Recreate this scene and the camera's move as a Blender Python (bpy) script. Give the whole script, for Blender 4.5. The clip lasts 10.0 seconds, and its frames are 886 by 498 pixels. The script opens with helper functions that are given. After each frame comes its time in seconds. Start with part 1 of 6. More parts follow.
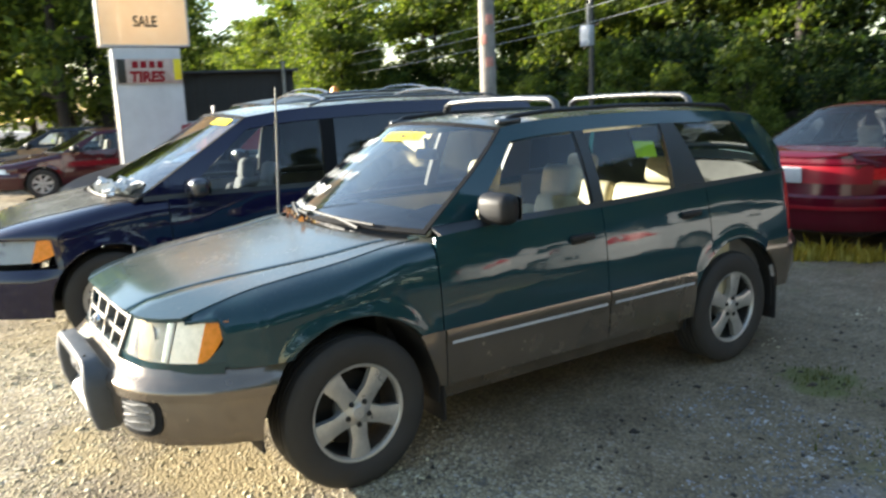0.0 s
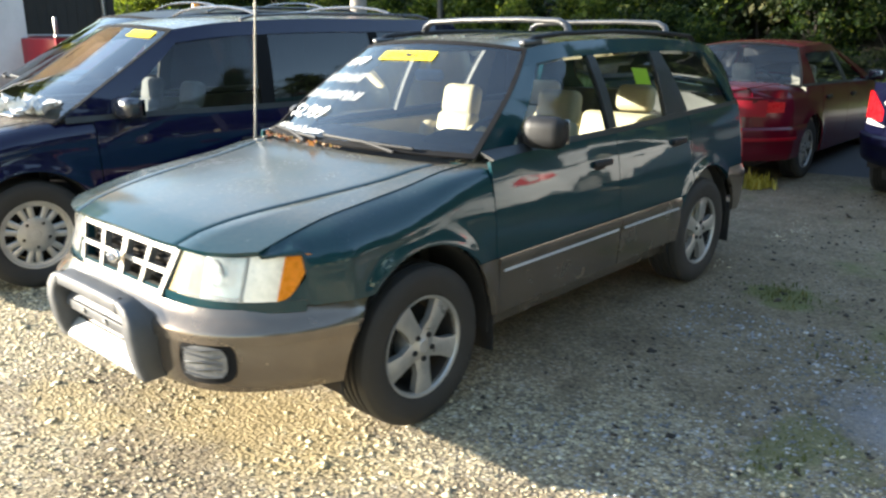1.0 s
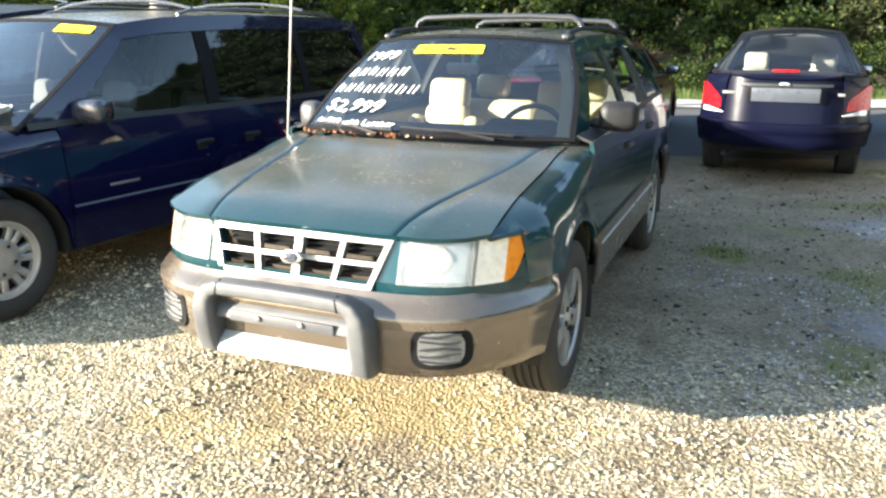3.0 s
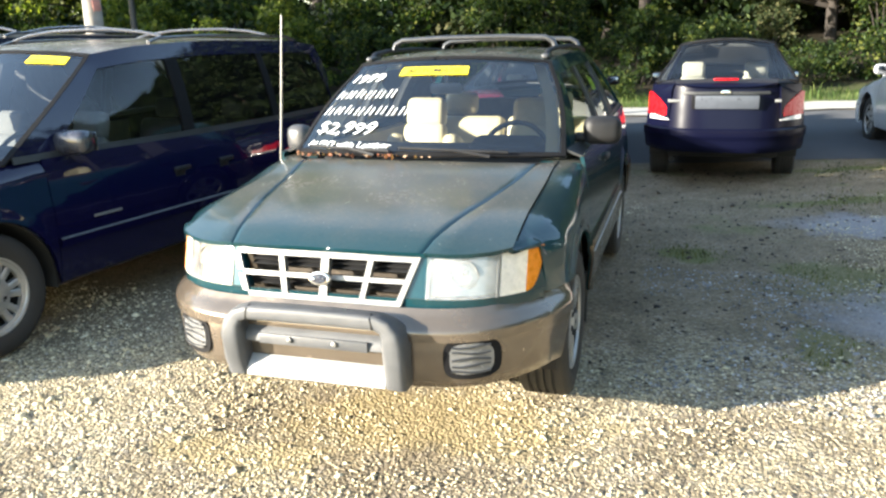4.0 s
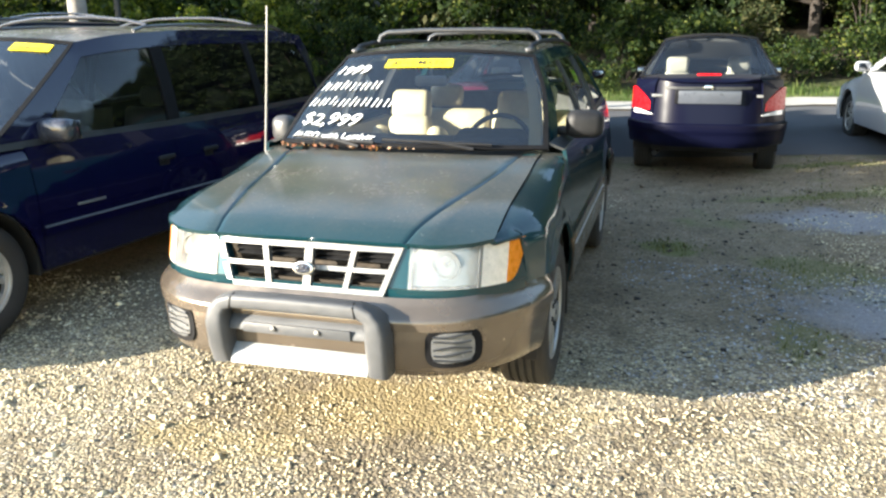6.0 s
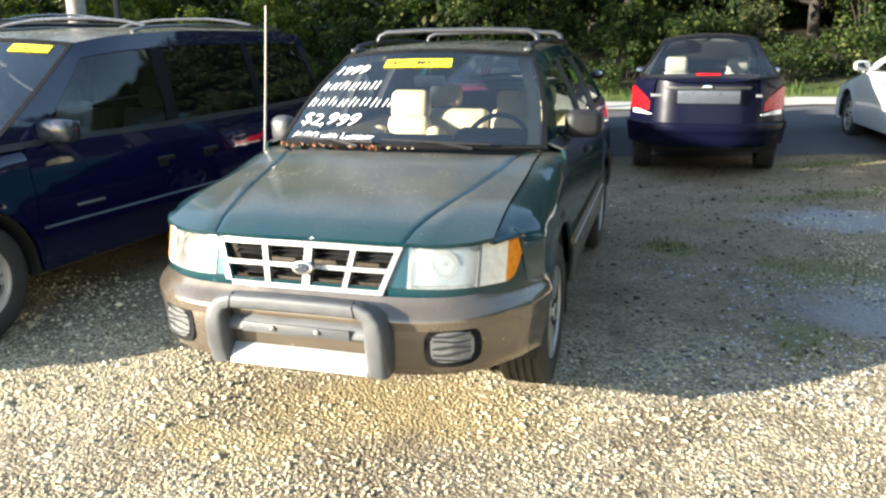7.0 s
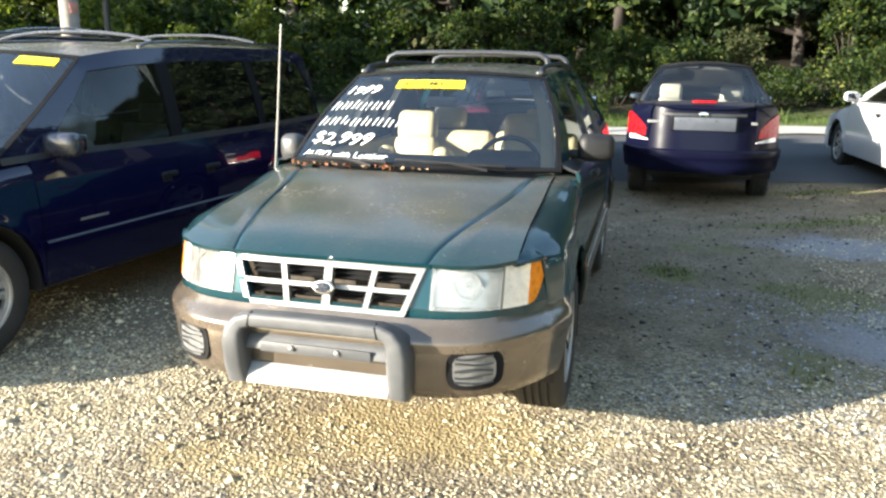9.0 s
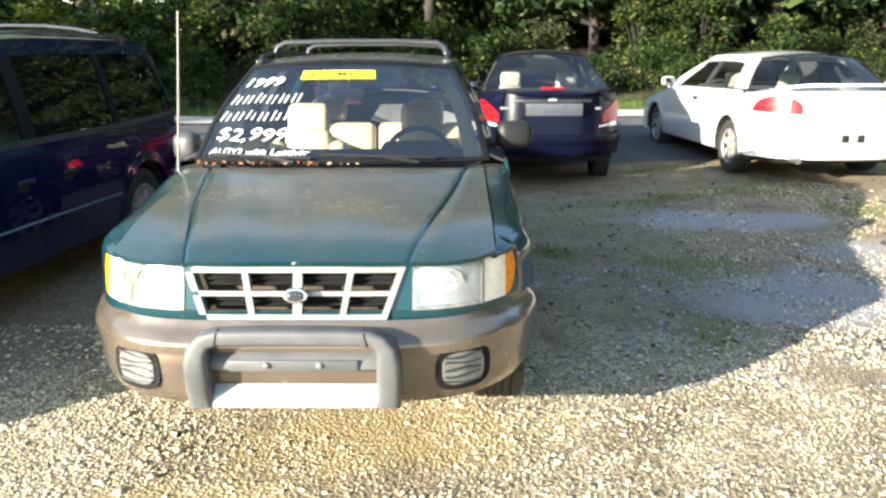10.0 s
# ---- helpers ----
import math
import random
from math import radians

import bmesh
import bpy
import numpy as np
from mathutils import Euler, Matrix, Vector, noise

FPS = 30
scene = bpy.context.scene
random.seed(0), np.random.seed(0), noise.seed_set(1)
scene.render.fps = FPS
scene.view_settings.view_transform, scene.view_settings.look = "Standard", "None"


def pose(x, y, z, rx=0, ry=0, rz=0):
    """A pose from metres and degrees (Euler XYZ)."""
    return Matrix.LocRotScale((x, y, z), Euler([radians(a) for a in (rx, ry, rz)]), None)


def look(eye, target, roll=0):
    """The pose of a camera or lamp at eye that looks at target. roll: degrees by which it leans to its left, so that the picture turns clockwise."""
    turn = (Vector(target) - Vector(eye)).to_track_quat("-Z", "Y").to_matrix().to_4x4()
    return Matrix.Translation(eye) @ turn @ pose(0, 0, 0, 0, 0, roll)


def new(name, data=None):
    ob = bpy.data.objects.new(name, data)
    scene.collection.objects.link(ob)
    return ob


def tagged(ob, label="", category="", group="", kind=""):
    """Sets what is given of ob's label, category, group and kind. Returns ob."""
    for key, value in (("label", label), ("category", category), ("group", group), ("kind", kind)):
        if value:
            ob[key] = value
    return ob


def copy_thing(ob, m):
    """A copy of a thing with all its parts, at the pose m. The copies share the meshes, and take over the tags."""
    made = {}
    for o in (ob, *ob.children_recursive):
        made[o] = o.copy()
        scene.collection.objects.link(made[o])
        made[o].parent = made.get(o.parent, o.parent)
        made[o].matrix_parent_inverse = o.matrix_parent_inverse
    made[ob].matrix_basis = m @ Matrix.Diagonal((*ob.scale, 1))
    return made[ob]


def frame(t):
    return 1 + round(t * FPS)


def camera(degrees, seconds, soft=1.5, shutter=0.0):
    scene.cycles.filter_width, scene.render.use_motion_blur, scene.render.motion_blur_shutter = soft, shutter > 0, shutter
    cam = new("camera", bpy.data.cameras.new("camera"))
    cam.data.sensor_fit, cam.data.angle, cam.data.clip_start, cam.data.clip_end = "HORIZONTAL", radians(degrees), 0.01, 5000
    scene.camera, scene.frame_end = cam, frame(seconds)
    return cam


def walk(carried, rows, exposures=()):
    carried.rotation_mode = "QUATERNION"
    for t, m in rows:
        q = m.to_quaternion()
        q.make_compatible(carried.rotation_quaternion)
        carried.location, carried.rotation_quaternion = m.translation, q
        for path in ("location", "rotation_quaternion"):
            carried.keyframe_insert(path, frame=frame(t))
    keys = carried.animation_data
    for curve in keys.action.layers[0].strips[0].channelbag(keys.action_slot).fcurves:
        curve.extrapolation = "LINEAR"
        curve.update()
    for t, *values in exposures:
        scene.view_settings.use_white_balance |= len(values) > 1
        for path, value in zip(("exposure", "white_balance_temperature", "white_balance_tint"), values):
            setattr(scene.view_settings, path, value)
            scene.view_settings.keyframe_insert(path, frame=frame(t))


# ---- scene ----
cam = camera(59.8, 10.0, soft=2.4, shutter=0.35)
PATH = [
    (0, (3.524, -1.39, 1.582), (1.893, -0.292, 1.218), -2.3),
    (0.5, (3.124, -1.68, 1.55), (1.666, -0.351, 1.217), -0.7),
    (1, (2.764, -2.063, 1.547), (1.467, -0.641, 1.003), 0.0),
    (1.1, (2.704, -2.143, 1.55), (1.414, -0.688, 1.083), 0.5),
    (1.5, (2.42, -2.364, 1.523), (1.288, -0.814, 0.962), -0.6),
    (2, (2.051, -2.65, 1.516), (1.155, -0.917, 1.073), 2.9),
    (2.5, (1.78, -2.953, 1.507), (1.045, -1.155, 1.032), 2.8),
    (2.7, (1.644, -3.005, 1.487), (0.87, -1.235, 0.97), 0.7),
    (3.8, (1.213, -3.317, 1.542), (0.633, -1.481, 1.001), -1.2),
    (4, (1.2, -3.325, 1.542), (0.625, -1.476, 1.04), -1.3),
    (4.5, (1.186, -3.348, 1.544), (0.642, -1.488, 1.048), -0.2),
    (5, (1.206, -3.363, 1.552), (0.702, -1.488, 1.072), -0.6),
    (5.5, (1.221, -3.36, 1.547), (0.696, -1.497, 1.044), -0.5),
    (6.8, (1.224, -3.364, 1.554), (0.683, -1.513, 1.023), -0.6),
    (7, (1.226, -3.364, 1.544), (0.689, -1.509, 1.023), -0.7),
    (7.5, (1.23, -3.384, 1.547), (0.707, -1.524, 1.032), -0.1),
    (8, (1.237, -3.395, 1.549), (0.708, -1.535, 1.038), 0.0),
    (8.5, (1.221, -3.401, 1.549), (0.702, -1.529, 1.073), 0.5),
    (9, (1.074, -3.384, 1.54), (0.578, -1.504, 1.072), 0.6),
    (9.5, (0.811, -3.318, 1.545), (0.584, -1.382, 1.097), 0.6),
    (10, (0.465, -3.356, 1.523), (0.451, -1.416, 1.037), -0.1),
]
walk(cam, [(t, look(eye, target, roll)) for t, eye, target, roll in PATH], [(0, 2.2), (1.0, 2.34), (1.5, 2.44), (2.0, 2.55), (2.5, 2.65), (3.2, 2.54), (4.0, 2.42), (5.0, 2.34), (8.5, 2.26), (10, 2.32)])

# ---- light ----
SUN_TO = Vector((-3.15, -2.45, 1.0)).normalized()
world = bpy.data.worlds.new("sky")
scene.world = world
world.use_nodes = True
sky = world.node_tree.nodes.new("ShaderNodeTexSky")
sky.sky_type = 'NISHITA'
sky.sun_disc = False
sky.sun_elevation = math.asin(SUN_TO.z)
sky.sun_rotation = math.atan2(SUN_TO.x, SUN_TO.y)
sky.dust_density = 0.5
sky.air_density = 1.1
world.node_tree.links.new(sky.outputs[0], world.node_tree.nodes["Background"].inputs[0])
world.node_tree.nodes["Background"].inputs[1].default_value = 0.12
sun_data = bpy.data.lights.new("sun", 'SUN')
sun_data.energy, sun_data.angle, sun_data.color = 5.0, radians(0.6), (1.0, 0.92, 0.78)
sun = new("sun", sun_data)
sun.matrix_world = look(SUN_TO * 60, (0, 0, 0))


# ---- materials ----
def nodes_of(name):
    m = bpy.data.materials.new(name)
    m.use_nodes = True
    nt = m.node_tree
    return m, nt, nt.nodes["Principled BSDF"]


def node(nt, kind, **inputs):
    n = nt.nodes.new(kind)
    for key, value in inputs.items():
        n.inputs[key.replace("_", " ")].default_value = value
    return n


def noise_of(nt, scale, detail=4.0, rough=0.6, space="Object"):
    co = nt.nodes.new("ShaderNodeTexCoord")
    n = node(nt, "ShaderNodeTexNoise", Scale=scale, Detail=detail, Roughness=rough)
    nt.links.new(co.outputs[space], n.inputs["Vector"])
    return n


def ramp_of(nt, source, stops):
    r = nt.nodes.new("ShaderNodeValToRGB")
    els = r.color_ramp.elements
    while len(els) < len(stops):
        els.new(0.5)
    for e, (p, c) in zip(els, stops):
        e.position, e.color = p, (*c, 1)
    nt.links.new(source, r.inputs[0])
    return r


def mixed(nt, fac, a, b, blend='MIX'):
    m = nt.nodes.new("ShaderNodeMix")
    m.data_type, m.blend_type = 'RGBA', blend
    for sock, val in ((m.inputs[0], fac), (m.inputs[6], a), (m.inputs[7], b)):
        if isinstance(val, (int, float)):
            sock.default_value = val
        elif isinstance(val, tuple):
            sock.default_value = (*val, 1)
        else:
            nt.links.new(val, sock)
    return m.outputs[2]


def bump_to(nt, bsdf, height, strength=0.3, distance=0.01):
    b = node(nt, "ShaderNodeBump", Strength=strength, Distance=distance)
    nt.links.new(height, b.inputs["Height"])
    nt.links.new(b.outputs[0], bsdf.inputs["Normal"])


def surface(name, colour, rough=0.6, metal=0.0, vary=0.25, scale=9.0, bump=0.15, fine=120.0, coat=0.0, spec=0.5):
    """A worn surface: colour drifts at a coarse and a fine scale, gloss with it."""
    m, nt, b = nodes_of(name)
    coarse, grain = noise_of(nt, scale), noise_of(nt, fine, 3.0)
    dark = tuple(c * (1 - vary) for c in colour)
    light = tuple(min(1, c * (1 + vary * 0.6)) for c in colour)
    r = ramp_of(nt, coarse.outputs[0], [(0.3, dark), (0.7, light)])
    g = ramp_of(nt, grain.outputs[0], [(0.3, (0.82,) * 3), (0.7, (1.0,) * 3)])
    nt.links.new(mixed(nt, 0.7, r.outputs[0], g.outputs[0], 'MULTIPLY'), b.inputs["Base Color"])
    rr = ramp_of(nt, coarse.outputs[0], [(0.25, (max(0.03, rough - 0.12),) * 3), (0.75, (min(1, rough + 0.12),) * 3)])
    nt.links.new(rr.outputs[0], b.inputs["Roughness"])
    b.inputs["Metallic"].default_value = metal
    b.inputs["Specular IOR Level"].default_value = spec
    b.inputs["Coat Weight"].default_value = coat
    b.inputs["Coat Roughness"].default_value = 0.05
    if bump:
        bump_to(nt, b, grain.outputs[0], bump, 0.004)
    return m


def car_paint(name, colour, flake=0.35, dust=0.2, dusty=(0.30, 0.27, 0.22), shed=(0.90, 0.965, 0.990), haze=0.03, specks=0.0, low=(0.05, 0.14), coat=1.0):
    """Clear-coated paint with a dust film that gathers in patches."""
    m, nt, b = nodes_of(name)
    fl = noise_of(nt, 700.0, 2.0)
    fr = ramp_of(nt, fl.outputs[0], [(0.35, tuple(c * 0.75 for c in colour)), (0.7, tuple(min(1, c * 1.3) for c in colour))])
    patch, speck = noise_of(nt, 3.5, 6.0, 0.65), noise_of(nt, 55.0, 4.0, 0.7)
    pr = ramp_of(nt, patch.outputs[0], [(0.30, (0.55,) * 3), (0.66, (1, 1, 1))])
    sr = ramp_of(nt, speck.outputs[0], [(0.40, (0.62,) * 3), (0.75, (1, 1, 1))])
    film = mixed(nt, 1.0, pr.outputs[0], sr.outputs[0], 'MULTIPLY')
    k = nt.nodes.new("ShaderNodeMath")
    k.operation, k.inputs[1].default_value = 'MULTIPLY', dust
    geo = nt.nodes.new("ShaderNodeNewGeometry")
    sep = nt.nodes.new("ShaderNodeSeparateXYZ")
    nt.links.new(geo.outputs["Normal"], sep.inputs[0])
    lie = ramp_of(nt, sep.outputs[2], [(0.3, (low[0],) * 3), (shed[0], (low[1],) * 3), (shed[1], (0.40,) * 3), (shed[2], (1, 1, 1))])
    film = mixed(nt, 1.0, film, lie.outputs[0], 'MULTIPLY')
    nt.links.new(film, k.inputs[0])
    col = mixed(nt, k.outputs[0], fr.outputs[0], dusty)
    if specks:
        dots = node(nt, "ShaderNodeTexVoronoi", Scale=48.0)
        co = nt.nodes.new("ShaderNodeTexCoord")
        nt.links.new(co.outputs["Object"], dots.inputs["Vector"])
        near = ramp_of(nt, dots.outputs["Distance"], [(0.06, (specks,) * 3), (0.16, (0, 0, 0))])
        some = ramp_of(nt, speck.outputs[0], [(0.50, (0, 0, 0)), (0.60, (1, 1, 1))])
        spots_ = mixed(nt, 1.0, mixed(nt, 1.0, near.outputs[0], some.outputs[0], 'MULTIPLY'), lie.outputs[0], 'MULTIPLY')
        col = mixed(nt, spots_, col, (0.45, 0.44, 0.40))
    nt.links.new(col, b.inputs["Base Color"])
    b.inputs["Metallic"].default_value = flake * 0.4
    b.inputs["Roughness"].default_value = 0.36
    b.inputs["Coat Weight"].default_value = coat
    b.inputs["Specular IOR Level"].default_value = 0.04
    cr = ramp_of(nt, film, [(0.0, (haze,) * 3), (1.0, (haze + 0.35 * dust,) * 3)])
    nt.links.new(cr.outputs[0], b.inputs["Coat Roughness"])
    wave = noise_of(nt, 3.2, 1.5)
    bw = node(nt, "ShaderNodeBump", Strength=0.06, Distance=0.05)
    nt.links.new(wave.outputs[0], bw.inputs["Height"])
    nt.links.new(bw.outputs[0], b.inputs["Coat Normal"])
    return m


def pane(name, tint, gloss=1.0, rough=0.0, dirt=0.08, ior=1.75, dust=(0.32, 0.31, 0.28)):
    """A window sheet: clear and tinted, with the gloss of glass and a little dust."""
    m, nt, b = nodes_of(name)
    nt.nodes.remove(b)
    out = nt.nodes["Material Output"]
    clear = node(nt, "ShaderNodeBsdfTransparent", Color=(*tint, 1))
    shine = node(nt, "ShaderNodeBsdfGlossy", Color=(gloss, gloss, gloss, 1), Roughness=rough)
    fres = node(nt, "ShaderNodeFresnel", IOR=ior)
    film = node(nt, "ShaderNodeBsdfDiffuse", Color=(*dust, 1))
    dn = noise_of(nt, 6.0, 6.0, 0.7)
    dr = ramp_of(nt, dn.outputs[0], [(0.35, (dirt * 0.3,) * 3), (0.8, (dirt * 1.6,) * 3)])
    m1, m2 = nt.nodes.new("ShaderNodeMixShader"), nt.nodes.new("ShaderNodeMixShader")
    nt.links.new(dr.outputs[0], m1.inputs[0])
    nt.links.new(clear.outputs[0], m1.inputs[1])
    nt.links.new(film.outputs[0], m1.inputs[2])
    nt.links.new(fres.outputs[0], m2.inputs[0])
    nt.links.new(m1.outputs[0], m2.inputs[1])
    nt.links.new(shine.outputs[0], m2.inputs[2])
    nt.links.new(m2.outputs[0], out.inputs[0])
    return m


GREEN = car_paint("green_paint", (0.003, 0.035, 0.046), 0.5, 0.92, (0.150, 0.120, 0.085), specks=0.9)
# Dust film at full strength also paints the pale sky reflection on flat panels.
NAVY = car_paint("navy_paint", (0.0028, 0.0028, 0.027), 0.15, 1.0, (0.24, 0.22, 0.18), (0.93, 0.965, 0.980), low=(0.0, 0.03))
BLUE = car_paint("dark_blue_paint", (0.0026, 0.0032, 0.0120), 0.0, 0.2, haze=0.20, low=(0.0, 0.02), coat=0.2)
RED = car_paint("red_paint", (0.080, 0.002, 0.010), 0.2, 0.05, haze=0.16, coat=0.8)
MAROON = car_paint("maroon_paint", (0.045, 0.005, 0.009), 0.35, 0.15)
BRIGHT_RED = car_paint("bright_red_paint", (0.24, 0.005, 0.014), 0.0, 0.05, haze=0.3, coat=0.4)
WHITE = car_paint("white_paint", (0.46, 0.47, 0.48), 0.0, 0.1)
BLACK = car_paint("black_paint", (0.012, 0.012, 0.014), 0.2, 0.15)
GREY = surface("bumper_grey", (0.19, 0.155, 0.122), 0.22, 0.62, 0.16, 5.0, 0.03, 300.0, 0.6)
BARGREY = surface("bar_grey", (0.080, 0.083, 0.088), 0.48, 0.0, 0.2, 12.0, 0.25, 260.0)
PLASTIC = surface("black_plastic", (0.016, 0.016, 0.017), 0.5, 0.0, 0.3, 14.0, 0.2, 240.0, 0.0, 0.3)
# Grey that paints sun on a mirror and sky along a moulding.
LITGREY = surface("mirror_grey", (0.060, 0.060, 0.062), 0.42, 0.0, 0.2, 10.0, 0.1, 200.0, 0.2)
TRIM = surface("dark_trim", (0.03, 0.032, 0.034), 0.4, 0.0, 0.2, 10.0, 0.1)
UNDER = surface("underbody", (0.018, 0.016, 0.014), 0.85, 0.0, 0.4, 7.0, 0.4, 60.0)
SEAL = surface("black_seal", (0.010, 0.010, 0.011), 0.7, 0.0, 0.2, 14.0, 0.1, 200.0, 0.0, 0.12)
RUBBER = surface("tyre_rubber", (0.028, 0.026, 0.024), 0.75, 0.0, 0.35, 16.0, 0.3, 150.0)
ALLOY = surface("alloy", (0.47, 0.46, 0.44), 0.36, 0.6, 0.2, 14.0, 0.05)
STEEL = surface("dull_steel", (0.30, 0.30, 0.30), 0.45, 0.9, 0.25, 12.0, 0.1)
CHROME = surface("chrome", (0.75, 0.75, 0.74), 0.16, 1.0, 0.12, 14.0, 0.0)
SILVER = surface("silver_plate", (0.24, 0.24, 0.235), 0.34, 0.4, 0.12, 8.0, 0.05)
PALEMETAL = surface("bare_silver", (0.40, 0.40, 0.39), 0.45, 0.4, 0.12, 8.0, 0.05)
RACK = surface("rack_grey", (0.055, 0.055, 0.056), 0.34, 0.3, 0.15, 9.0, 0.05, 120.0, 0.8)
RAILGREY = surface("rail_grey", (0.13, 0.13, 0.135), 0.25, 0.4, 0.15, 9.0, 0.05, 120.0, 0.8)
GLOSSGREY = surface("gloss_grey", (0.035, 0.035, 0.045), 0.25, 0.0, 0.15, 9.0, 0.05, 120.0, 1.0)
MIRROR = surface("mirror_glass", (0.22, 0.23, 0.25), 0.08, 1.0, 0.1, 14.0, 0.0)
LEATHER = surface("cream_leather", (0.56, 0.49, 0.32), 0.5, 0.0, 0.12, 8.0, 0.12, 170.0)
DASH = surface("dashboard_vinyl", (0.045, 0.045, 0.048), 0.65, 0.0, 0.2, 10.0, 0.2, 220.0)
GREYCLOTH = surface("grey_cloth", (0.16, 0.16, 0.16), 0.9, 0.0, 0.2, 10.0, 0.2, 220.0)
CLOTH = surface("pale_cloth", (0.40, 0.38, 0.33), 0.9, 0.0, 0.2, 10.0, 0.2, 220.0)
GLASS = pane("window_glass", (0.92, 0.96, 0.95), 1.0, 0.0, 0.012, 1.45)
SCREEN = pane("windscreen_glass", (0.94, 0.97, 0.96), 1.0, 0.0, 0.012, 1.9)
FOGGLASS = surface("fog_glass", (0.19, 0.19, 0.19), 0.2, 0.2, 0.1, 30.0, 0.1, 200.0, 0.5)
TINT = pane("tinted_glass", (0.10, 0.11, 0.12), 1.0, 0.0, 0.02, 1.55)
# Pale film whitens the lens in place of the sun's glare on it.
LENS = pane("lamp_lens", (0.95, 0.95, 0.93), 1.0, 0.02, 0.24, 1.5, (0.88, 0.88, 0.85))
AMBER = surface("amber_lens", (0.80, 0.24, 0.008), 0.3, 0.0, 0.15, 40.0, 0.1, 200.0, 0.15, 0.25)
REDLENS = surface("red_lens", (0.46, 0.006, 0.010), 0.3, 0.0, 0.2, 30.0, 0.1, 200.0, 0.1, 0.25)
SIDELENS = surface("side_lens", (0.86, 0.77, 0.67), 0.15, 0.1, 0.15, 40.0, 0.1, 200.0, 0.8)
CLEARLENS = surface("clear_lens", (0.75, 0.74, 0.72), 0.15, 0.2, 0.1, 30.0, 0.1, 200.0, 0.9)
YELLOW = surface("yellow_sticker", (0.88, 0.72, 0.03), 0.5, 0.0, 0.06, 8.0, 0.0)
LIME = surface("lime_paper", (0.55, 0.78, 0.04), 0.6, 0.0, 0.06, 8.0, 0.0)
CHALK = surface("white_marker", (0.72, 0.74, 0.74), 0.8, 0.0, 0.1, 30.0, 0.0)
INK = surface("black_ink", (0.03, 0.028, 0.02), 0.6, 0.0, 0.1, 30.0, 0.0)
PALEPLATE = surface("pale_plate", (0.50, 0.52, 0.55), 0.4, 0.0, 0.12, 12.0, 0.0)
PLATE = surface("plate_grey", (0.085, 0.095, 0.115), 0.35, 0.2, 0.12, 12.0, 0.0)


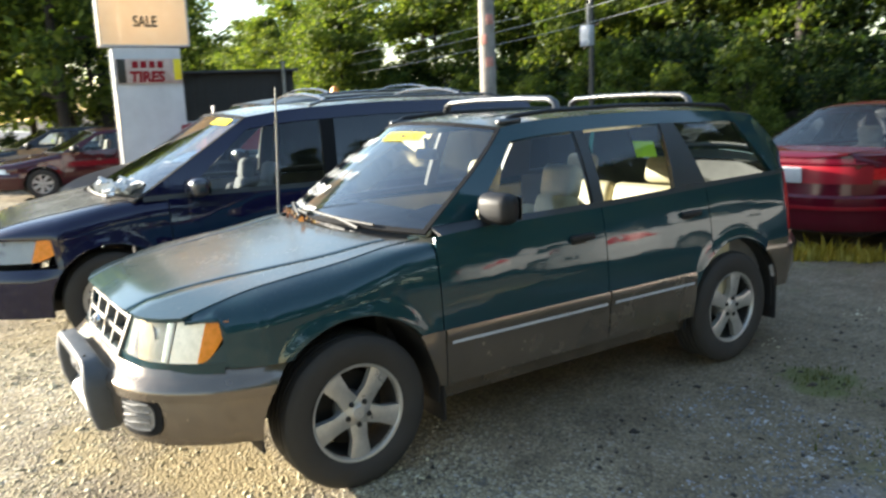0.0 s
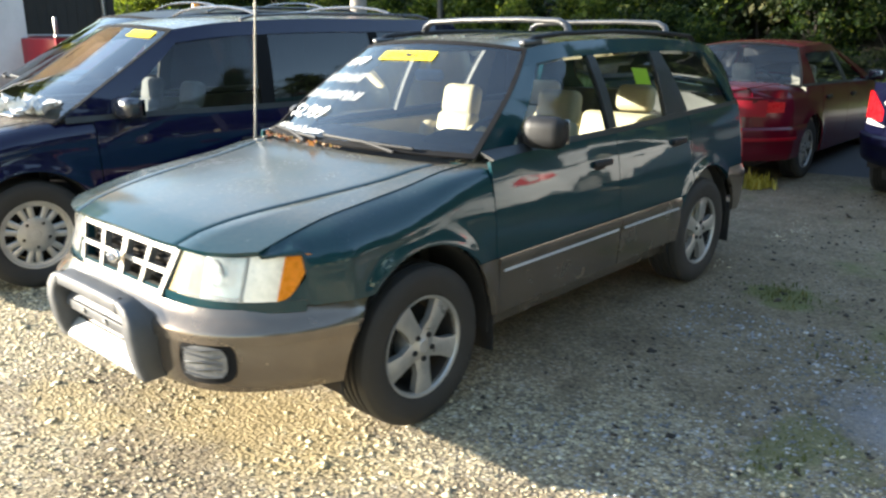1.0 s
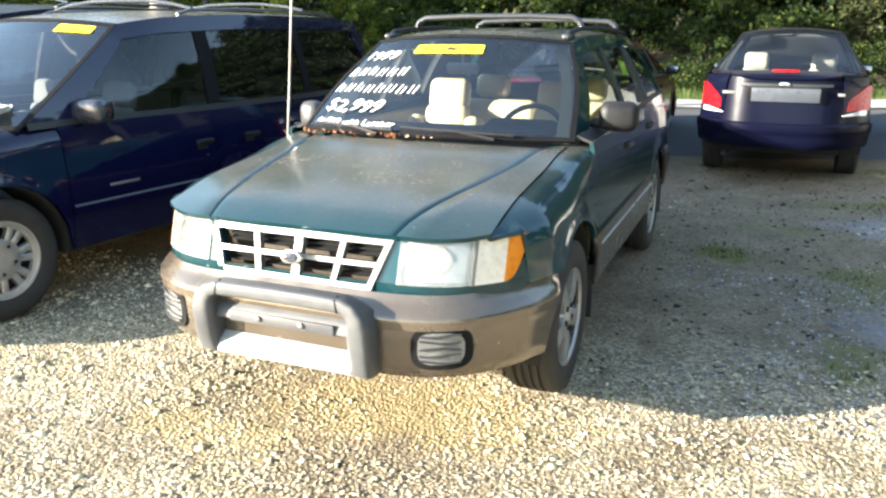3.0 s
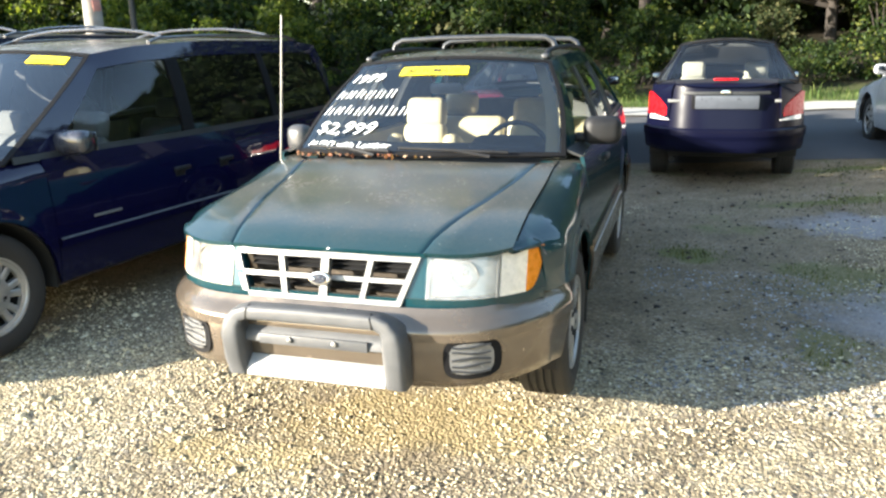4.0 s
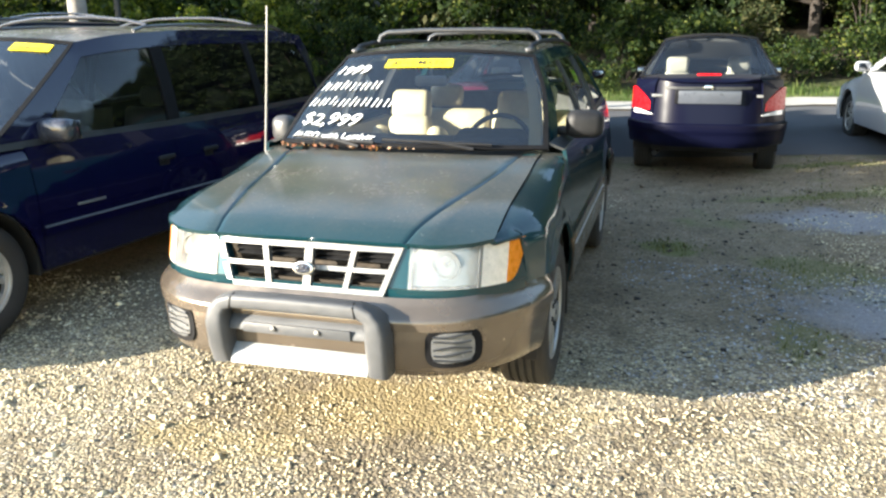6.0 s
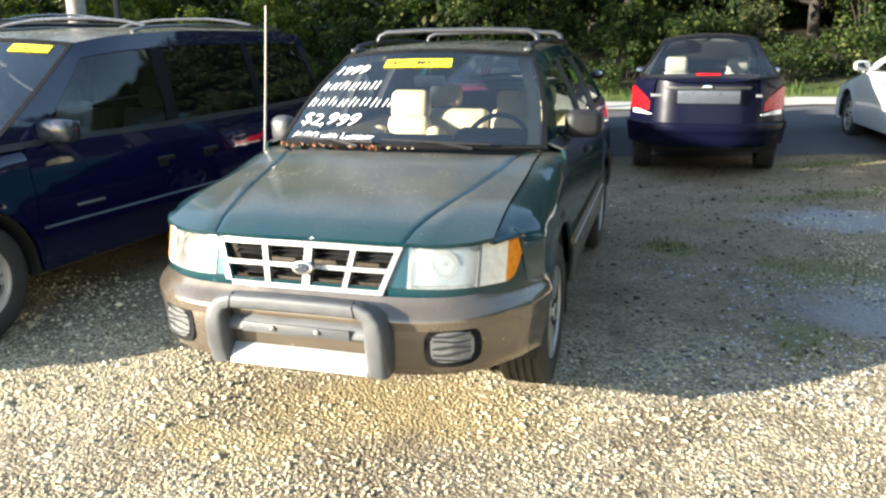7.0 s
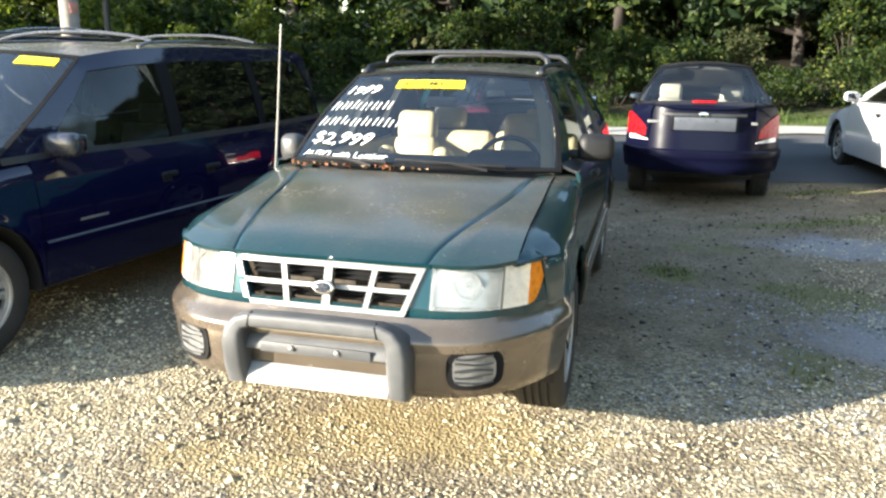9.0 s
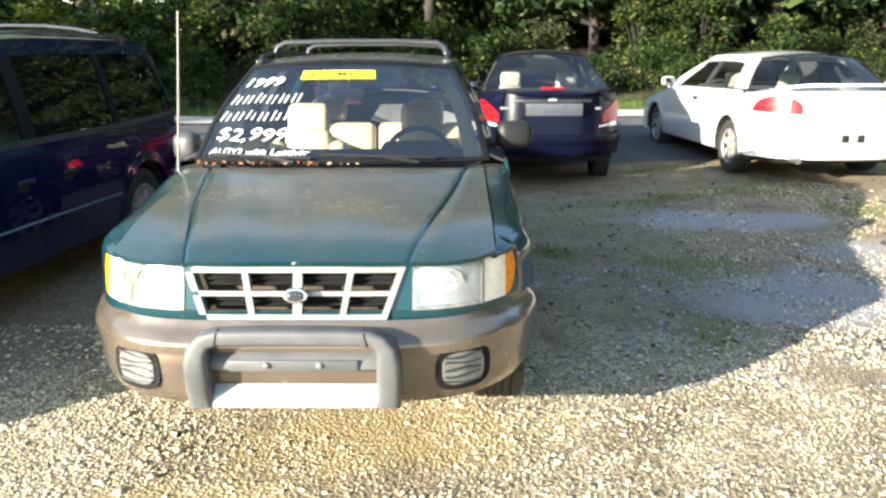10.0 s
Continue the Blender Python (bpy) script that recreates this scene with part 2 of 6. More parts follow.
# ---- mesh helpers ----
class Soup:
    """Vertices and faces gathered for one mesh."""

    def __init__(self):
        self.v, self.f = [], []

    def add(self, v, f):
        n = len(self.v)
        self.v += [tuple(p) for p in v]
        self.f += [tuple(i + n for i in q) for q in f]
        return self

    def sheet(self, fn, nu, nv, thick=0.0, inside=(0, 1.2, 0.7)):
        """A surface fn(u, v) with u and v in 0 to 1, given thickness away from its outer side."""
        P = [[Vector(fn(i / nu, j / nv)) for j in range(nv + 1)] for i in range(nu + 1)]
        c = Vector(inside)
        N, total = [], 0.0
        for i in range(nu + 1):
            for j in range(nv + 1):
                du = P[min(i + 1, nu)][j] - P[max(i - 1, 0)][j]
                dv = P[i][min(j + 1, nv)] - P[i][max(j - 1, 0)]
                n = du.cross(dv)
                n = n.normalized() if n.length > 1e-9 else Vector((0, 0, 0))
                N.append(n)
                total += n.dot(P[i][j] - c)
        flip = total < 0
        flat = [p for row in P for p in row]
        idx = lambda i, j: i * (nv + 1) + j
        quads = [(idx(i, j), idx(i + 1, j), idx(i + 1, j + 1), idx(i, j + 1)) for i in range(nu) for j in range(nv)]
        if flip:
            quads = [q[::-1] for q in quads]
        if not thick:
            return self.add(flat, quads)
        s = -1 if flip else 1
        back = [p - n * (s * thick) for p, n in zip(flat, N)]
        m = len(flat)
        faces = quads + [tuple(k + m for k in q[::-1]) for q in quads]
        ring = [idx(i, 0) for i in range(nu)] + [idx(nu, j) for j in range(nv)] + [idx(i, nv) for i in range(nu, 0, -1)] + [idx(0, j) for j in range(nv, 0, -1)]
        for a, b in zip(ring, ring[1:] + ring[:1]):
            q = (b, a, a + m, b + m)
            faces.append(q[::-1] if flip else q)
        return self.add(flat + back, faces)

    def box(self, c, s, r=0.0, rot=(0, 0, 0), seg=2):
        """A box of size s at c, edges rounded by r, turned by rot degrees."""
        bm = bmesh.new()
        bmesh.ops.create_cube(bm, size=1.0)
        for v in bm.verts:
            v.co = Vector((v.co.x * s[0], v.co.y * s[1], v.co.z * s[2]))
        if r:
            bmesh.ops.bevel(bm, geom=bm.edges[:], offset=min(r, 0.49 * min(s)), segments=seg, profile=0.5, affect='EDGES')
        m = pose(*c, *rot)
        bm.verts.index_update()
        self.add([m @ v.co for v in bm.verts], [[v.index for v in f.verts] for f in bm.faces])
        bm.free()
        return self

    def tube(self, path, r, n=10, flat=1.0, caps=True):
        """A tube along a path of points; r is a number or one per point; flat squeezes it in height."""
        path = [Vector(p) for p in path]
        rs = r if isinstance(r, (list, tuple)) else [r] * len(path)
        base = len(self.v)
        up = Vector((0, 0, 1))
        for i, p in enumerate(path):
            d = (path[min(i + 1, len(path) - 1)] - path[max(i - 1, 0)]).normalized()
            a = d.cross(up) if i == 0 else a - d * a.dot(d)
            a = a.normalized() if a.length > 1e-3 else Vector((1, 0, 0))
            b = a.cross(d).normalized()
            for k in range(n):
                w = 2 * math.pi * k / n
                self.v.append(tuple(p + (a * math.cos(w) + b * math.sin(w) * flat) * rs[i]))
        for i in range(len(path) - 1):
            for k in range(n):
                k2 = (k + 1) % n
                self.f.append((base + i * n + k, base + i * n + k2, base + (i + 1) * n + k2, base + (i + 1) * n + k))
        if caps:
            self.f.append(tuple(base + k for k in range(n))[::-1])
            self.f.append(tuple(base + (len(path) - 1) * n + k for k in range(n)))
        return self

    def lathe(self, prof, n=40, m=None, closed=False):
        """A profile of (radius, along) turned about the x axis, then moved by m."""
        m = m or Matrix()
        base = len(self.v)
        for rad, along in prof:
            for k in range(n):
                w = 2 * math.pi * k / n
                self.v.append(tuple(m @ Vector((along, rad * math.cos(w), rad * math.sin(w)))))
        q = len(prof)
        for i in range(q if closed else q - 1):
            for k in range(n):
                k2, i2 = (k + 1) % n, (i + 1) % q
                self.f.append((base + i * n + k, base + i2 * n + k, base + i2 * n + k2, base + i * n + k2))
        return self


def part(name, soup, material, parent=None, label="", sharp=40.0, m=None):
    """One mesh object from a soup, under a thing or part."""
    me = bpy.data.meshes.new(name)
    me.from_pydata(soup.v, [], soup.f)
    me.validate()
    me.materials.append(material)
    me.polygons.foreach_set("use_smooth", [True] * len(me.polygons))
    me.set_sharp_from_angle(angle=radians(sharp))
    ob = new(name, me)
    if parent is not None:
        ob.parent = parent
    if m is not None:
        ob.matrix_basis = m
    if label:
        tagged(ob, label)
    return ob


def thing(name, label, category, m=None, group="", kind=""):
    """An Empty at the base of a thing."""
    ob = new(name)
    ob.empty_display_size = 0.1
    if m is not None:
        ob.matrix_basis = m
    return tagged(ob, label, category, group, kind)


def smooth_curve(pts):
    """A smooth function through (x, y) points, held flat past the ends."""
    xs, ys = [p[0] for p in pts], [p[1] for p in pts]
    n = len(pts)
    sl = []
    for i in range(n):
        if i in (0, n - 1):
            j = 0 if i == 0 else n - 2
            sl.append((ys[j + 1] - ys[j]) / (xs[j + 1] - xs[j]))
        else:
            a = (ys[i] - ys[i - 1]) / (xs[i] - xs[i - 1])
            b = (ys[i + 1] - ys[i]) / (xs[i + 1] - xs[i])
            sl.append(0.0 if a * b <= 0 else 2 * a * b / (a + b))

    def fn(x):
        if x <= xs[0]:
            return ys[0]
        if x >= xs[-1]:
            return ys[-1]
        i = max(k for k in range(n - 1) if xs[k] <= x)
        h = xs[i + 1] - xs[i]
        t = (x - xs[i]) / h
        return ((2 * t ** 3 - 3 * t * t + 1) * ys[i] + (t ** 3 - 2 * t * t + t) * h * sl[i]
                + (-2 * t ** 3 + 3 * t * t) * ys[i + 1] + (t ** 3 - t * t) * h * sl[i + 1])
    return fn


def lerp(a, b, t):
    return a + (b - a) * t


def letters(text, size, shear=0.0, wobble=0.0, bold=0.0):
    """Flat letter outlines in the built-in font, as 2D points and faces."""
    cu = bpy.data.curves.new("letters", 'FONT')
    cu.body, cu.size, cu.shear, cu.offset = text, size, shear, bold
    cu.resolution_u = 3
    ob = new("letters", cu)
    me = bpy.data.meshes.new_from_object(ob.evaluated_get(bpy.context.evaluated_depsgraph_get()))
    v = [(p.co.x, p.co.y + wobble * math.sin(p.co.x * 17.0 / size * 0.3)) for p in me.vertices]
    f = [tuple(p.vertices) for p in me.polygons]
    bpy.data.objects.remove(ob)
    bpy.data.curves.remove(cu)
    bpy.data.meshes.remove(me)
    return v, f


def islands(v, f):
    """The separate pieces of a flat mesh, each as its own points and faces."""
    root = list(range(len(v)))

    def find(i):
        while root[i] != i:
            i = root[i]
        return i
    for q in f:
        for k in q[1:]:
            root[find(k)] = find(q[0])
    groups = {}
    for q in f:
        groups.setdefault(find(q[0]), []).append(q)
    out = []
    for quads in groups.values():
        used = sorted({k for q in quads for k in q})
        at = {k: i for i, k in enumerate(used)}
        out.append(([v[k] for k in used], [tuple(at[k] for k in q) for q in quads]))
    return out


# ---- vehicles: the form of a body, front towards -y, front axle at y = 0 ----
class Form:
    def __init__(self, W, sill, axle, arch, wheel, front, rear, top, belt, roof, crown, pa, pd, bow, gap, bend=0.045, zm=0.62, brow=0.8, bump_top=0.63, rear_bump_top=0.66, reach=0.62, crease=None):
        self.W, self.sill, self.axle, self.arch, self.wheel = W, sill, axle, arch, wheel
        self.front, self.rear = front, rear
        self.top, self.belt = smooth_curve(top), smooth_curve(belt)
        self.roof_x, self.roof_z = smooth_curve([(y, x) for y, x, z in roof]), smooth_curve([(y, z) for y, x, z in roof])
        self.crown, self.pa, self.pd, self.bow = crown, pa, pd, bow
        self.gap = smooth_curve(gap)
        self.bend, self.zm, self.brow, self.crease = bend, zm, brow, crease
        self.bump_top, self.rear_bump_top, self.reach = bump_top, rear_bump_top, reach

    def plan(self, y):
        """Half the body's width at y."""
        (yf, df, pf), (yr, dr, pr) = self.front, self.rear
        k = 1.0
        if y < yf + df:
            k = min(k, max(0.0, (y - yf) / df) ** (1 / pf))
        if y > yr - dr:
            k = min(k, max(0.0, (yr - y) / dr) ** (1 / pr))
        return self.W * k

    def nose(self, x, off=0.0):
        yf, df, pf = self.front
        return yf + df * (abs(x) / self.W) ** pf - off

    def tail(self, x, off=0.0):
        yr, dr, pr = self.rear
        return yr - dr * (abs(x) / self.W) ** pr + off

    def side(self, y, z, off=0.0):
        """The side's distance from the middle at (y, z), with flared arches."""
        x = self.plan(y) * (1 - self.bend * ((z - self.zm) / 0.4) ** 2)
        for a in (0.0, self.axle):
            d = math.hypot(y - a, z - self.wheel)
            x += 0.014 * math.exp(-((d - self.arch) / 0.045) ** 2)
        return x + off

    def low(self, y, floor=None):
        """The lower edge of the side: the sill, or the arch over a wheel."""
        z = self.sill if floor is None else floor
        for a in (0.0, self.axle):
            d = abs(y - a)
            if d < self.arch:
                z = max(z, self.wheel + math.sqrt(self.arch ** 2 - d * d))
        return z

    def house(self, y, s):
        """The glazed upper side: s from the belt (0) to the roof's edge (1)."""
        zb = self.belt(y)
        xb = self.side(y, zb) - 0.012
        if self.crease:
            k = min(1.0, max(0.0, (1.15 - y) / 0.71))
            xb -= 0.075 * k * k * (3 - 2 * k)
        xr, zr = self.roof_x(y), self.roof_z(y)
        return Vector((lerp(xb, xr, s) + 0.035 * 4 * s * (1 - s) * 0.6, y, lerp(zb, zr, s)))

    def ya(self, s):
        return lerp(self.pa[0], self.pa[1], s)

    def yd(self, s):
        return lerp(self.pd[0], self.pd[1], s)

    def screen(self, u, s, off=0.0, end=0):
        """The windscreen (end 0) or rear window (end 1); u from -1 to 1 across."""
        y = self.ya(s) if end == 0 else self.yd(s)
        e = self.house(y, s)
        k = 1 - abs(u) ** 2.2
        bow = lerp(self.bow[0], self.bow[1], s) * (1 if end == 0 else -0.6)
        return Vector((u * e.x, y - bow * k + (-off if end == 0 else off), e.z + (self.crown * k if s > 0.5 else 0) * (2 * s - 1) + off * 0.8 + 0.012 * k))

    def roof(self, u, t):
        a, b = self.ya(1.0), self.yd(1.0)
        y = lerp(a, b, t)
        k = 1 - abs(u) ** 2.2
        yy = y - lerp(self.bow[1], -self.bow[1] * 0.6, t) * k
        return Vector((u * (self.roof_x(y)), yy, self.roof_z(y) + (self.crown + 0.012) * k))


def wheel_part(parent, m, r, w, spokes, style="five", turn=0.3):
    """A tyre on a spoked rim; the outside looks along +x."""
    hub = new("wheel")
    hub.empty_display_size = 0.05
    hub.parent = parent
    hub.matrix_basis = m
    rim = r * 0.615
    h = w / 2
    prof = [(rim - 0.012, h * 0.72), (rim + 0.006, h * 0.9), (rim + 0.03, h * 1.0), (r * 0.86, h * 1.04), (r * 0.94, h * 0.98), (r * 0.985, h * 0.86), (r, h * 0.72)]
    groove = []
    for g in (0.48, 0.16, -0.16, -0.48):
        groove += [(r + 0.001, h * (g + 0.07)), (r - 0.009, h * (g + 0.045)), (r - 0.009, h * (g - 0.045)), (r + 0.001, h * (g - 0.07))]
    prof += groove + [(a, -b) for a, b in prof[::-1]]
    part("tyre", Soup().lathe(prof, 48, closed=True), RUBBER, hub, "worn black rubber tyre", 30)
    s = Soup()
    face = 0.93 if style == "five" else 0.80
    s.lathe([(rim - 0.008, h * 0.84), (rim - 0.003, h * 0.93), (rim + 0.008, h * 0.95), (rim + 0.006, h * 0.80), (rim - 0.010, h * 0.76)], 48)
    s.lathe([(0.001, h * face), (0.028, h * face), (0.034, h * (face - 0.05)), (0.068, h * (face - 0.09)), (0.078, h * (face - 0.25)), (0.075, 0.0)], 24)
    part("rim_barrel", Soup().lathe([(rim - 0.010, h * 0.76), (rim - 0.03, -h * 0.2), (rim - 0.02, -h * 0.8), (rim, -h * 0.86)], 40), UNDER, hub, "dark inner barrel of the wheel")
    for k in range(spokes):
        pairs = (0.0,) if style != "paired" else (-0.17, 0.17)
        for da in pairs:
            a = 2 * math.pi * k / spokes + da + turn
            wi, wo = (0.040, 0.050) if style == "five" else ((0.024, 0.021) if style == "paired" else (0.03, 0.04))
            ring = []
            for rad, wd, x0 in ((0.05, wi, h * (face - 0.08)), (rim * 0.55, lerp(wi, wo, 0.4) * 0.80, h * face), (rim - 0.005, wo, h * (face - 0.04))):
                ring.append([(x0 - 0.035, rad, -wd), (x0 - 0.004, rad, -wd), (x0, rad, -wd * 0.7), (x0, rad, wd * 0.7), (x0 - 0.004, rad, wd), (x0 - 0.035, rad, wd)])
            v = [(x, rr * math.cos(a) - tt * math.sin(a), rr * math.sin(a) + tt * math.cos(a)) for row in ring for x, rr, tt in row]
            f = [(i * 6 + k2, i * 6 + k2 + 1, (i + 1) * 6 + k2 + 1, (i + 1) * 6 + k2) for i in range(2) for k2 in range(5)]
            s.add(v, f)
    if style == "paired":
        s.lathe([(0.03, h * (face - 0.02)), (rim * 0.50, h * (face + 0.015)), (rim * 0.55, h * (face - 0.03)), (rim * 0.55, h * (face - 0.3))], 32)
        s.lathe([(rim - 0.028, h * (face - 0.20)), (rim - 0.026, h * (face + 0.02)), (rim - 0.006, h * 0.86)], 40)
    ring_r = 0.080 if style == "paired" else 0.052
    rim_ob = part("rim", s, ALLOY, hub, "grey cast alloy rim", 35)
    for k in range(5):
        a = 2 * math.pi * k / 5 + turn
        part("lug_nut", Soup().lathe([(0.0001, h * (face + 0.01)), (0.011, h * (face + 0.01)), (0.014, h * (face - 0.12))], 6, Matrix.Translation((0, ring_r * math.cos(a), ring_r * math.sin(a)))), PLASTIC, rim_ob, "dark lug nut")
    part("brake_disc", Soup().lathe([(0.05, 0.0), (rim * 0.78, 0.0), (rim * 0.78, -0.02), (0.05, -0.02)], 32), UNDER, hub, "rusty dark brake disc")
    return hub


def both(fn):
    for sx in (1, -1):
        fn(sx)


def base_car(F, name, label, category, m, paint, windows, doors, glass, wheels, rear_deck=None, interior=CLOTH, group="", hood_gap=True, pillar=None, seats=True, hood_front=None, rear_rests=True, handles=None):
    """The shell, glazing, doors, wheels and cabin that all the cars share."""
    car = thing(name, label, category, m, group)
    pillar = pillar or paint
    T = 0.018
    yf, yr = F.front[0], F.rear[0]
    cowl = F.pa[0]
    hf = yf + 0.012 if hood_front is None else hood_front
    flip = lambda sx, p: Vector((p[0] * sx, p[1], p[2]))

    def top_z(y, x):
        return F.top(y) - 0.03 * (abs(x) / F.W) ** 2

    # bonnet
    def hood(u, v):
        x = (2 * v - 1)
        yc = cowl - F.bow[0] * (1 - abs(x) ** 2.2) - 0.012
        y0 = hf + (F.front[1] * (abs(x) * F.gap(hf) / F.W) ** F.front[2])
        y = lerp(y0, yc, u ** 0.8)
        xx = x * (F.gap(y) - 0.003)
        return (xx, y, top_z(y, xx) + 0.004)
    drop = smooth_curve([(-0.75, 0.050), (-0.6, 0.040), (-0.3, 0.014), (0.45, 0.004)])
    half = [0, 0.2, 0.4, 0.6, 0.8, 0.93, -0.012, -0.006, 0.0001, 0.006, 0.012, 1.25, 1.5, 1.75, 2.0]
    cols = [(-1, c) for c in half[:0:-1]] + [(1, c) for c in half]

    def column(c, y):
        """Distance from the middle of one of the bonnet's lengthwise lines; the groove runs along F.gap."""
        ga = F.gap(y)
        if abs(c) < 0.02 and c != 0:
            return ga + c
        return c * ga if c < 1 else lerp(ga + 0.012, F.crease - 0.003, c - 1)

    def wide_hood(u, v):
        sg, c = cols[round(v * (len(cols) - 1))]
        xf = column(c, -0.7)
        yc = cowl - F.bow[0] * (1 - min(1.0, xf / 0.70) ** 2.2) - 0.012
        y = lerp(F.nose(xf) + 0.012, yc, u ** 0.8)
        xx = column(c, y)
        ga = F.gap(y)
        z = top_z(y, min(xx, ga)) + 0.004 - 0.007 * math.exp(-((xx - ga) / 0.006) ** 2)
        return (sg * xx, y, z - drop(y) * max(0.0, xx - ga) / (F.crease - ga))
    if F.crease:
        part("bonnet", Soup().sheet(wide_hood, 26, len(cols) - 1, T), paint, car, "dusty sun-faded bonnet with pressed grooves")
    else:
        part("bonnet", Soup().sheet(hood, 22, 22, T), paint, car, "dusty sun-faded bonnet")

    # front wings and, on saloons, rear quarters
    def shoulder(sx, y0, y1, low, gap, n=36, power=1.0, nm="wing"):
        def fn(u, v):
            y = lerp(y0, y1, u ** power)
            zl = low(y)
            xg = gap(y)
            zt = top_z(y, xg)
            zs = max(zl + 0.002, min(zt - 0.16, zt - 0.02))
            xs = F.side(y, zs)
            if v < 0.5 and F.crease and nm == "wing":
                cx = min(F.crease + 0.003, lerp(xg, xs, 0.86))
                cz = max(zs + 0.004, zt - drop(y))
                t = v / 0.5
                k = min(1.0, max(0.0, (y + 0.1) / 0.5))
                p0, p3 = Vector((cx, cz)), Vector((xs, zs))
                p1 = Vector((lerp(cx, xs, lerp(0.62, 0.85, k)), max(zs + 0.003, cz - lerp(0.024, 0.006, k))))
                p2 = Vector((lerp(xs + 0.004, F.side(y, cz), k), lerp(zs, cz, lerp(0.55, 0.88, k))))
                a = p0 * (1 - t) ** 3 + p1 * 3 * t * (1 - t) ** 2 + p2 * 3 * t * t * (1 - t) + p3 * t ** 3
                return (sx * a.x, y, a.y)
            if v < 0.5:
                t = v / 0.5
                p0, p3 = Vector((xg, zt)), Vector((xs, zs))
                p1 = Vector((lerp(xg, xs, 0.62), zt - 0.012))
                p2 = Vector((xs + 0.004, lerp(zs, zt, 0.62)))
                a = p0 * (1 - t) ** 3 + p1 * 3 * t * (1 - t) ** 2 + p2 * 3 * t * t * (1 - t) + p3 * t ** 3
                return (sx * a.x, y, a.y)
            z = lerp(zs, zl, (v - 0.5) / 0.5)
            return (sx * F.side(y, z), y, z)
        part(nm, Soup().sheet(fn, n, 24, T), paint, car)

    def wing_low(y):
        if y < yf + F.front[1] * F.reach:
            return F.brow
        return F.low(y, F.bump_top if y < -F.arch * 0.72 else None)
    wing_end = doors[0][0]
    for sx in (1, -1):
        shoulder(sx, F.nose(F.crease) + 0.016 if F.crease else hf + 0.02 + F.front[1] * ((F.gap(hf) + 0.03) / F.W) ** F.front[2], wing_end - 0.004, wing_low, F.gap, 44, 1.25)

    # doors: (y0, y1) along the belt
    def panel(sx, y0, y1, nm, low=None, n=16, hi=None):
        lo = low or F.low
        def fn(u, v):
            y = lerp(y0, y1, u)
            z = lerp(lo(y), (hi or F.belt)(y), v)
            return (sx * F.side(y, z), y, z)
        return part(nm, Soup().sheet(fn, n, 14, T), paint, car)
    for sx in (1, -1):
        for k, (d0, d1) in enumerate(doors):
            d = panel(sx, d0 + 0.003, d1 - 0.003, "door", n=24)
            yh, zh = handles[k] if handles else (d1 - 0.17, F.belt(d1) - 0.13)
            xh = F.side(yh, zh)
            part("door_handle", Soup().box((sx * (xh + 0.012), yh, zh), (0.028, 0.16, 0.035), 0.012).box((sx * (xh + 0.002), yh - 0.02, zh - 0.03), (0.006, 0.10, 0.05), 0.003), PLASTIC, d, "black plastic door handle")
            if k == 0:
                part("door_lock", Soup().lathe([(0.001, 0.004), (0.012, 0.004), (0.013, 0)], 12, Matrix.Translation((sx * (xh + 0.004), yh + 0.02, zh - 0.10)) @ Matrix.Scale(sx, 4, (1, 0, 0))), CHROME, d, "chrome lock")
        # rear quarter
        q0 = doors[-1][1] + 0.003
        if rear_deck:
            dg = smooth_curve(rear_deck)
            belt_end = F.pd[0] - 0.12
            panel(sx, q0, belt_end, "rear_quarter", n=24, low=lambda y: F.low(y, F.rear_bump_top if y > F.axle + F.arch * 0.7 else None))
            shoulder(sx, belt_end, yr - 0.03 - F.rear[1] * ((dg(yr) + 0.03) / F.W) ** F.rear[2], lambda y: F.low(y, F.rear_bump_top if y > F.axle + F.arch * 0.7 else None), dg, 30, 0.85, "rear_wing")
        else:
            panel(sx, q0, yr - F.rear[1] * 0.5, "rear_quarter", n=40, low=lambda y: F.low(y, F.rear_bump_top if y > F.axle + F.arch * 0.7 else None))

    if rear_deck:
        dg = smooth_curve(rear_deck)
        def lid(u, v):
            x = 2 * v - 1
            yb = F.pd[0] + F.bow[0] * 0.6 * (1 - abs(x) ** 2.2) + 0.02
            ye = yr - 0.012 - F.rear[1] * (abs(x) * dg(yr) / F.W) ** F.rear[2]
            y = lerp(yb, ye, u)
            xx = x * (dg(y) - 0.003)
            return (xx, y, top_z(y, xx) + 0.004)
        part("boot_lid", Soup().sheet(lid, 14, 20, T), paint, car)

    # glazed upper side
    for sx in (1, -1):
        def strip(lo, hi, s0, s1, nm, mat, off=0.0, n=10, thick=0.03, par=car):
            def fn(u, v):
                s = lerp(s0, s1, v)
                y = lerp(lo(s), hi(s), u)
                p = F.house(y, s)
                return (sx * (p.x + off), y, p.z)
            return part(nm, Soup().sheet(fn, n, 10, thick), mat, par)
        edges = [F.ya]
        for (a0, a1, b0, b1) in windows:
            edges += [lambda s, a0=a0, a1=a1: lerp(a0, a1, s), lambda s, b0=b0, b1=b1: lerp(b0, b1, s)]
        edges.append(F.yd)
        S0, S1 = 0.06, 0.84
        for i in range(0, len(edges), 2):
            strip(edges[i], edges[i + 1], S0, S1, "pillar", paint if i in (0, len(edges) - 2) else pillar, n=6)
        strip(F.ya, F.yd, S1, 1.0, "roof_rail_panel", paint, n=30)
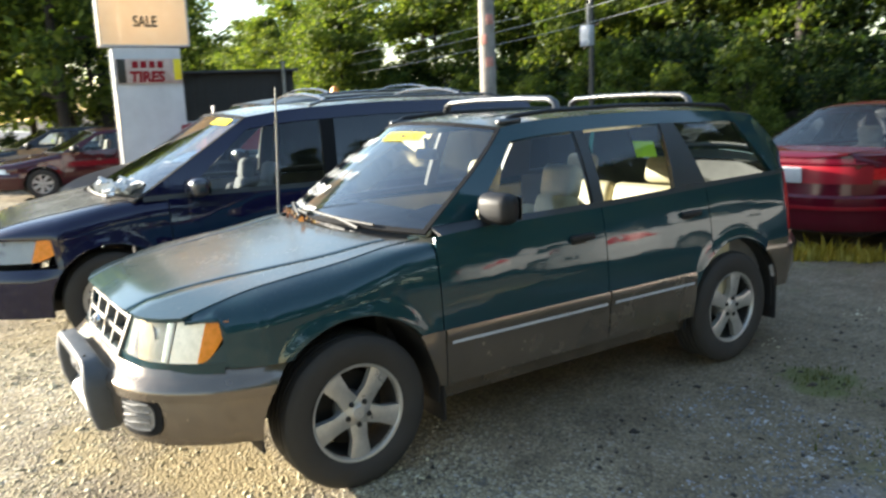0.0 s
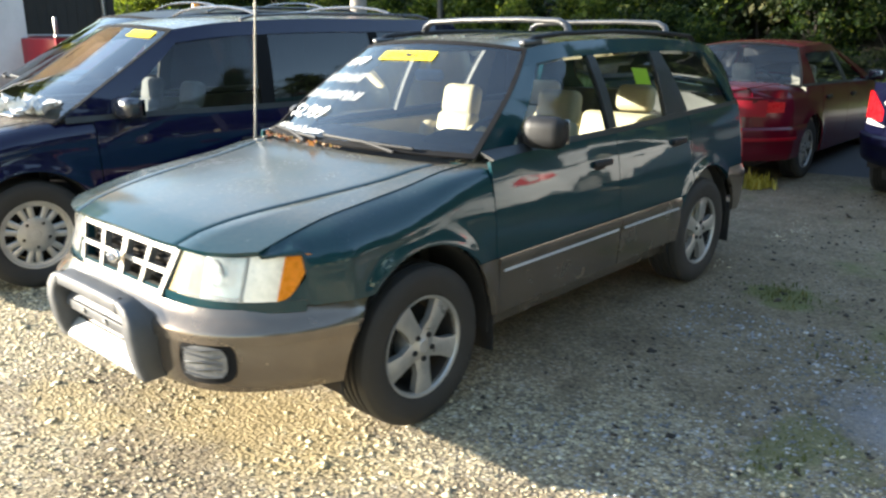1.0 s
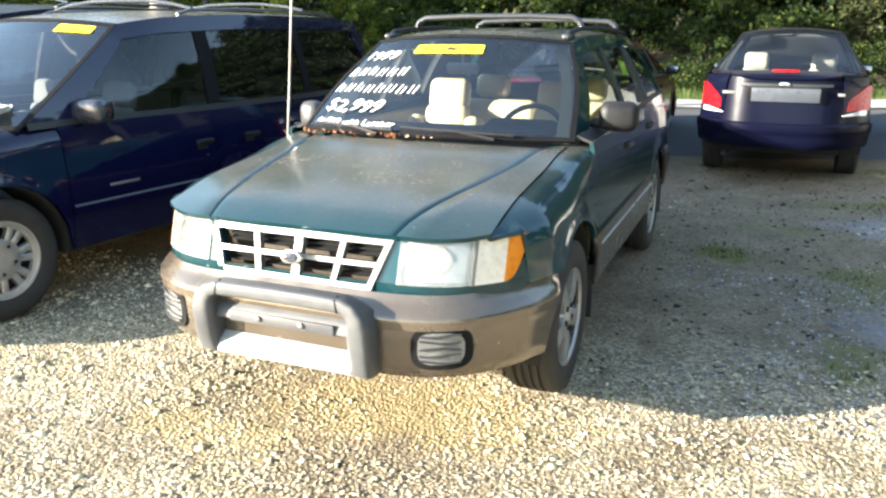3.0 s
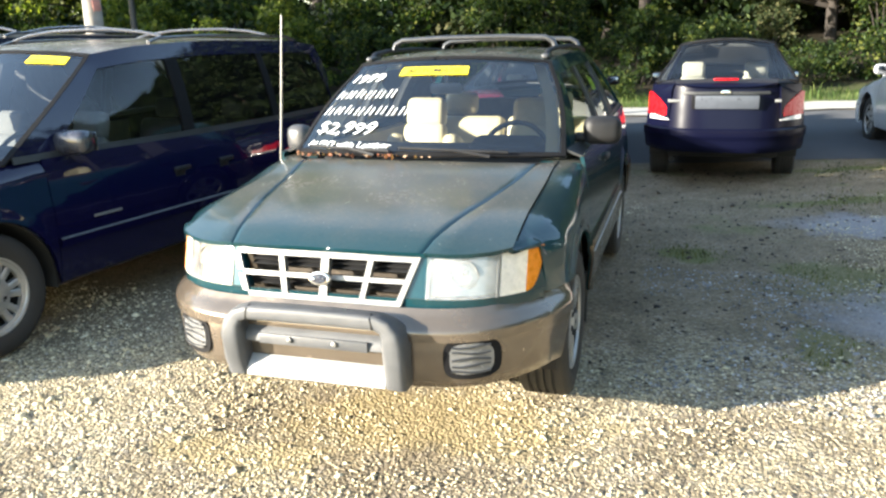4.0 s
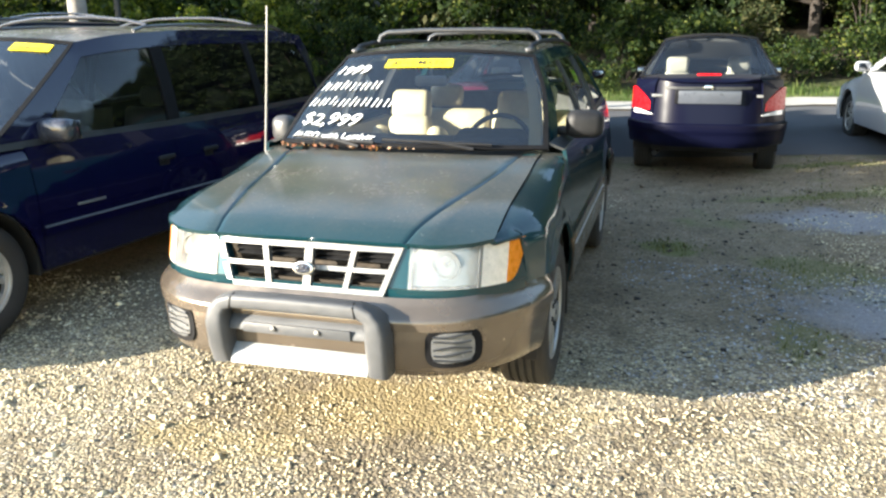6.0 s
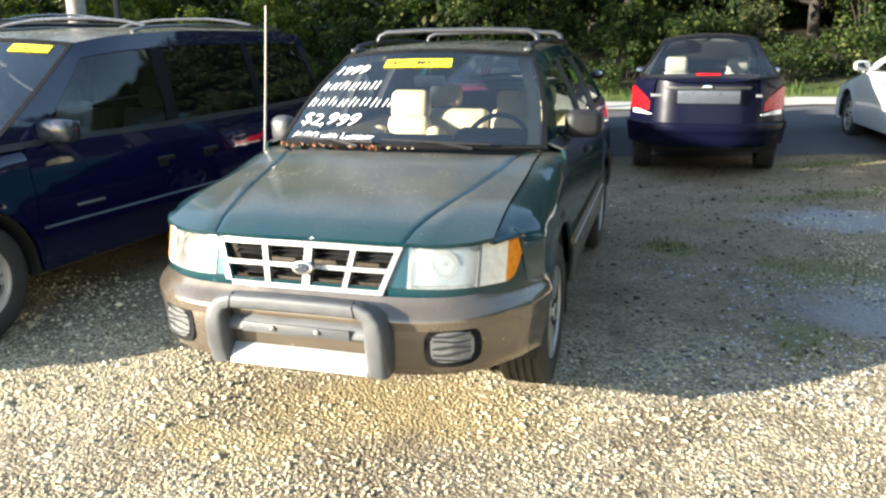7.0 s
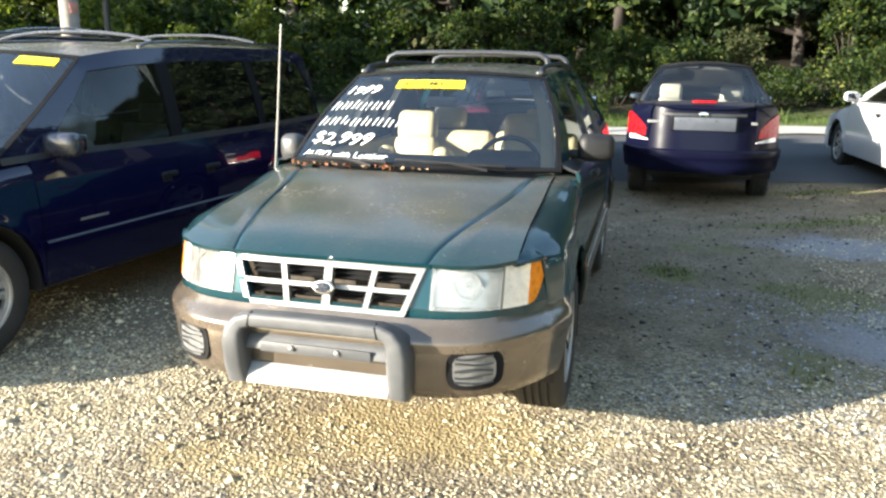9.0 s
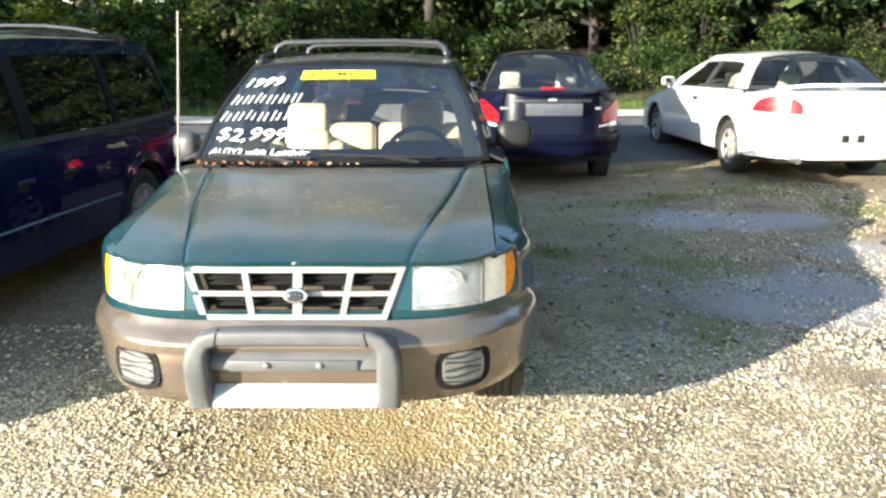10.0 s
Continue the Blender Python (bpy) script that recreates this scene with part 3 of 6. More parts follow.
        def ledge(u, v):
            y = lerp(F.ya(S0), F.yd(S0), u)
            p = F.house(y, S0)
            zb = F.belt(y)
            return (sx * lerp(F.side(y, zb) - 0.006, p.x + 0.005, v), y, lerp(zb - 0.004, p.z, v))
        part("belt_strip", Soup().sheet(ledge, 30, 4, 0.012), TRIM, car)
        for k in range(len(windows)):
            strip(edges[2 * k + 1], edges[2 * k + 2], S0, S1, "side_window", glass[min(k, len(glass) - 1)], -0.010, 8, 0.0)

    # screens and roof
    for end, nm in ((0, "windscreen"), (1, "rear_window")):
        def glassy(u, v):
            return F.screen((2 * u - 1) * 0.965, lerp(0.03, 0.978, v), 0.0, end)
        part(nm, Soup().sheet(glassy, 20, 14, 0.0), SCREEN if end == 0 else glass[-1], car)
        frame_soup = Soup()
        for u0, u1, s0, s1 in ((-1, -0.968, 0.0, 1.0), (0.968, 1, 0.0, 1.0), (-0.97, 0.97, 0.0, 0.035), (-0.97, 0.97, 0.975, 1.0)):
            frame_soup.sheet(lambda u, v: F.screen(lerp(u0, u1, u), lerp(s0, s1, v), 0.003, end), 16 if u1 - u0 > 1 else 2, 12 if s1 - s0 > 0.5 else 2, 0.012)
        part("screen_surround", frame_soup, SEAL, car)
    part("roof_panel", Soup().sheet(lambda u, v: F.roof(2 * v - 1, u), 24, 20, 0.03), paint, car)

    # floor pan, arch liners, bulkheads
    u = Soup()
    w = F.W - wheels[1] - 0.06
    u.box((0, (yf + yr) / 2, F.sill + 0.0), (2 * w, yr - yf - 0.5, 0.10), 0.02)
    u.box((0, F.axle / 2, F.sill + 0.02), (2 * F.W - 0.12, F.axle - 2 * F.arch - 0.04, 0.10), 0.02)
    u.box((0, 0.05 + cowl * 0.5, 0.62), (2 * w, 0.06, 0.5), 0.01)
    u.box((0, yf + 0.30, 0.55), (2 * w * 0.9, 0.3, 0.35), 0.02)
    u.box((0, yr - 0.25, 0.50), (2 * w * 0.9, 0.25, 0.28), 0.02)
    u.tube([(0.25, 1.0, 0.24), (0.25, F.axle - 0.3, 0.24), (0.45, F.axle + 0.2, 0.25), (0.5, yr - 0.25, 0.25)], 0.03)
    part("underbody", u, UNDER, car)
    for y in (0.0, F.axle):
        for sx in (1, -1):
            def liner(a, b, y=y, sx=sx):
                w2 = lerp(-0.15, math.pi + 0.15, a)
                return (sx * lerp(w - 0.06, F.W - 0.035, b), y + (F.arch + 0.004) * math.cos(w2), F.wheel + (F.arch + 0.004) * math.sin(w2))
            part("arch_liner", Soup().sheet(liner, 24, 2, 0.01), UNDER, car)
    for sx in (1, -1):
        part("inner_side", Soup().sheet(lambda a, b: (sx * (F.side(lerp(doors[0][0] + 0.2, doors[-1][1] + 0.3, a), 0.7) - 0.075), lerp(doors[0][0] + 0.2, doors[-1][1] + 0.25, a), lerp(F.sill + 0.05, F.belt(1.0) - 0.03, b)), 6, 3, 0.02), interior if seats else DASH, car)
    # wheels
    for y in (0.0, F.axle):
        for sx in (1, -1):
            x = F.W - wheels[1] / 2 - (0.014 if F.crease else 0.035)
            wheel_part(car, pose(sx * x, y, F.wheel, 0, 0, 0 if sx > 0 else 180), F.wheel, wheels[1], wheels[0], wheels[2], 0.942 if y == 0 else 0.14)
    # cabin
    zb = F.belt(cowl + 0.4)
    d = Soup()
    d.box((0, cowl + 0.20, zb - 0.13), (2 * F.W - 0.32, 0.46, 0.22), 0.07, (8, 0, 0), 4)
    d.box((0.36, cowl + 0.34, zb - 0.02), (0.40, 0.22, 0.10), 0.05, (10, 0, 0), 4)
    part("dashboard", d, DASH, car, "dark vinyl dashboard")
    ring = Soup()
    n = 28
    cw = Matrix.Translation((0.36, cowl + 0.55, zb - 0.075)) @ pose(0, 0, 0, 62, 0, 0)
    ring.tube([cw @ Vector((0.185 * math.cos(2 * math.pi * k / n), 0.185 * math.sin(2 * math.pi * k / n), 0)) for k in range(n + 1)], 0.015, 8)
    ring.tube([cw @ Vector((-0.18, 0, 0)), cw @ Vector((0.18, 0, 0))], 0.016, 6)
    ring.tube([cw @ Vector((0, 0, 0)), cw @ Vector((0, -0.18, 0))], 0.016, 6)
    ring.tube([cw @ Vector((0, 0, 0.01)), cw @ Vector((0, 0, -0.25))], 0.03, 8)
    part("steering_wheel", ring, DASH, car, "black steering wheel")
    if seats:
        seat_y = cowl + 0.74
        for sx in (1, -1):
            s = new("front_seat")
            s.parent = car
            s.empty_display_size = 0.05
            s.matrix_basis = pose(sx * 0.36, seat_y, F.sill - 0.09)
            part("seat_cushion", Soup().box((0, 0, 0.20), (0.50, 0.50, 0.18), 0.07, (4, 0, 0), 3), interior, s)
            bk = Soup().box((0, 0.32, 0.52), (0.30, 0.11, 0.60), 0.05, (-16, 0, 0), 3)
            bk.box((0.19, 0.30, 0.50), (0.12, 0.16, 0.50), 0.055, (-16, 0, -8), 3)
            bk.box((-0.19, 0.30, 0.50), (0.12, 0.16, 0.50), 0.055, (-16, 0, 8), 3)
            part("seat_back", bk, interior, s)
            part("headrest", Soup().box((0, 0.425, 0.875), (0.27, 0.11, 0.20), 0.05, (-12, 0, 0), 4).tube([(-0.06, 0.42, 0.75), (-0.06, 0.43, 0.86)], 0.007, 6).tube([(0.06, 0.42, 0.75), (0.06, 0.43, 0.86)], 0.007, 6), interior, s)
        s = new("rear_seat")
        s.parent = car
        s.empty_display_size = 0.05
        s.matrix_basis = pose(0, F.axle - 0.42, F.sill + 0.05)
        part("seat_cushion", Soup().box((0, 0, 0.20), (1.25, 0.5, 0.18), 0.07, (4, 0, 0), 3), interior, s)
        part("seat_back", Soup().box((-0.32, 0.28, 0.42), (0.62, 0.13, 0.46), 0.05, (-16, 0, 0), 3).box((0.32, 0.28, 0.42), (0.62, 0.13, 0.46), 0.05, (-16, 0, 0), 3), interior, s)
        for x in (-0.36, 0.36) if rear_rests else ():
            part("headrest", Soup().box((x, 0.37, 0.735), (0.26, 0.10, 0.17), 0.05, (-12, 0, 0), 4), interior, s)
    return car


def ends_at(F, end, z, q, off, y_end, lead=0.0):
    """A point round the front (end 0) or rear (end 1): q from -1 to 1, out to y_end on both sides."""
    s = 1 if q >= 0 else -1
    a = abs(q)
    kink = 0.92 * F.W
    fn = F.nose if end == 0 else F.tail
    out = -1 if end == 0 else 1
    if a < 0.72:
        x = a / 0.72 * kink
        y = fn(x)
    else:
        y = lerp(fn(kink), y_end, (a - 0.72) / 0.28)
        x = F.plan(y)
    e = 0.002
    p = Vector((x, y))
    k = min(1.0, a / 0.9) ** 3
    nrm = Vector((k, out * (1 - k) + 0.0001)).normalized()
    p += nrm * off
    return Vector((s * p.x, p.y + out * lead * (1 - min(1, a / 0.8) ** 4), z))


def bumper(F, end, z0, z1, profile, mat, car, lead=0.06, label="", name="bumper", skip=0.0):
    """A wrap-round bumper; profile gives the bulge from its lower to its upper edge."""
    bulge = smooth_curve(profile)
    a = 0.0 if end == 0 else F.axle
    sg = -1 if end == 0 else 1

    def fn(u, v):
        z = lerp(z0, z1, v)
        dz = min(abs(z - F.wheel), F.arch - 0.02)
        ye = a + sg * (math.sqrt(F.arch ** 2 - dz * dz) + 0.004 + skip)
        tuck = 1 - 0.5 * max(0.0, (abs(2 * u - 1) - 0.72) / 0.28)
        return ends_at(F, end, z, 2 * u - 1, bulge(v) * tuck, ye, lead)
    return part(name, Soup().sheet(fn, 64, 14, 0.02, (0, F.axle / 2, (z0 + z1) / 2)), mat, car, label)


def end_patch(F, end, x0, x1, z0, z1, off, thick, name, mat, car, label="", tilt=0.0, n=14, m=6, shape=None):
    """A panel on the front or rear face between x0 and x1; tilt leans it back with height."""
    fn = F.nose if end == 0 else F.tail
    out = -1 if end == 0 else 1

    def f(u, v):
        x = lerp(x0, x1, u)
        a, b = (z0, z1) if shape is None else shape(u)
        z = lerp(a, b, v)
        return (x, fn(x) + out * off - out * tilt * (z - z0), z)
    return part(name, Soup().sheet(f, n, m, thick, (0, F.axle / 2, (z0 + z1) / 2)), mat, car, label)


def mirror_part(car, sx, p, mat, size=(0.20, 0.11, 0.14)):
    mi = Soup()
    mi.box((sx * (p[0] + size[0] / 2), p[1], p[2]), size, 0.05, (0, 0, sx * 10), 4)
    mi.box((sx * (p[0] + 0.0), p[1] + 0.02, p[2] - 0.04), (0.10, 0.05, 0.05), 0.02, (0, 0, 0), 2)
    ob = part("door_mirror", mi, mat, car, "black door mirror" if mat is PLASTIC else "door mirror")
    part("mirror_glass", Soup().box((sx * (p[0] + size[0] / 2), p[1] + size[1] / 2 + 0.002, p[2]), (size[0] * 0.8, 0.006, size[2] * 0.75), 0.003, (0, 0, sx * 10)), MIRROR, ob)


def on_screen(F, soup_v, u0, s0, width, end=0, off=0.006):
    """Maps flat letters on to the windscreen: their origin at (u0, s0), x in metres across, y in metres up the slope."""
    low, high = F.screen(0, 0.0), F.screen(0, 1.0)
    slope = (high - low).length
    out = []
    for x, y in soup_v:
        s = s0 + y / slope
        half = F.screen(1, min(1, max(0, s))).x
        out.append(F.screen(u0 + x / half, s, off, end))
    return out


# ---- the green station wagon ----
WAGON = Form(W=0.866, sill=0.35, axle=2.525, arch=0.42, wheel=0.333,
             front=(-0.80, 0.42, 5.0), rear=(3.50, 0.46, 4.0),
             top=[(-0.79, 0.828), (-0.73, 0.858), (-0.60, 0.892), (-0.42, 0.921), (-0.2, 0.946), (0.05, 0.975), (0.27, 1.010), (0.45, 1.022)],
             belt=[(0.3, 1.015), (0.7, 1.035), (1.5, 1.045), (2.3, 1.07), (3.4, 1.10)],
             roof=[(0.95, 0.555, 1.458), (1.3, 0.575, 1.497), (2.0, 0.575, 1.510), (2.7, 0.560, 1.490), (3.2, 0.520, 1.440)],
             crown=0.024, pa=(0.44, 1.02), pd=(3.36, 3.10), bow=(0.17, 0.10),
             gap=[(-0.8, 0.385), (-0.6, 0.43), (-0.2, 0.52), (0.4, 0.625)], bend=0.05, zm=0.60, brow=0.815, bump_top=0.635, rear_bump_top=0.70, reach=0.66, crease=0.70)


def station_wagon(m):
    F = WAGON
    car = base_car(F, "station_wagon", "dark green station wagon with grey lower panels, parked on gravel", "car", m, GREEN,
                   windows=[(0.66, 1.10, 1.425, 1.455), (1.50, 1.52, 2.05, 2.13), (2.33, 2.22, 2.98, 2.80)],
                   doors=[(0.43, 1.46), (1.46, 2.30)], glass=[GLASS], wheels=(5, 0.215, "five"), interior=LEATHER, pillar=TRIM)
    # grey front bumper in two steps, with lamp openings
    bumper(F, 0, 0.335, 0.52, [(0, 0.0), (0.25, 0.020), (0.8, 0.030), (1, 0.026)], GREY, car, 0.045, "grey-tan plastic front bumper")
    bumper(F, 0, 0.522, 0.632, [(0, 0.040), (0.30, 0.041), (0.52, 0.024), (0.75, -0.004), (1, -0.022)], GREY, car, 0.045, "", "bumper_top")
    bumper(F, 1, 0.40, 0.70, [(0, 0.0), (0.3, 0.02), (0.8, 0.03), (1, 0.0)], GREY, car, 0.03, "grey-tan plastic rear bumper")
    # body-coloured panel under and between the lamps
    end_patch(F, 0, -0.795, 0.795, 0.618, 0.660, 0.004, 0.02, "front_panel", GREEN, car, n=40)
    # chrome grille: frame, bars, dark slats behind
    g = Soup()
    def bar(x0, x1, z0, z1, off=0.012, th=0.03, soup=g):
        soup.sheet(lambda u, v: (lerp(x0(v), x1(v), u), F.nose(lerp(x0(v), x1(v), u)) - off + 0.30 * (lerp(z0, z1, v) - 0.65), lerp(z0, z1, v)), 8, 2, th, (0, 0.5, 0.7))
    edge = lambda z: lerp(0.315, 0.385, (z - 0.640) / 0.185)
    zz = (0.632, 0.650, 0.711, 0.728, 0.789, 0.810)
    for z0, z1 in ((zz[0], zz[1]), (zz[2], zz[3]), (zz[4], zz[5])):
        bar(lambda v: -edge(lerp(z0, z1, v)), lambda v: edge(lerp(z0, z1, v)), z0, z1)
    for k, wd in ((-1, 0.024), (-0.5, 0.011), (0, 0.016), (0.5, 0.011), (1, 0.024)):
        for z0, z1 in ((zz[1], zz[2]), (zz[3], zz[4])):
            bar(lambda v: k * edge(lerp(z0, z1, v)) - wd - (k == 1) * wd * 0.0, lambda v: k * edge(lerp(z0, z1, v)) + wd * (abs(k) < 1), z0, z1) if k <= 0.5 else bar(lambda v: edge(lerp(z0, z1, v)) - wd, lambda v: edge(lerp(z0, z1, v)), z0, z1)
    grille = part("grille", g, SILVER, car, "silver-grey grille with eight openings")
    sl = Soup()
    for z in (0.672, 0.690, 0.706, 0.744, 0.762, 0.780):
        sl.sheet(lambda u, v: (lerp(-0.33, 0.33, u), F.nose(lerp(-0.33, 0.33, u)) + 0.030 + 0.25 * (z - 0.65) + 0.025 * v, z + 0.008 * v), 10, 1, 0.004, (0, 0.5, 0.6))
    part("grille_slats", sl, PLASTIC, grille, "black grille slats")
    part("radiator", Soup().box((0, -0.66, 0.73), (0.80, 0.05, 0.22), 0.01), surface("radiator_fins", (0.07, 0.055, 0.04), 0.8, 0.2, 0.5, 30.0, 0.5, 90.0), grille)
    for sx in (1, -1):
        part("grille_surround", Soup().sheet(lambda u, v: (sx * lerp(edge(lerp(0.634, 0.822, v)) - 0.006, 0.412, u), F.nose(lerp(0.35, 0.412, u)) + 0.30 * (lerp(0.634, 0.822, v) - 0.65), lerp(0.634, 0.822, v)), 6, 6, 0.03, (0, 0.5, 0.7)), GREEN, car)
    # badge
    by = F.nose(0) - 0.02
    part("badge", Soup().lathe([(0.001, 0.018), (0.040, 0.014), (0.046, 0.006), (0.046, 0.0)], 28, Matrix.Translation((0, by, 0.722)) @ pose(0, 0, 0, -12, 0, 0) @ Matrix.Diagonal((1, 1, 0.62, 1)) @ pose(0, 0, 0, 0, 0, -90)), CHROME, grille, "oval chrome badge")
    part("badge_field", Soup().lathe([(0.001, 0.0205), (0.033, 0.018), (0.033, 0.010)], 24, Matrix.Translation((0, by, 0.722)) @ pose(0, 0, 0, -12, 0, 0) @ Matrix.Diagonal((1, 1, 0.56, 1)) @ pose(0, 0, 0, 0, 0, -90)), surface("badge_field", (0.020, 0.022, 0.032), 0.55, 0.0, 0.2, 30.0, 0.0, 200.0, 0.0, 0.2), grille)
    for dx, dz, r in ((-0.018, 0.004, 0.008), (0.004, 0.010, 0.0045), (0.018, 0.006, 0.0045), (0.008, -0.006, 0.0045), (-0.004, -0.009, 0.0045), (0.020, -0.006, 0.0045)):
        part("badge_stud", Soup().lathe([(0.0005, 0.006), (r * 0.7, 0.004), (r, 0.0)], 10, Matrix.Translation((dx, by - 0.0185, 0.722 + dz)) @ pose(0, 0, 0, 0, 0, -90)), CHROME, grille)
    # headlamps: bowl, lens, amber corner
    for sx in (1, -1):
        hl = end_patch(F, 0, sx * 0.405, sx * 0.740, 0.658, 0.815, -0.05, 0.01, "headlamp", CLEARLENS, car, "wide clear headlamp with an amber corner", 0.35, 20, 6)
        bowl = Soup()
        for cx, rr in ((0.53, 0.052),):
            bowl.lathe([(0.001, -0.03), (rr * 0.5, -0.025), (rr * 0.85, -0.008), (rr, 0.018), (rr * 1.08, 0.020)], 20, Matrix.Translation((sx * cx, F.nose(cx) + 0.062, 0.742)) @ pose(0, 0, 0, 0, 0, -90))
            bowl.lathe([(0.001, 0.012), (0.010, 0.008), (0.012, -0.02)], 10, Matrix.Translation((sx * cx, F.nose(cx) + 0.062, 0.742)) @ pose(0, 0, 0, 0, 0, -90))
        part("reflector", bowl, CHROME, hl, "chrome reflector bowl")
        end_patch(F, 0, sx * 0.402, sx * 0.655, 0.658, 0.820, 0.004, 0.006, "lamp_lens", LENS, hl, "clear lamp lens", 0.30, 12, 6)
        end_patch(F, 0, sx * 0.648, sx * 0.656, 0.658, 0.820, 0.007, 0.01, "lamp_divider", SILVER, hl, "", 0.30, 2, 4)
        end_patch(F, 0, sx * 0.658, sx * 0.742, 0.660, 0.819, 0.004, 0.012, "side_lamp", SIDELENS, hl, "", 0.30, 6, 5)
        end_patch(F, 0, sx * 0.740, sx * 0.789, 0.662, 0.818, 0.006, 0.012, "turn_signal", AMBER, hl, "amber turn signal lens", 0.30, 8, 5, shape=lambda u: (lerp(0.662, 0.790, u ** 3), lerp(0.820, 0.816, u)))
        end_patch(F, 0, sx * 0.715, sx * 0.802, 0.640, 0.80, 0.002, 0.02, "wing_corner", GREEN, car, "", 0.28, 8, 5, shape=lambda u: (0.640, lerp(0.655, 0.80, u ** 2.6)))
        # fog lamp in a dark oval recess
        fg = Soup()
        fg.sheet(lambda u, v: ends_fog(F, sx, 0.0, u, v, 1.06, 0.008), 24, 1, 0.012, (0, 0.5, 0.45))
        fog = part("fog_lamp", fg, SEAL, car, "ribbed fog lamp in a black recess")
        lens = Soup()
        lens.sheet(lambda u, v: ends_fog(F, sx, 0.0, u, v, 0.80, 0.010), 24, 1, 0.010, (0, 0.5, 0.45))
        fl = part("fog_lens", lens, FOGGLASS, fog, "ribbed fog lamp glass")
        rib = Soup()
        for k in range(5):
            z = 0.408 + k * 0.024
            rib.tube([fog_point(F, sx, x, z + 0.005 * math.sin(40 * x + 2 * k), 0.016) for x in (0.510, 0.535, 0.57, 0.605, 0.632)], 0.0035, 6)
        part("fog_ribs", rib, TRIM, fl, "dark ribs")
    # grey bull bar: a padded arch of flat section lying on the bumper, with a silver skid plate
    arch_line = [(-0.322, 0.350), (-0.326, 0.42), (-0.326, 0.52), (-0.318, 0.565), (-0.296, 0.594), (-0.258, 0.608), (-0.1, 0.611)]
    arch_line += [(-x, z) for x, z in arch_line[::-1]]
    prof = []
    for cx_, cy_, a0 in ((0.017, -0.938, -90), (0.017, -0.845, 0), (-0.017, -0.845, 90), (-0.017, -0.938, 180)):
        for k in range(4):
            w = radians(a0 + 30 * k)
            prof.append((cx_ + 0.025 * math.cos(w), cy_ + 0.025 * math.sin(w)))
    bb = Soup()
    n, q = len(arch_line), len(prof)
    for i, (px, pz) in enumerate(arch_line):
        ax_, az_ = arch_line[max(0, i - 1)]
        bx_, bz_ = arch_line[min(n - 1, i + 1)]
        d = Vector((bx_ - ax_, bz_ - az_)).normalized()
        low = max(0.0, min(1.0, (0.46 - pz) / 0.11))
        high = max(0.0, min(1.0, (pz - 0.54) / 0.06))
        for w, yy in prof:
            slim = w * lerp(1.0, 0.64, high)
            deep = lerp(lerp(yy, -0.87 + (yy + 0.89) * 0.8, low), -0.955 + (yy + 0.963) * 0.55, high)
            bb.v.append((px - d.y * slim, deep, pz + d.x * slim))
    for i in range(n - 1):
        for k in range(q):
            bb.f.append((i * q + k, i * q + (k + 1) % q, (i + 1) * q + (k + 1) % q, (i + 1) * q + k))
    bb.f += [tuple(range(q))[::-1], tuple((n - 1) * q + k for k in range(q))]
    bar_ob = part("bull_bar", bb, BARGREY, car, "padded grey bull bar over the bumper", 50)
    for sx in (1, -1):
        part("bar_joint", Soup().tube([(sx * 0.255, -0.957, 0.586), (sx * 0.246, -0.954, 0.628), (sx * 0.244, -0.925, 0.639)], 0.003, 6), PLASTIC, bar_ob)
        part("bar_bracket", Soup().box((sx * 0.335, -0.83, 0.45), (0.04, 0.10, 0.10), 0.01), PLASTIC, bar_ob)
    part("skid_plate", Soup().sheet(lambda u, v: (lerp(-0.282, 0.282, u), -0.925 + 0.05 * v - 0.012 * math.sin(math.pi * v), lerp(0.352, 0.420, v)), 12, 8, 0.025, (0, 0, 0.5)), PALEMETAL, bar_ob, "bare silver lower plate")
    part("plate_panel", Soup().sheet(lambda u, v: (lerp(-0.284, 0.284, u), -0.915 + 0.06 * v * v, lerp(0.488, 0.562, v)), 12, 6, 0.03, (0, 0, 0.5)).box((0, -0.917, 0.503), (0.44, 0.012, 0.040), 0.004), BARGREY, bar_ob, "grey number plate panel")
    for sx in (1, -1):
        part("plate_screw", Soup().lathe([(0.001, 0.010), (0.010, 0.008), (0.012, 0)], 10, Matrix.Translation((sx * 0.090, -0.923, 0.507)) @ pose(0, 0, 0, 0, 0, -90)), STEEL, bar_ob)
    # side cladding, bright strip, sills, mud flaps
    for sx in (1, -1):
        for y0, y1 in ((0.435, 1.455), (1.465, 2.135)):
            clad = part("side_cladding", Soup().sheet(lambda u, v: (sx * (F.side(lerp(y0, y1, u), lerp(0.355, 0.615, v), 0.010 + 0.010 * math.exp(-((v - 0.9) / 0.12) ** 2))), lerp(y0, y1, u), lerp(0.355, 0.615, v)), 14, 12, 0.012), GREY, car, "grey lower door cladding")
            part("bright_strip", Soup().sheet(lambda u, v: (sx * F.side(lerp(y0 + 0.03, y1 - 0.02, u), 0.55, 0.017), lerp(y0 + 0.03, y1 - 0.02, u), lerp(0.546, 0.558, v)), 10, 1, 0.006), PALEPLATE, clad)
        part("wing_cladding", Soup().sheet(lambda u, v: (sx * F.side(lerp(0.36, 0.43, u), lerp(0.36, 0.615, v), 0.012), lerp(lerp(0.405, 0.30, v), 0.428, u), lerp(0.36, 0.615, v)), 4, 8, 0.012), GREY, car)
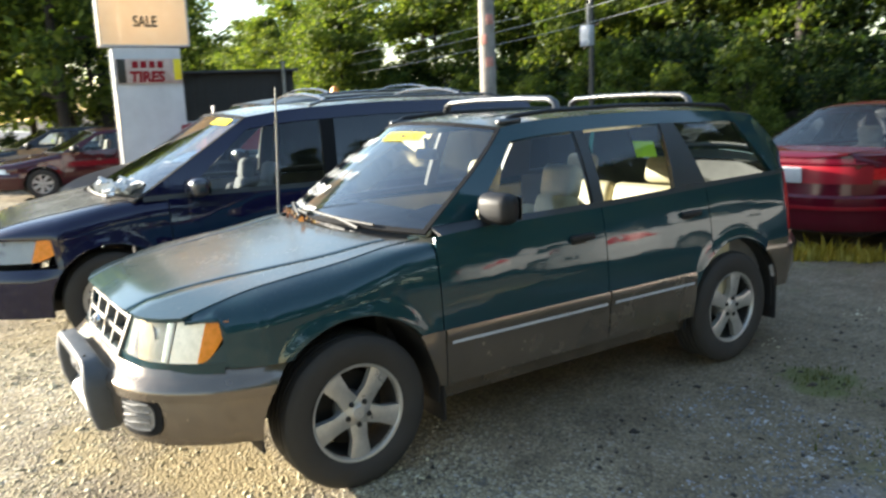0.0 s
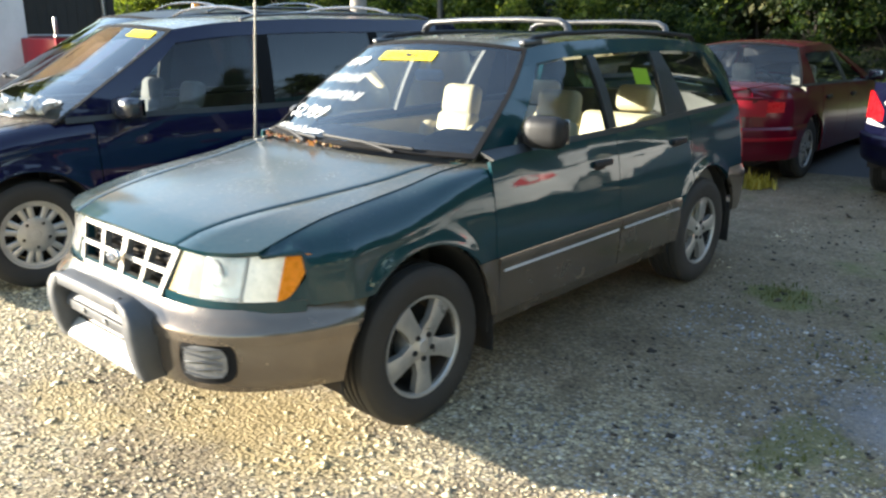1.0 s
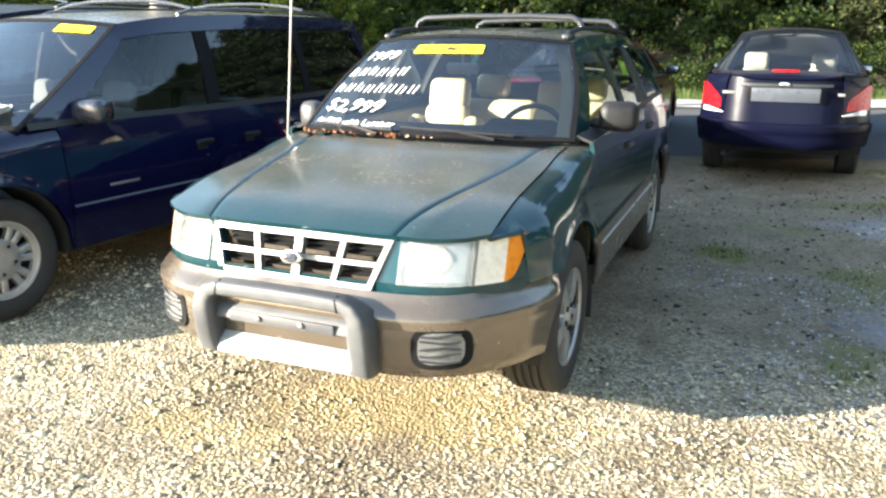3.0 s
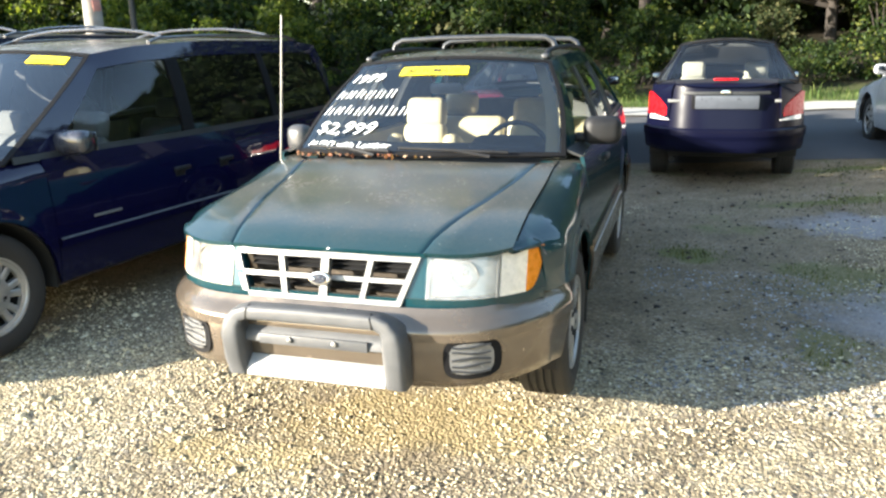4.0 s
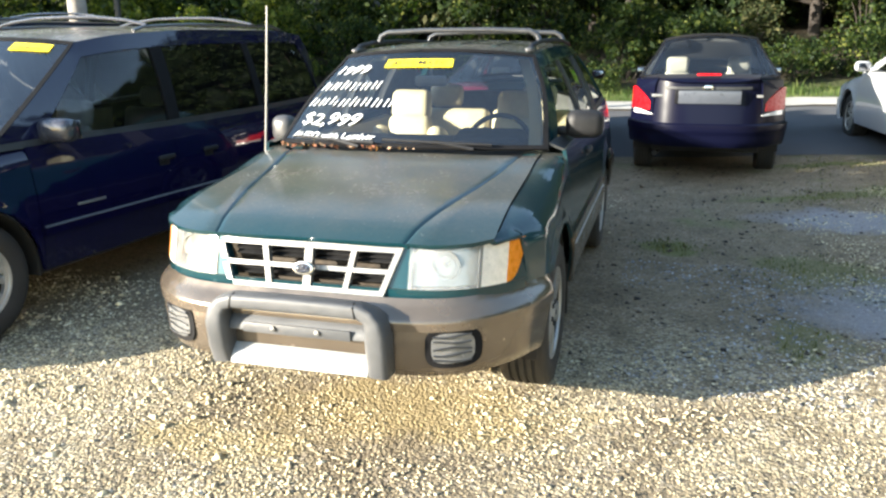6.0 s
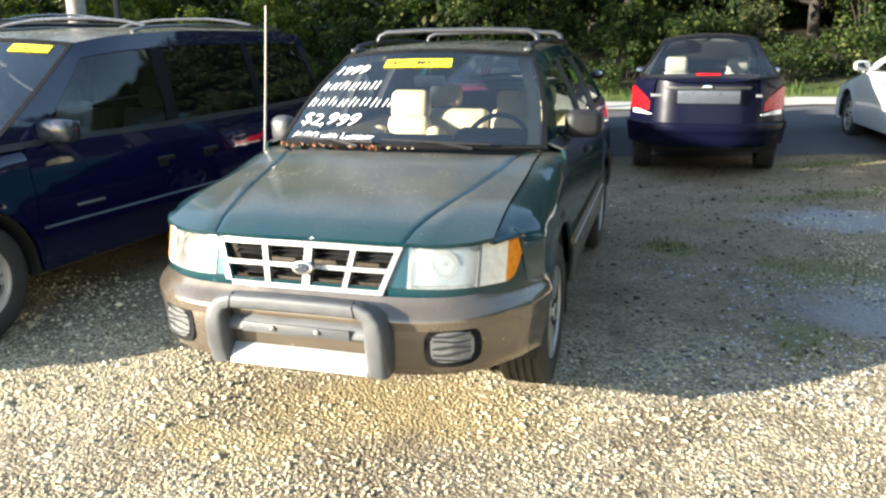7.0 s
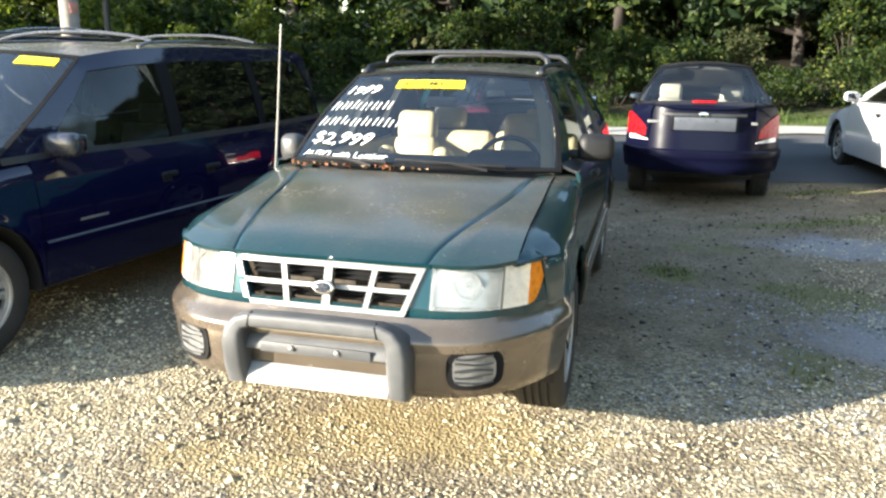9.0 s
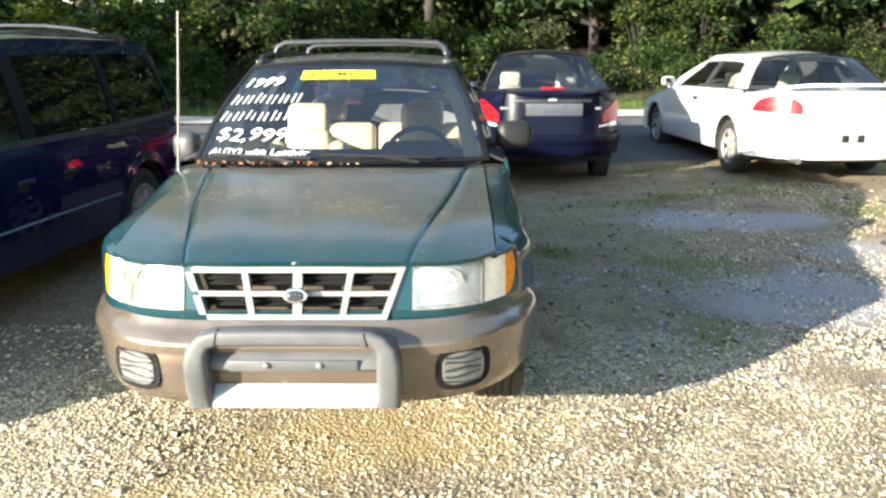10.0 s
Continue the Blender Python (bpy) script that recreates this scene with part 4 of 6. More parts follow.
        part("sill", Soup().sheet(lambda u, v: (sx * (F.side(lerp(0.42, 2.12, u), 0.36) - 0.02 - 0.05 * (1 - v)), lerp(0.42, 2.12, u), lerp(0.265, 0.36, v)), 10, 3, 0.03), GREY, car)
        for y in (0.43, 2.96):
            part("mud_flap", Soup().box((sx * (F.W - 0.115), y, 0.315), (0.20, 0.012, 0.27), 0.004, (0, 0, 0)), PLASTIC, car, "black rubber mud flap")
        # Alike housings: grey paints the sunlit one, black the shaded one.
        mirror_part(car, sx, (0.775, 0.745, 1.120) if sx > 0 else (0.79, 0.745, 1.06), LITGREY if sx < 0 else PLASTIC, (0.195, 0.12, 0.145) if sx > 0 else (0.14, 0.12, 0.155))
        part("mirror_base", Soup().sheet(lambda u, v: (sx * (F.house(lerp(0.50, 0.68, u), 0.02).x + 0.012 - 0.06 * v), lerp(0.52 + 0.16 * v, 0.70, u), lerp(1.03, 1.13, v)), 4, 4, 0.02), PLASTIC, car)
        part("cowl_corner", Soup().sheet(lambda u, v: (sx * lerp(0.60, F.side(lerp(0.41, 0.66, v), 1.015) - 0.016, u), lerp(0.424, 0.66, v), 0.999 + 0.024 * v - 0.010 * u ** 4), 8, 6, 0.03, (0, 0.5, 0.2)), GREEN, car)
        # tail lamp
        part("tail_lamp", Soup().sheet(lambda u, v: (sx * F.side(lerp(3.06, 3.24, u), lerp(0.74, 1.02, v), 0.004), lerp(3.06, 3.24, u), lerp(0.74, 1.02, v)), 6, 6, 0.02), REDLENS, car, "red tail lamp")
    for sx in (1, -1):
        part("cargo_lining", Soup().sheet(lambda u, v: (sx * (F.side(lerp(2.25, 3.22, u), 0.9) - 0.075), lerp(2.25, 3.22, u), lerp(0.5, F.belt(2.8) - 0.02, v)), 8, 4, 0.015), GREYCLOTH, car, "grey cargo area lining")
    part("tailgate", Soup().sheet(lambda u, v: (lerp(-0.76, 0.76, u), F.tail(lerp(-0.76, 0.76, u)) - 0.12 * v * v, lerp(0.70, 1.11, v)), 20, 8, 0.03), GREEN, car)
    part("tailgate_lining", Soup().sheet(lambda u, v: (lerp(-0.70, 0.70, u), F.tail(lerp(-0.70, 0.70, u)) - 0.055 - 0.12 * v * v, lerp(0.60, 1.12, v)), 16, 6, 0.012, (0, 4.5, 0.9)), GREYCLOTH, car, "grey tailgate lining")
    # roof rails, feet and two cross bars
    for sx in (1, -1):
        rail = Soup()
        ys = (1.06, 1.12, 1.35, 1.9, 2.5, 2.85, 2.92)
        rail.tube([(sx * (F.roof_x(y) - 0.045), y, F.roof_z(y) + 0.026 + (0.012 if 1.08 < y < 2.9 else -0.01)) for y in ys], 0.016, 10, 0.8)
        part("roof_rail", rail, PLASTIC, car, "black roof rail")
        part("rail_foot", Soup().box((sx * (F.roof_x(1.1) - 0.045), 1.10, F.roof_z(1.1) + 0.018), (0.045, 0.15, 0.03), 0.014, (3, 0, 0), 3), RACK, car)
    for yb in (1.44, 2.52):
        cb = Soup()
        pts = [(-0.515, yb, F.roof_z(yb) + 0.035), (-0.50, yb, F.roof_z(yb) + 0.075), (-0.455, yb, F.roof_z(yb) + 0.098), (-0.2, yb, F.roof_z(yb) + 0.108), (0.2, yb, F.roof_z(yb) + 0.108), (0.455, yb, F.roof_z(yb) + 0.098), (0.50, yb, F.roof_z(yb) + 0.075), (0.515, yb, F.roof_z(yb) + 0.035)]
        cb.tube(pts, [0.026, 0.024, 0.022, 0.020, 0.020, 0.022, 0.024, 0.026], 12, 0.75)
        part("cross_bar", cb, RACK, car, "grey roof cross bar")
    ribs = Soup()
    for x in (-0.30, -0.10, 0.10, 0.30):
        ribs.sheet(lambda u, v: F.roof((x + 0.012 * (2 * v - 1)) / 0.56, lerp(0.07, 0.96, u)) + Vector((0, 0, 0.004)), 20, 2, 0.010, (0, 2, 0))
    part("roof_ribs", ribs, GREEN, car)
    # aerial on the right wing
    an = part("aerial", Soup().tube([(-0.795, 0.37, 0.90), (-0.765, 0.38, 1.30), (-0.735, 0.39, 1.73)], [0.007, 0.006, 0.005], 8).tube([(-0.795, 0.37, 0.90), (-0.791, 0.372, 0.965)], 0.012, 8), SILVER, car, "thin upright aerial")
    # wipers and dead leaves in the scuttle
    for x0, x1 in ((0.45, -0.08), (-0.12, -0.60)):
        wp = Soup().tube([F.screen(lerp(x0, x1, t) / 0.70, 0.015 + 0.03 * t, 0.018) for t in (0, 0.3, 0.6, 1.0)], 0.008, 6)
        wp.tube([F.screen(lerp(x0, x1, 0.5) / 0.70, 0.03, 0.022), F.screen(lerp(x0, x1, 0.15) / 0.70, -0.02, 0.015)], 0.009, 6)
        part("wiper", wp, PLASTIC, car, "black wiper")
    part("scuttle", Soup().sheet(lambda u, v: F.screen(lerp(-0.98, 0.98, u), -0.01, 0.0) + Vector((0, lerp(-0.02, 0.02, v), -0.026)), 24, 3, 0.02, (0, 0.8, 0.5)), PLASTIC, car)
    # inside mirror and light strip
    part("rear_view_mirror", Soup().box((-0.03, 0.96, 1.325), (0.19, 0.04, 0.06), 0.025, (0, 0, 0), 3).tube([(-0.03, 0.96, 1.35), (-0.02, 0.95, 1.415)], 0.01, 6), PALEPLATE, car, "pale grey inside mirror")
    for sx in (1, -1):
        part("pillar_lining", Soup().sheet(lambda u, v: (sx * (F.house(F.ya(v) + 0.02, v).x - lerp(0.045, 0.12, u)), F.ya(v) + lerp(0.03, 0.11, u), F.house(F.ya(v) + 0.02, v).z - 0.02), 4, 10, 0.012), LEATHER, car, "cream pillar lining")
        part("door_lining", Soup().sheet(lambda u, v: (sx * (F.side(lerp(0.6, 2.2, u), 0.9) - 0.11 - 0.01 * math.sin(v * 6)), lerp(0.6, 2.2, u), lerp(0.5, 1.01, v)), 10, 8, 0.02), LEATHER, car, "cream door lining")
    # sticker on the screen
    st = Soup().sheet(lambda u, v: F.screen(lerp(-0.25, 0.14, u) / 0.60, lerp(0.81, 0.895, v), 0.006), 8, 2, 0.002)
    sticker = part("yellow_label", st, YELLOW, car, "yellow printed sticker on the windscreen")
    v, f = letters("AUTOMATIC", 0.056, 0.0, 0.0, 0.0004)
    part("label_text", Soup().add(on_screen(F, v, -0.215 / 0.60, 0.828, 0.3, off=0.010), f), INK, sticker)
    # white marker writing; the make and the model are plain strokes
    def write(text, u, s, size, shear=0.12):
        v, f = letters(text, size, shear, size * 0.05, size * 0.004)
        for iv, jf in islands(v, f):
            part("letter", Soup().add(on_screen(F, iv, u, s, 0.5, off=0.007), jf), CHALK, car, "white marker stroke on the windscreen")
    write("1999", -0.92, 0.745, 0.110)
    write("$2,999", -0.90, 0.185, 0.135)
    write("AUTO with Leather", -0.90, 0.055, 0.062)
    def scrawl(u0, s0, count, w, h):
        half = F.screen(1, s0).x
        for k in range(count):
            hk = h * (1 - 0.12 * (k % 2))
            for dx, tall in ((0.0, 1.0), (w * 0.55, 0.8 + 0.2 * (k % 2))):
                h2 = hk * tall
                part("writing_bar", Soup().add(on_screen(F, [(dx, 0), (dx + 0.008, 0.003), (dx + 0.008 + h2 * 0.14, h2), (dx + h2 * 0.14, h2 - 0.004)], u0 + k * w * 1.25 / half, s0 + 0.006 * (k % 3), 0.5, off=0.007), [(0, 1, 2, 3)]), CHALK, car)
    scrawl(-0.92, 0.555, 6, 0.053, 0.085)
    scrawl(-0.93, 0.375, 8, 0.055, 0.085)
    # lime paper in the rear side window, on the far side
    part("lime_note", Soup().sheet(lambda u, v: tuple(F.house(lerp(1.85, 2.01, u) + 0.015 * v, lerp(0.47, 0.66, v) - 0.03 * u) - Vector((0.018, 0, 0))), 4, 4, 0.002), LIME, car, "lime paper note in the rear door window")
    return car


def fog_point(F, sx, x, z, off):
    p = ends_at(F, 0, z, 0.72 * x / (0.92 * F.W), 0.026 + off, -0.4, 0.045)
    return (sx * p.x, p.y, p.z)


def fog_ring(k, n=24):
    a = 2 * math.pi * k
    c, s = math.cos(a), math.sin(a)
    p = 0.62
    return (math.copysign(abs(c) ** p, c), math.copysign(abs(s) ** p, s))


def ends_fog(F, sx, _z, u, v, size, off):
    """The fog lamp's rounded opening on the bumper: u round its edge, v from the middle to the edge."""
    cx, cz = fog_ring(u)
    k = 0.02 + 0.98 * v
    return fog_point(F, sx, 0.572 + 0.088 * size * k * cx, 0.455 + 0.074 * size * k * cz, off - 0.006 + 0.006)


station_wagon(pose(-0.062, 0, 0))


# ---- the dark blue minivan ----
VAN = Form(W=0.985, sill=0.30, axle=3.03, arch=0.40, wheel=0.335,
           front=(-0.93, 0.62, 3.4), rear=(4.08, 0.35, 5.0),
           top=[(-0.92, 0.74), (-0.84, 0.80), (-0.6, 0.90), (-0.2, 0.985), (0.1, 1.03), (0.6, 1.06)],
           belt=[(0.2, 1.0), (0.8, 1.005), (1.6, 1.0), (2.5, 1.005), (4.0, 1.05)],
           roof=[(1.05, 0.70, 1.555), (1.5, 0.735, 1.612), (2.4, 0.74, 1.645), (3.3, 0.73, 1.645), (4.0, 0.69, 1.585)],
           crown=0.022, pa=(0.20, 1.10), pd=(4.0, 3.78), bow=(0.22, 0.10),
           gap=[(-0.92, 0.56), (-0.5, 0.70), (0.0, 0.80), (0.3, 0.83)], bend=0.05, zm=0.62, brow=0.80, bump_top=0.60, rear_bump_top=0.60, reach=0.95)


def minivan(m, paint, label, dashing=True, detail=True):
    F = VAN
    car = base_car(F, "minivan", label, "van", m, paint,
                   windows=[(0.50, 1.20, 1.63, 1.68), (1.74, 1.80, 2.74, 2.74), (2.82, 2.82, 3.80, 3.60)],
                   doors=[(0.42, 1.62), (1.62, 2.78)], glass=[GLASS, TINT, TINT], wheels=(7, 0.215, "paired"),
                   interior=GREYCLOTH, pillar=SEAL, handles=[(1.50, 0.80), (1.98, 0.80)])
    bumper(F, 0, 0.26, 0.60, [(0, 0.0), (0.3, 0.02), (0.75, 0.03), (1, 0.0)], paint, car, 0.05, "dark blue front bumper")
    bumper(F, 1, 0.28, 0.60, [(0, 0.0), (0.3, 0.02), (0.75, 0.03), (1, 0.0)], paint, car, 0.03)
    end_patch(F, 0, -0.5, 0.5, 0.60, 0.75, 0.0, 0.03, "grille", PLASTIC, car, "dark grille", 0.2, 20, 6)
    end_patch(F, 0, -0.46, 0.46, 0.655, 0.69, 0.012, 0.02, "grille_bar", CHROME, car, "", 0.2, 16, 2)
    for sx in (1, -1):
        hl = end_patch(F, 0, sx * 0.50, sx * 0.92, 0.62, 0.80, -0.03, 0.02, "headlamp", SILVER, car, "large clear headlamp with an amber corner", 0.5, 14, 5, shape=lambda u: (0.63 + 0.02 * u, 0.73 + 0.075 * math.sin(math.pi * min(1, 0.15 + u * 0.6))))
        end_patch(F, 0, sx * 0.50, sx * 0.90, 0.62, 0.805, 0.006, 0.0, "lamp_lens", LENS, hl, "clear lamp lens", 0.45, 14, 5, shape=lambda u: (0.625 + 0.02 * u, 0.735 + 0.08 * math.sin(math.pi * min(1, 0.15 + u * 0.6))))
        end_patch(F, 0, sx * 0.895, sx * 0.968, 0.650, 0.800, 0.010, 0.012, "turn_signal", AMBER, hl, "amber turn signal", 0.30, 8, 5, shape=lambda u: (0.648 + 0.06 * u * u, 0.808 - 0.045 * u * u))
        part("fog_lamp", Soup().lathe([(0.001, 0.02), (0.05, 0.015), (0.06, 0.0)], 18, Matrix.Translation((sx * 0.60, F.nose(0.6) - 0.075, 0.36)) @ pose(0, 0, 0, 0, 0, -90 + sx * 14)), CLEARLENS, car)
        mirror_part(car, sx, (0.875, 0.62, 1.075), GLOSSGREY, (0.22, 0.13, 0.14))
        part("side_moulding", Soup().sheet(lambda u, v: (sx * F.side(lerp(0.43, 2.58, u), 0.53, 0.016), lerp(0.43, 2.58, u), lerp(0.505, 0.555, v)), 20, 2, 0.014), paint, car)
        # Added strip that stands in for the sky's reflection along the moulding's top.
        part("moulding_edge", Soup().sheet(lambda u, v: (sx * (F.side(lerp(0.43, 2.58, u), 0.55, 0.019) - 0.010 * v), lerp(0.43, 2.58, u), lerp(0.550, 0.560, v)), 20, 2, 0.006), LITGREY, car)
        part("tail_lamp", Soup().sheet(lambda u, v: (sx * F.side(lerp(3.86, 3.98, u), lerp(0.75, 1.04, v), 0.006), lerp(3.86, 3.98, u), lerp(0.75, 1.04, v)), 4, 6, 0.02), REDLENS, car, "red tail lamp")
        rail = Soup()
        xs = lambda y: sx * (F.roof_x(y) - 0.035)
        rail.tube([(xs(y), y, F.roof_z(y) + dz) for y, dz in ((1.62, 0.012), (1.72, 0.036), (2.2, 0.040), (2.8, 0.040), (3.35, 0.036), (3.48, 0.012))], 0.015, 8, 0.8)
        part("roof_rail", rail, RACK, car, "low dark roof rail")
        if sx > 0:
            part("side_badge", Soup().box((F.side(0.80, 0.62) + 0.003, 0.80, 0.635), (0.006, 0.22, 0.016), 0.002), SILVER, car, "small silver script badge")
    for y in (1.74, 3.02):
        bar = Soup()
        bar.tube([(q * (F.roof_x(y) - 0.035), y + 0.02 * abs(q), F.roof_z(y) + 0.045 + 0.065 * (1 - abs(q) ** 3.0)) for q in (-1, -0.92, -0.75, -0.4, 0, 0.4, 0.75, 0.92, 1)], 0.019, 10, 0.6)
        part("cross_bar", bar, RAILGREY, car, "arched grey roof cross bar")
    part("tailgate", Soup().sheet(lambda u, v: (lerp(-0.9, 0.9, u), F.tail(lerp(-0.9, 0.9, u)) - 0.05 * v, lerp(0.60, 1.06, v)), 20, 6, 0.03), paint, car)
    wp = Soup()
    for x0, x1 in ((0.55, -0.1), (-0.15, -0.75)):
        wp.tube([F.screen(lerp(x0, x1, t) / 0.85, 0.01 + 0.03 * t, 0.02) for t in (0, 0.3, 0.6, 1)], 0.009, 6)
    part("wiper", wp, PLASTIC, car)
    part("scuttle", Soup().sheet(lambda u, v: F.screen(lerp(-0.98, 0.98, u), -0.01, 0.0) + Vector((0, lerp(-0.07, 0.02, v), -0.02)), 24, 3, 0.02, (0, 0.8, 0.5)), PLASTIC, car)
    if detail:
        part("yellow_label", Soup().sheet(lambda u, v: F.screen(lerp(0.36, 0.62, u) / 0.72, lerp(0.885, 0.955, v), 0.006), 6, 2, 0.002), YELLOW, car, "yellow printed sticker on the windscreen")
        v, f = letters("AUTOMATIC", 0.032, 0, 0, 0.001)
        part("label_text", Soup().add(on_screen(F, v, 0.38 / 0.72, 0.900, 0.22, off=0.010), f), INK, car)
    return car


# ---- saloon cars ----
def saloon_form(W, axle, front_over, rear_over, height, deck, coupe=False):
    h = height - 1.40
    e = axle + rear_over
    pd = (axle + 0.34, axle - 0.02) if coupe else (axle + 0.30, axle - 0.30)
    return Form(W=W, sill=0.25, axle=axle, arch=0.365, wheel=0.312,
                front=(-front_over, 0.50, 3.6), rear=(e, 0.48, 3.4),
                top=[(-front_over + 0.01, 0.66), (-front_over + 0.10, 0.72), (-0.3, 0.83), (0.4, 0.93), (0.8, 0.95), (axle - 0.1, deck), (axle + 0.45, deck + 0.012), (e - 0.10, deck - 0.005), (e - 0.01, deck - 0.05)],
                belt=[(0.3, 0.92), (1.4, 0.945), (axle + 0.2, deck - 0.02)],
                roof=[(1.15, W * 0.62, 1.315 + h), (1.5, W * 0.645, 1.352 + h), (2.1, W * 0.645, 1.355 + h), (2.55, W * 0.61, 1.315 + h)],
                crown=0.04, pa=(0.42, 1.22), pd=pd, bow=(0.22, 0.11),
                gap=[(-front_over, W * 0.62), (-0.3, W * 0.75), (0.4, W * 0.80), (axle, W * 0.78), (e, W * 0.60)], bend=0.05, zm=0.56, brow=0.655, bump_top=0.56, rear_bump_top=0.60)


def saloon(m, F, paint, name, label, style, coupe=False, interior=CLOTH, plate=True):
    ax, e = F.axle, F.rear[0]
    if coupe:
        windows = [(0.72, 1.30, 1.72, 1.76), (1.82, 1.84, ax - 0.02, ax - 0.32)]
        doors = [(0.42, 1.78)]
    else:
        windows = [(0.72, 1.30, 1.48, 1.54), (1.58, 1.60, ax - 0.12, ax - 0.34)]
        doors = [(0.42, 1.52), (1.52, ax - 0.30)]
    deck = F.top(ax + 0.4)
    car = base_car(F, name, label, "car", m, paint, windows, doors, [GLASS], (7 if style != "round" else 5, 0.19, "plain" if style != "round" else "five"),
                   rear_deck=[(ax, F.W * 0.74), (e, F.W * 0.60)], interior=interior, pillar=TRIM, rear_rests=False)
    bumper(F, 0, 0.24, 0.56, [(0, 0.0), (0.3, 0.02), (0.75, 0.03), (1, 0.0)], paint, car, 0.04)
    bumper(F, 1, 0.36 if style == "notch" else 0.27, 0.60, [(0, -0.01), (0.2, 0.012), (0.55, 0.020), (0.62, 0.034), (0.92, 0.036), (1, 0.01)], paint, car, 0.05, "body-coloured rear bumper")
    end_patch(F, 0, -0.40, 0.40, 0.55, 0.645, 0.0, 0.03, "grille", PLASTIC, car, "", 0.2, 16, 4)
    for sx in (1, -1):
        hl = end_patch(F, 0, sx * 0.40, sx * 0.80, 0.56, 0.655, 0.004, 0.03, "headlamp", CLEARLENS, car, "clear headlamp", 0.35, 12, 4)
        mirror_part(car, sx, (F.W * 0.94, 0.66, 1.0), PLASTIC if style != "white" else WHITE, (0.19, 0.12, 0.13))
    zt = deck - 0.045
    end_patch(F, 1, -F.W * 0.93, F.W * 0.93, 0.59, zt, 0.0, 0.03, "boot_face", paint, car, "", 0.12, 40, 6)

    def lamp(q0, q1, z0, z1, mat, nm, off=0.010, lab="", par=car, shape=None):
        def fn(u, v):
            a, b = (z0, z1) if shape is None else shape(u)
            z = lerp(a, b, v)
            return ends_at(F, 1, z, lerp(q0, q1, u), off, e - 0.55, 0.0) + Vector((0, -0.12 * (z - 0.59), 0))
        return part(nm, Soup().sheet(fn, 12, 5, 0.03, (0, ax / 2, 0.7)), mat, par, lab)
    for s in (1, -1):
        if style == "notch":
            tl = lamp(s * 0.56, s * 0.80, 0.665, zt - 0.01, REDLENS, "tail_lamp", 0.014, "red tail lamp with a white lower edge", car, lambda u: (lerp(0.715, 0.72, u), lerp(0.80, 0.945, min(1, u * 1.5) ** 0.8)))
            lamp(s * 0.53, s * 0.74, 0.63, 0.685, CLEARLENS, "reverse_lamp", 0.015, "white reversing lens", tl, lambda u: (0.672, lerp(0.68, 0.716, min(1, u * 1.5))))
        elif style == "white":
            tl = lamp(s * 0.43, s * 0.81, 0.68, 0.90, REDLENS, "tail_lamp", 0.014, "pointed red tail lamp", car, lambda u: (0.745 + 0.02 * u * u, 0.765 + 0.175 * math.sin(math.pi * min(1, 0.10 + u * 0.86) ** 0.9) ** 0.9))
            lamp(s * 0.37, s * 0.425, 0.72, 0.745, CLEARLENS, "reverse_lamp", 0.018, "white reversing lens", tl)
        else:
            tl = lamp(s * 0.20, s * 0.72, 0.74, 0.84, REDLENS, "tail_lamp", 0.012, "wide red tail lamp", car)
    y = F.tail(0)
    if style == "notch":
        part("chrome_strip", Soup().sheet(lambda u, v: (lerp(-0.42, 0.42, u), F.tail(lerp(-0.42, 0.42, u)) + 0.012 - 0.03, lerp(zt - 0.085, zt - 0.06, v)), 14, 2, 0.02), TRIM, car, "dark strip over the plate")
        part("oval_badge", Soup().lathe([(0.001, 0.012), (0.05, 0.008), (0.055, 0.0)], 20, Matrix.Translation((0, y - 0.004, zt - 0.07)) @ Matrix.Diagonal((1, 1, 0.5, 1)) @ pose(0, 0, 0, 0, 0, 90)), CHROME, car)
        part("brake_light", Soup().box((0, y - 0.09, deck + 0.012), (0.24, 0.03, 0.024), 0.01), REDLENS, car, "high red brake light")
        part("number_plate", Soup().box((-0.02, y - 0.005, zt - 0.165), (0.60, 0.02, 0.13), 0.008, (-6, 0, 0)), PLATE, car, "blank pale grey plate")
        part("plate_recess", Soup().box((0.0, y - 0.018, zt - 0.16), (0.64, 0.02, 0.15), 0.02, (-6, 0, 0)), BLACK, car)
        part("model_badge", Soup().box((0.48, F.tail(0.48) - 0.012, zt - 0.155), (0.14, 0.008, 0.028), 0.003), SILVER, car)
        part("trim_badge", Soup().box((-0.50, F.tail(0.5) - 0.012, zt - 0.155), (0.06, 0.008, 0.026), 0.003), SILVER, car)
    elif style == "white":
        sp = Soup().sheet(lambda u, v: (lerp(-0.66, 0.66, u), y - 0.04 - 0.10 * (1 - v) - 0.22 * abs(2 * u - 1) ** 3, deck + 0.055 - 0.05 * abs(2 * u - 1) ** 6 + 0.008 * v), 24, 3, 0.03, (0, ax, 0))
        part("spoiler", sp, WHITE, car, "low white boot spoiler")
        for x in (-0.083, 0.083):
            part("plate_lamp", Soup().box((x, y + 0.075, 0.50), (0.08, 0.03, 0.08), 0.006), PLASTIC, car)
        part("exhaust", Soup().tube([(0.55, y - 0.15, 0.27), (0.55, y + 0.06, 0.265)], 0.035, 12), STEEL, car)
    else:
        part("number_plate", Soup().box((0.0, y + 0.016, 0.775), (0.33, 0.012, 0.15), 0.01, (-5, 0, 0)), PALEPLATE, car, "blank pale grey plate")
        part("tail_band", Soup().sheet(lambda u, v: (lerp(-0.70, 0.70, u), F.tail(lerp(-0.70, 0.70, u)) + 0.008 - 0.02 * v, lerp(0.70, 0.86, v)), 24, 3, 0.02), BRIGHT_RED, car, "bright red reflector band")
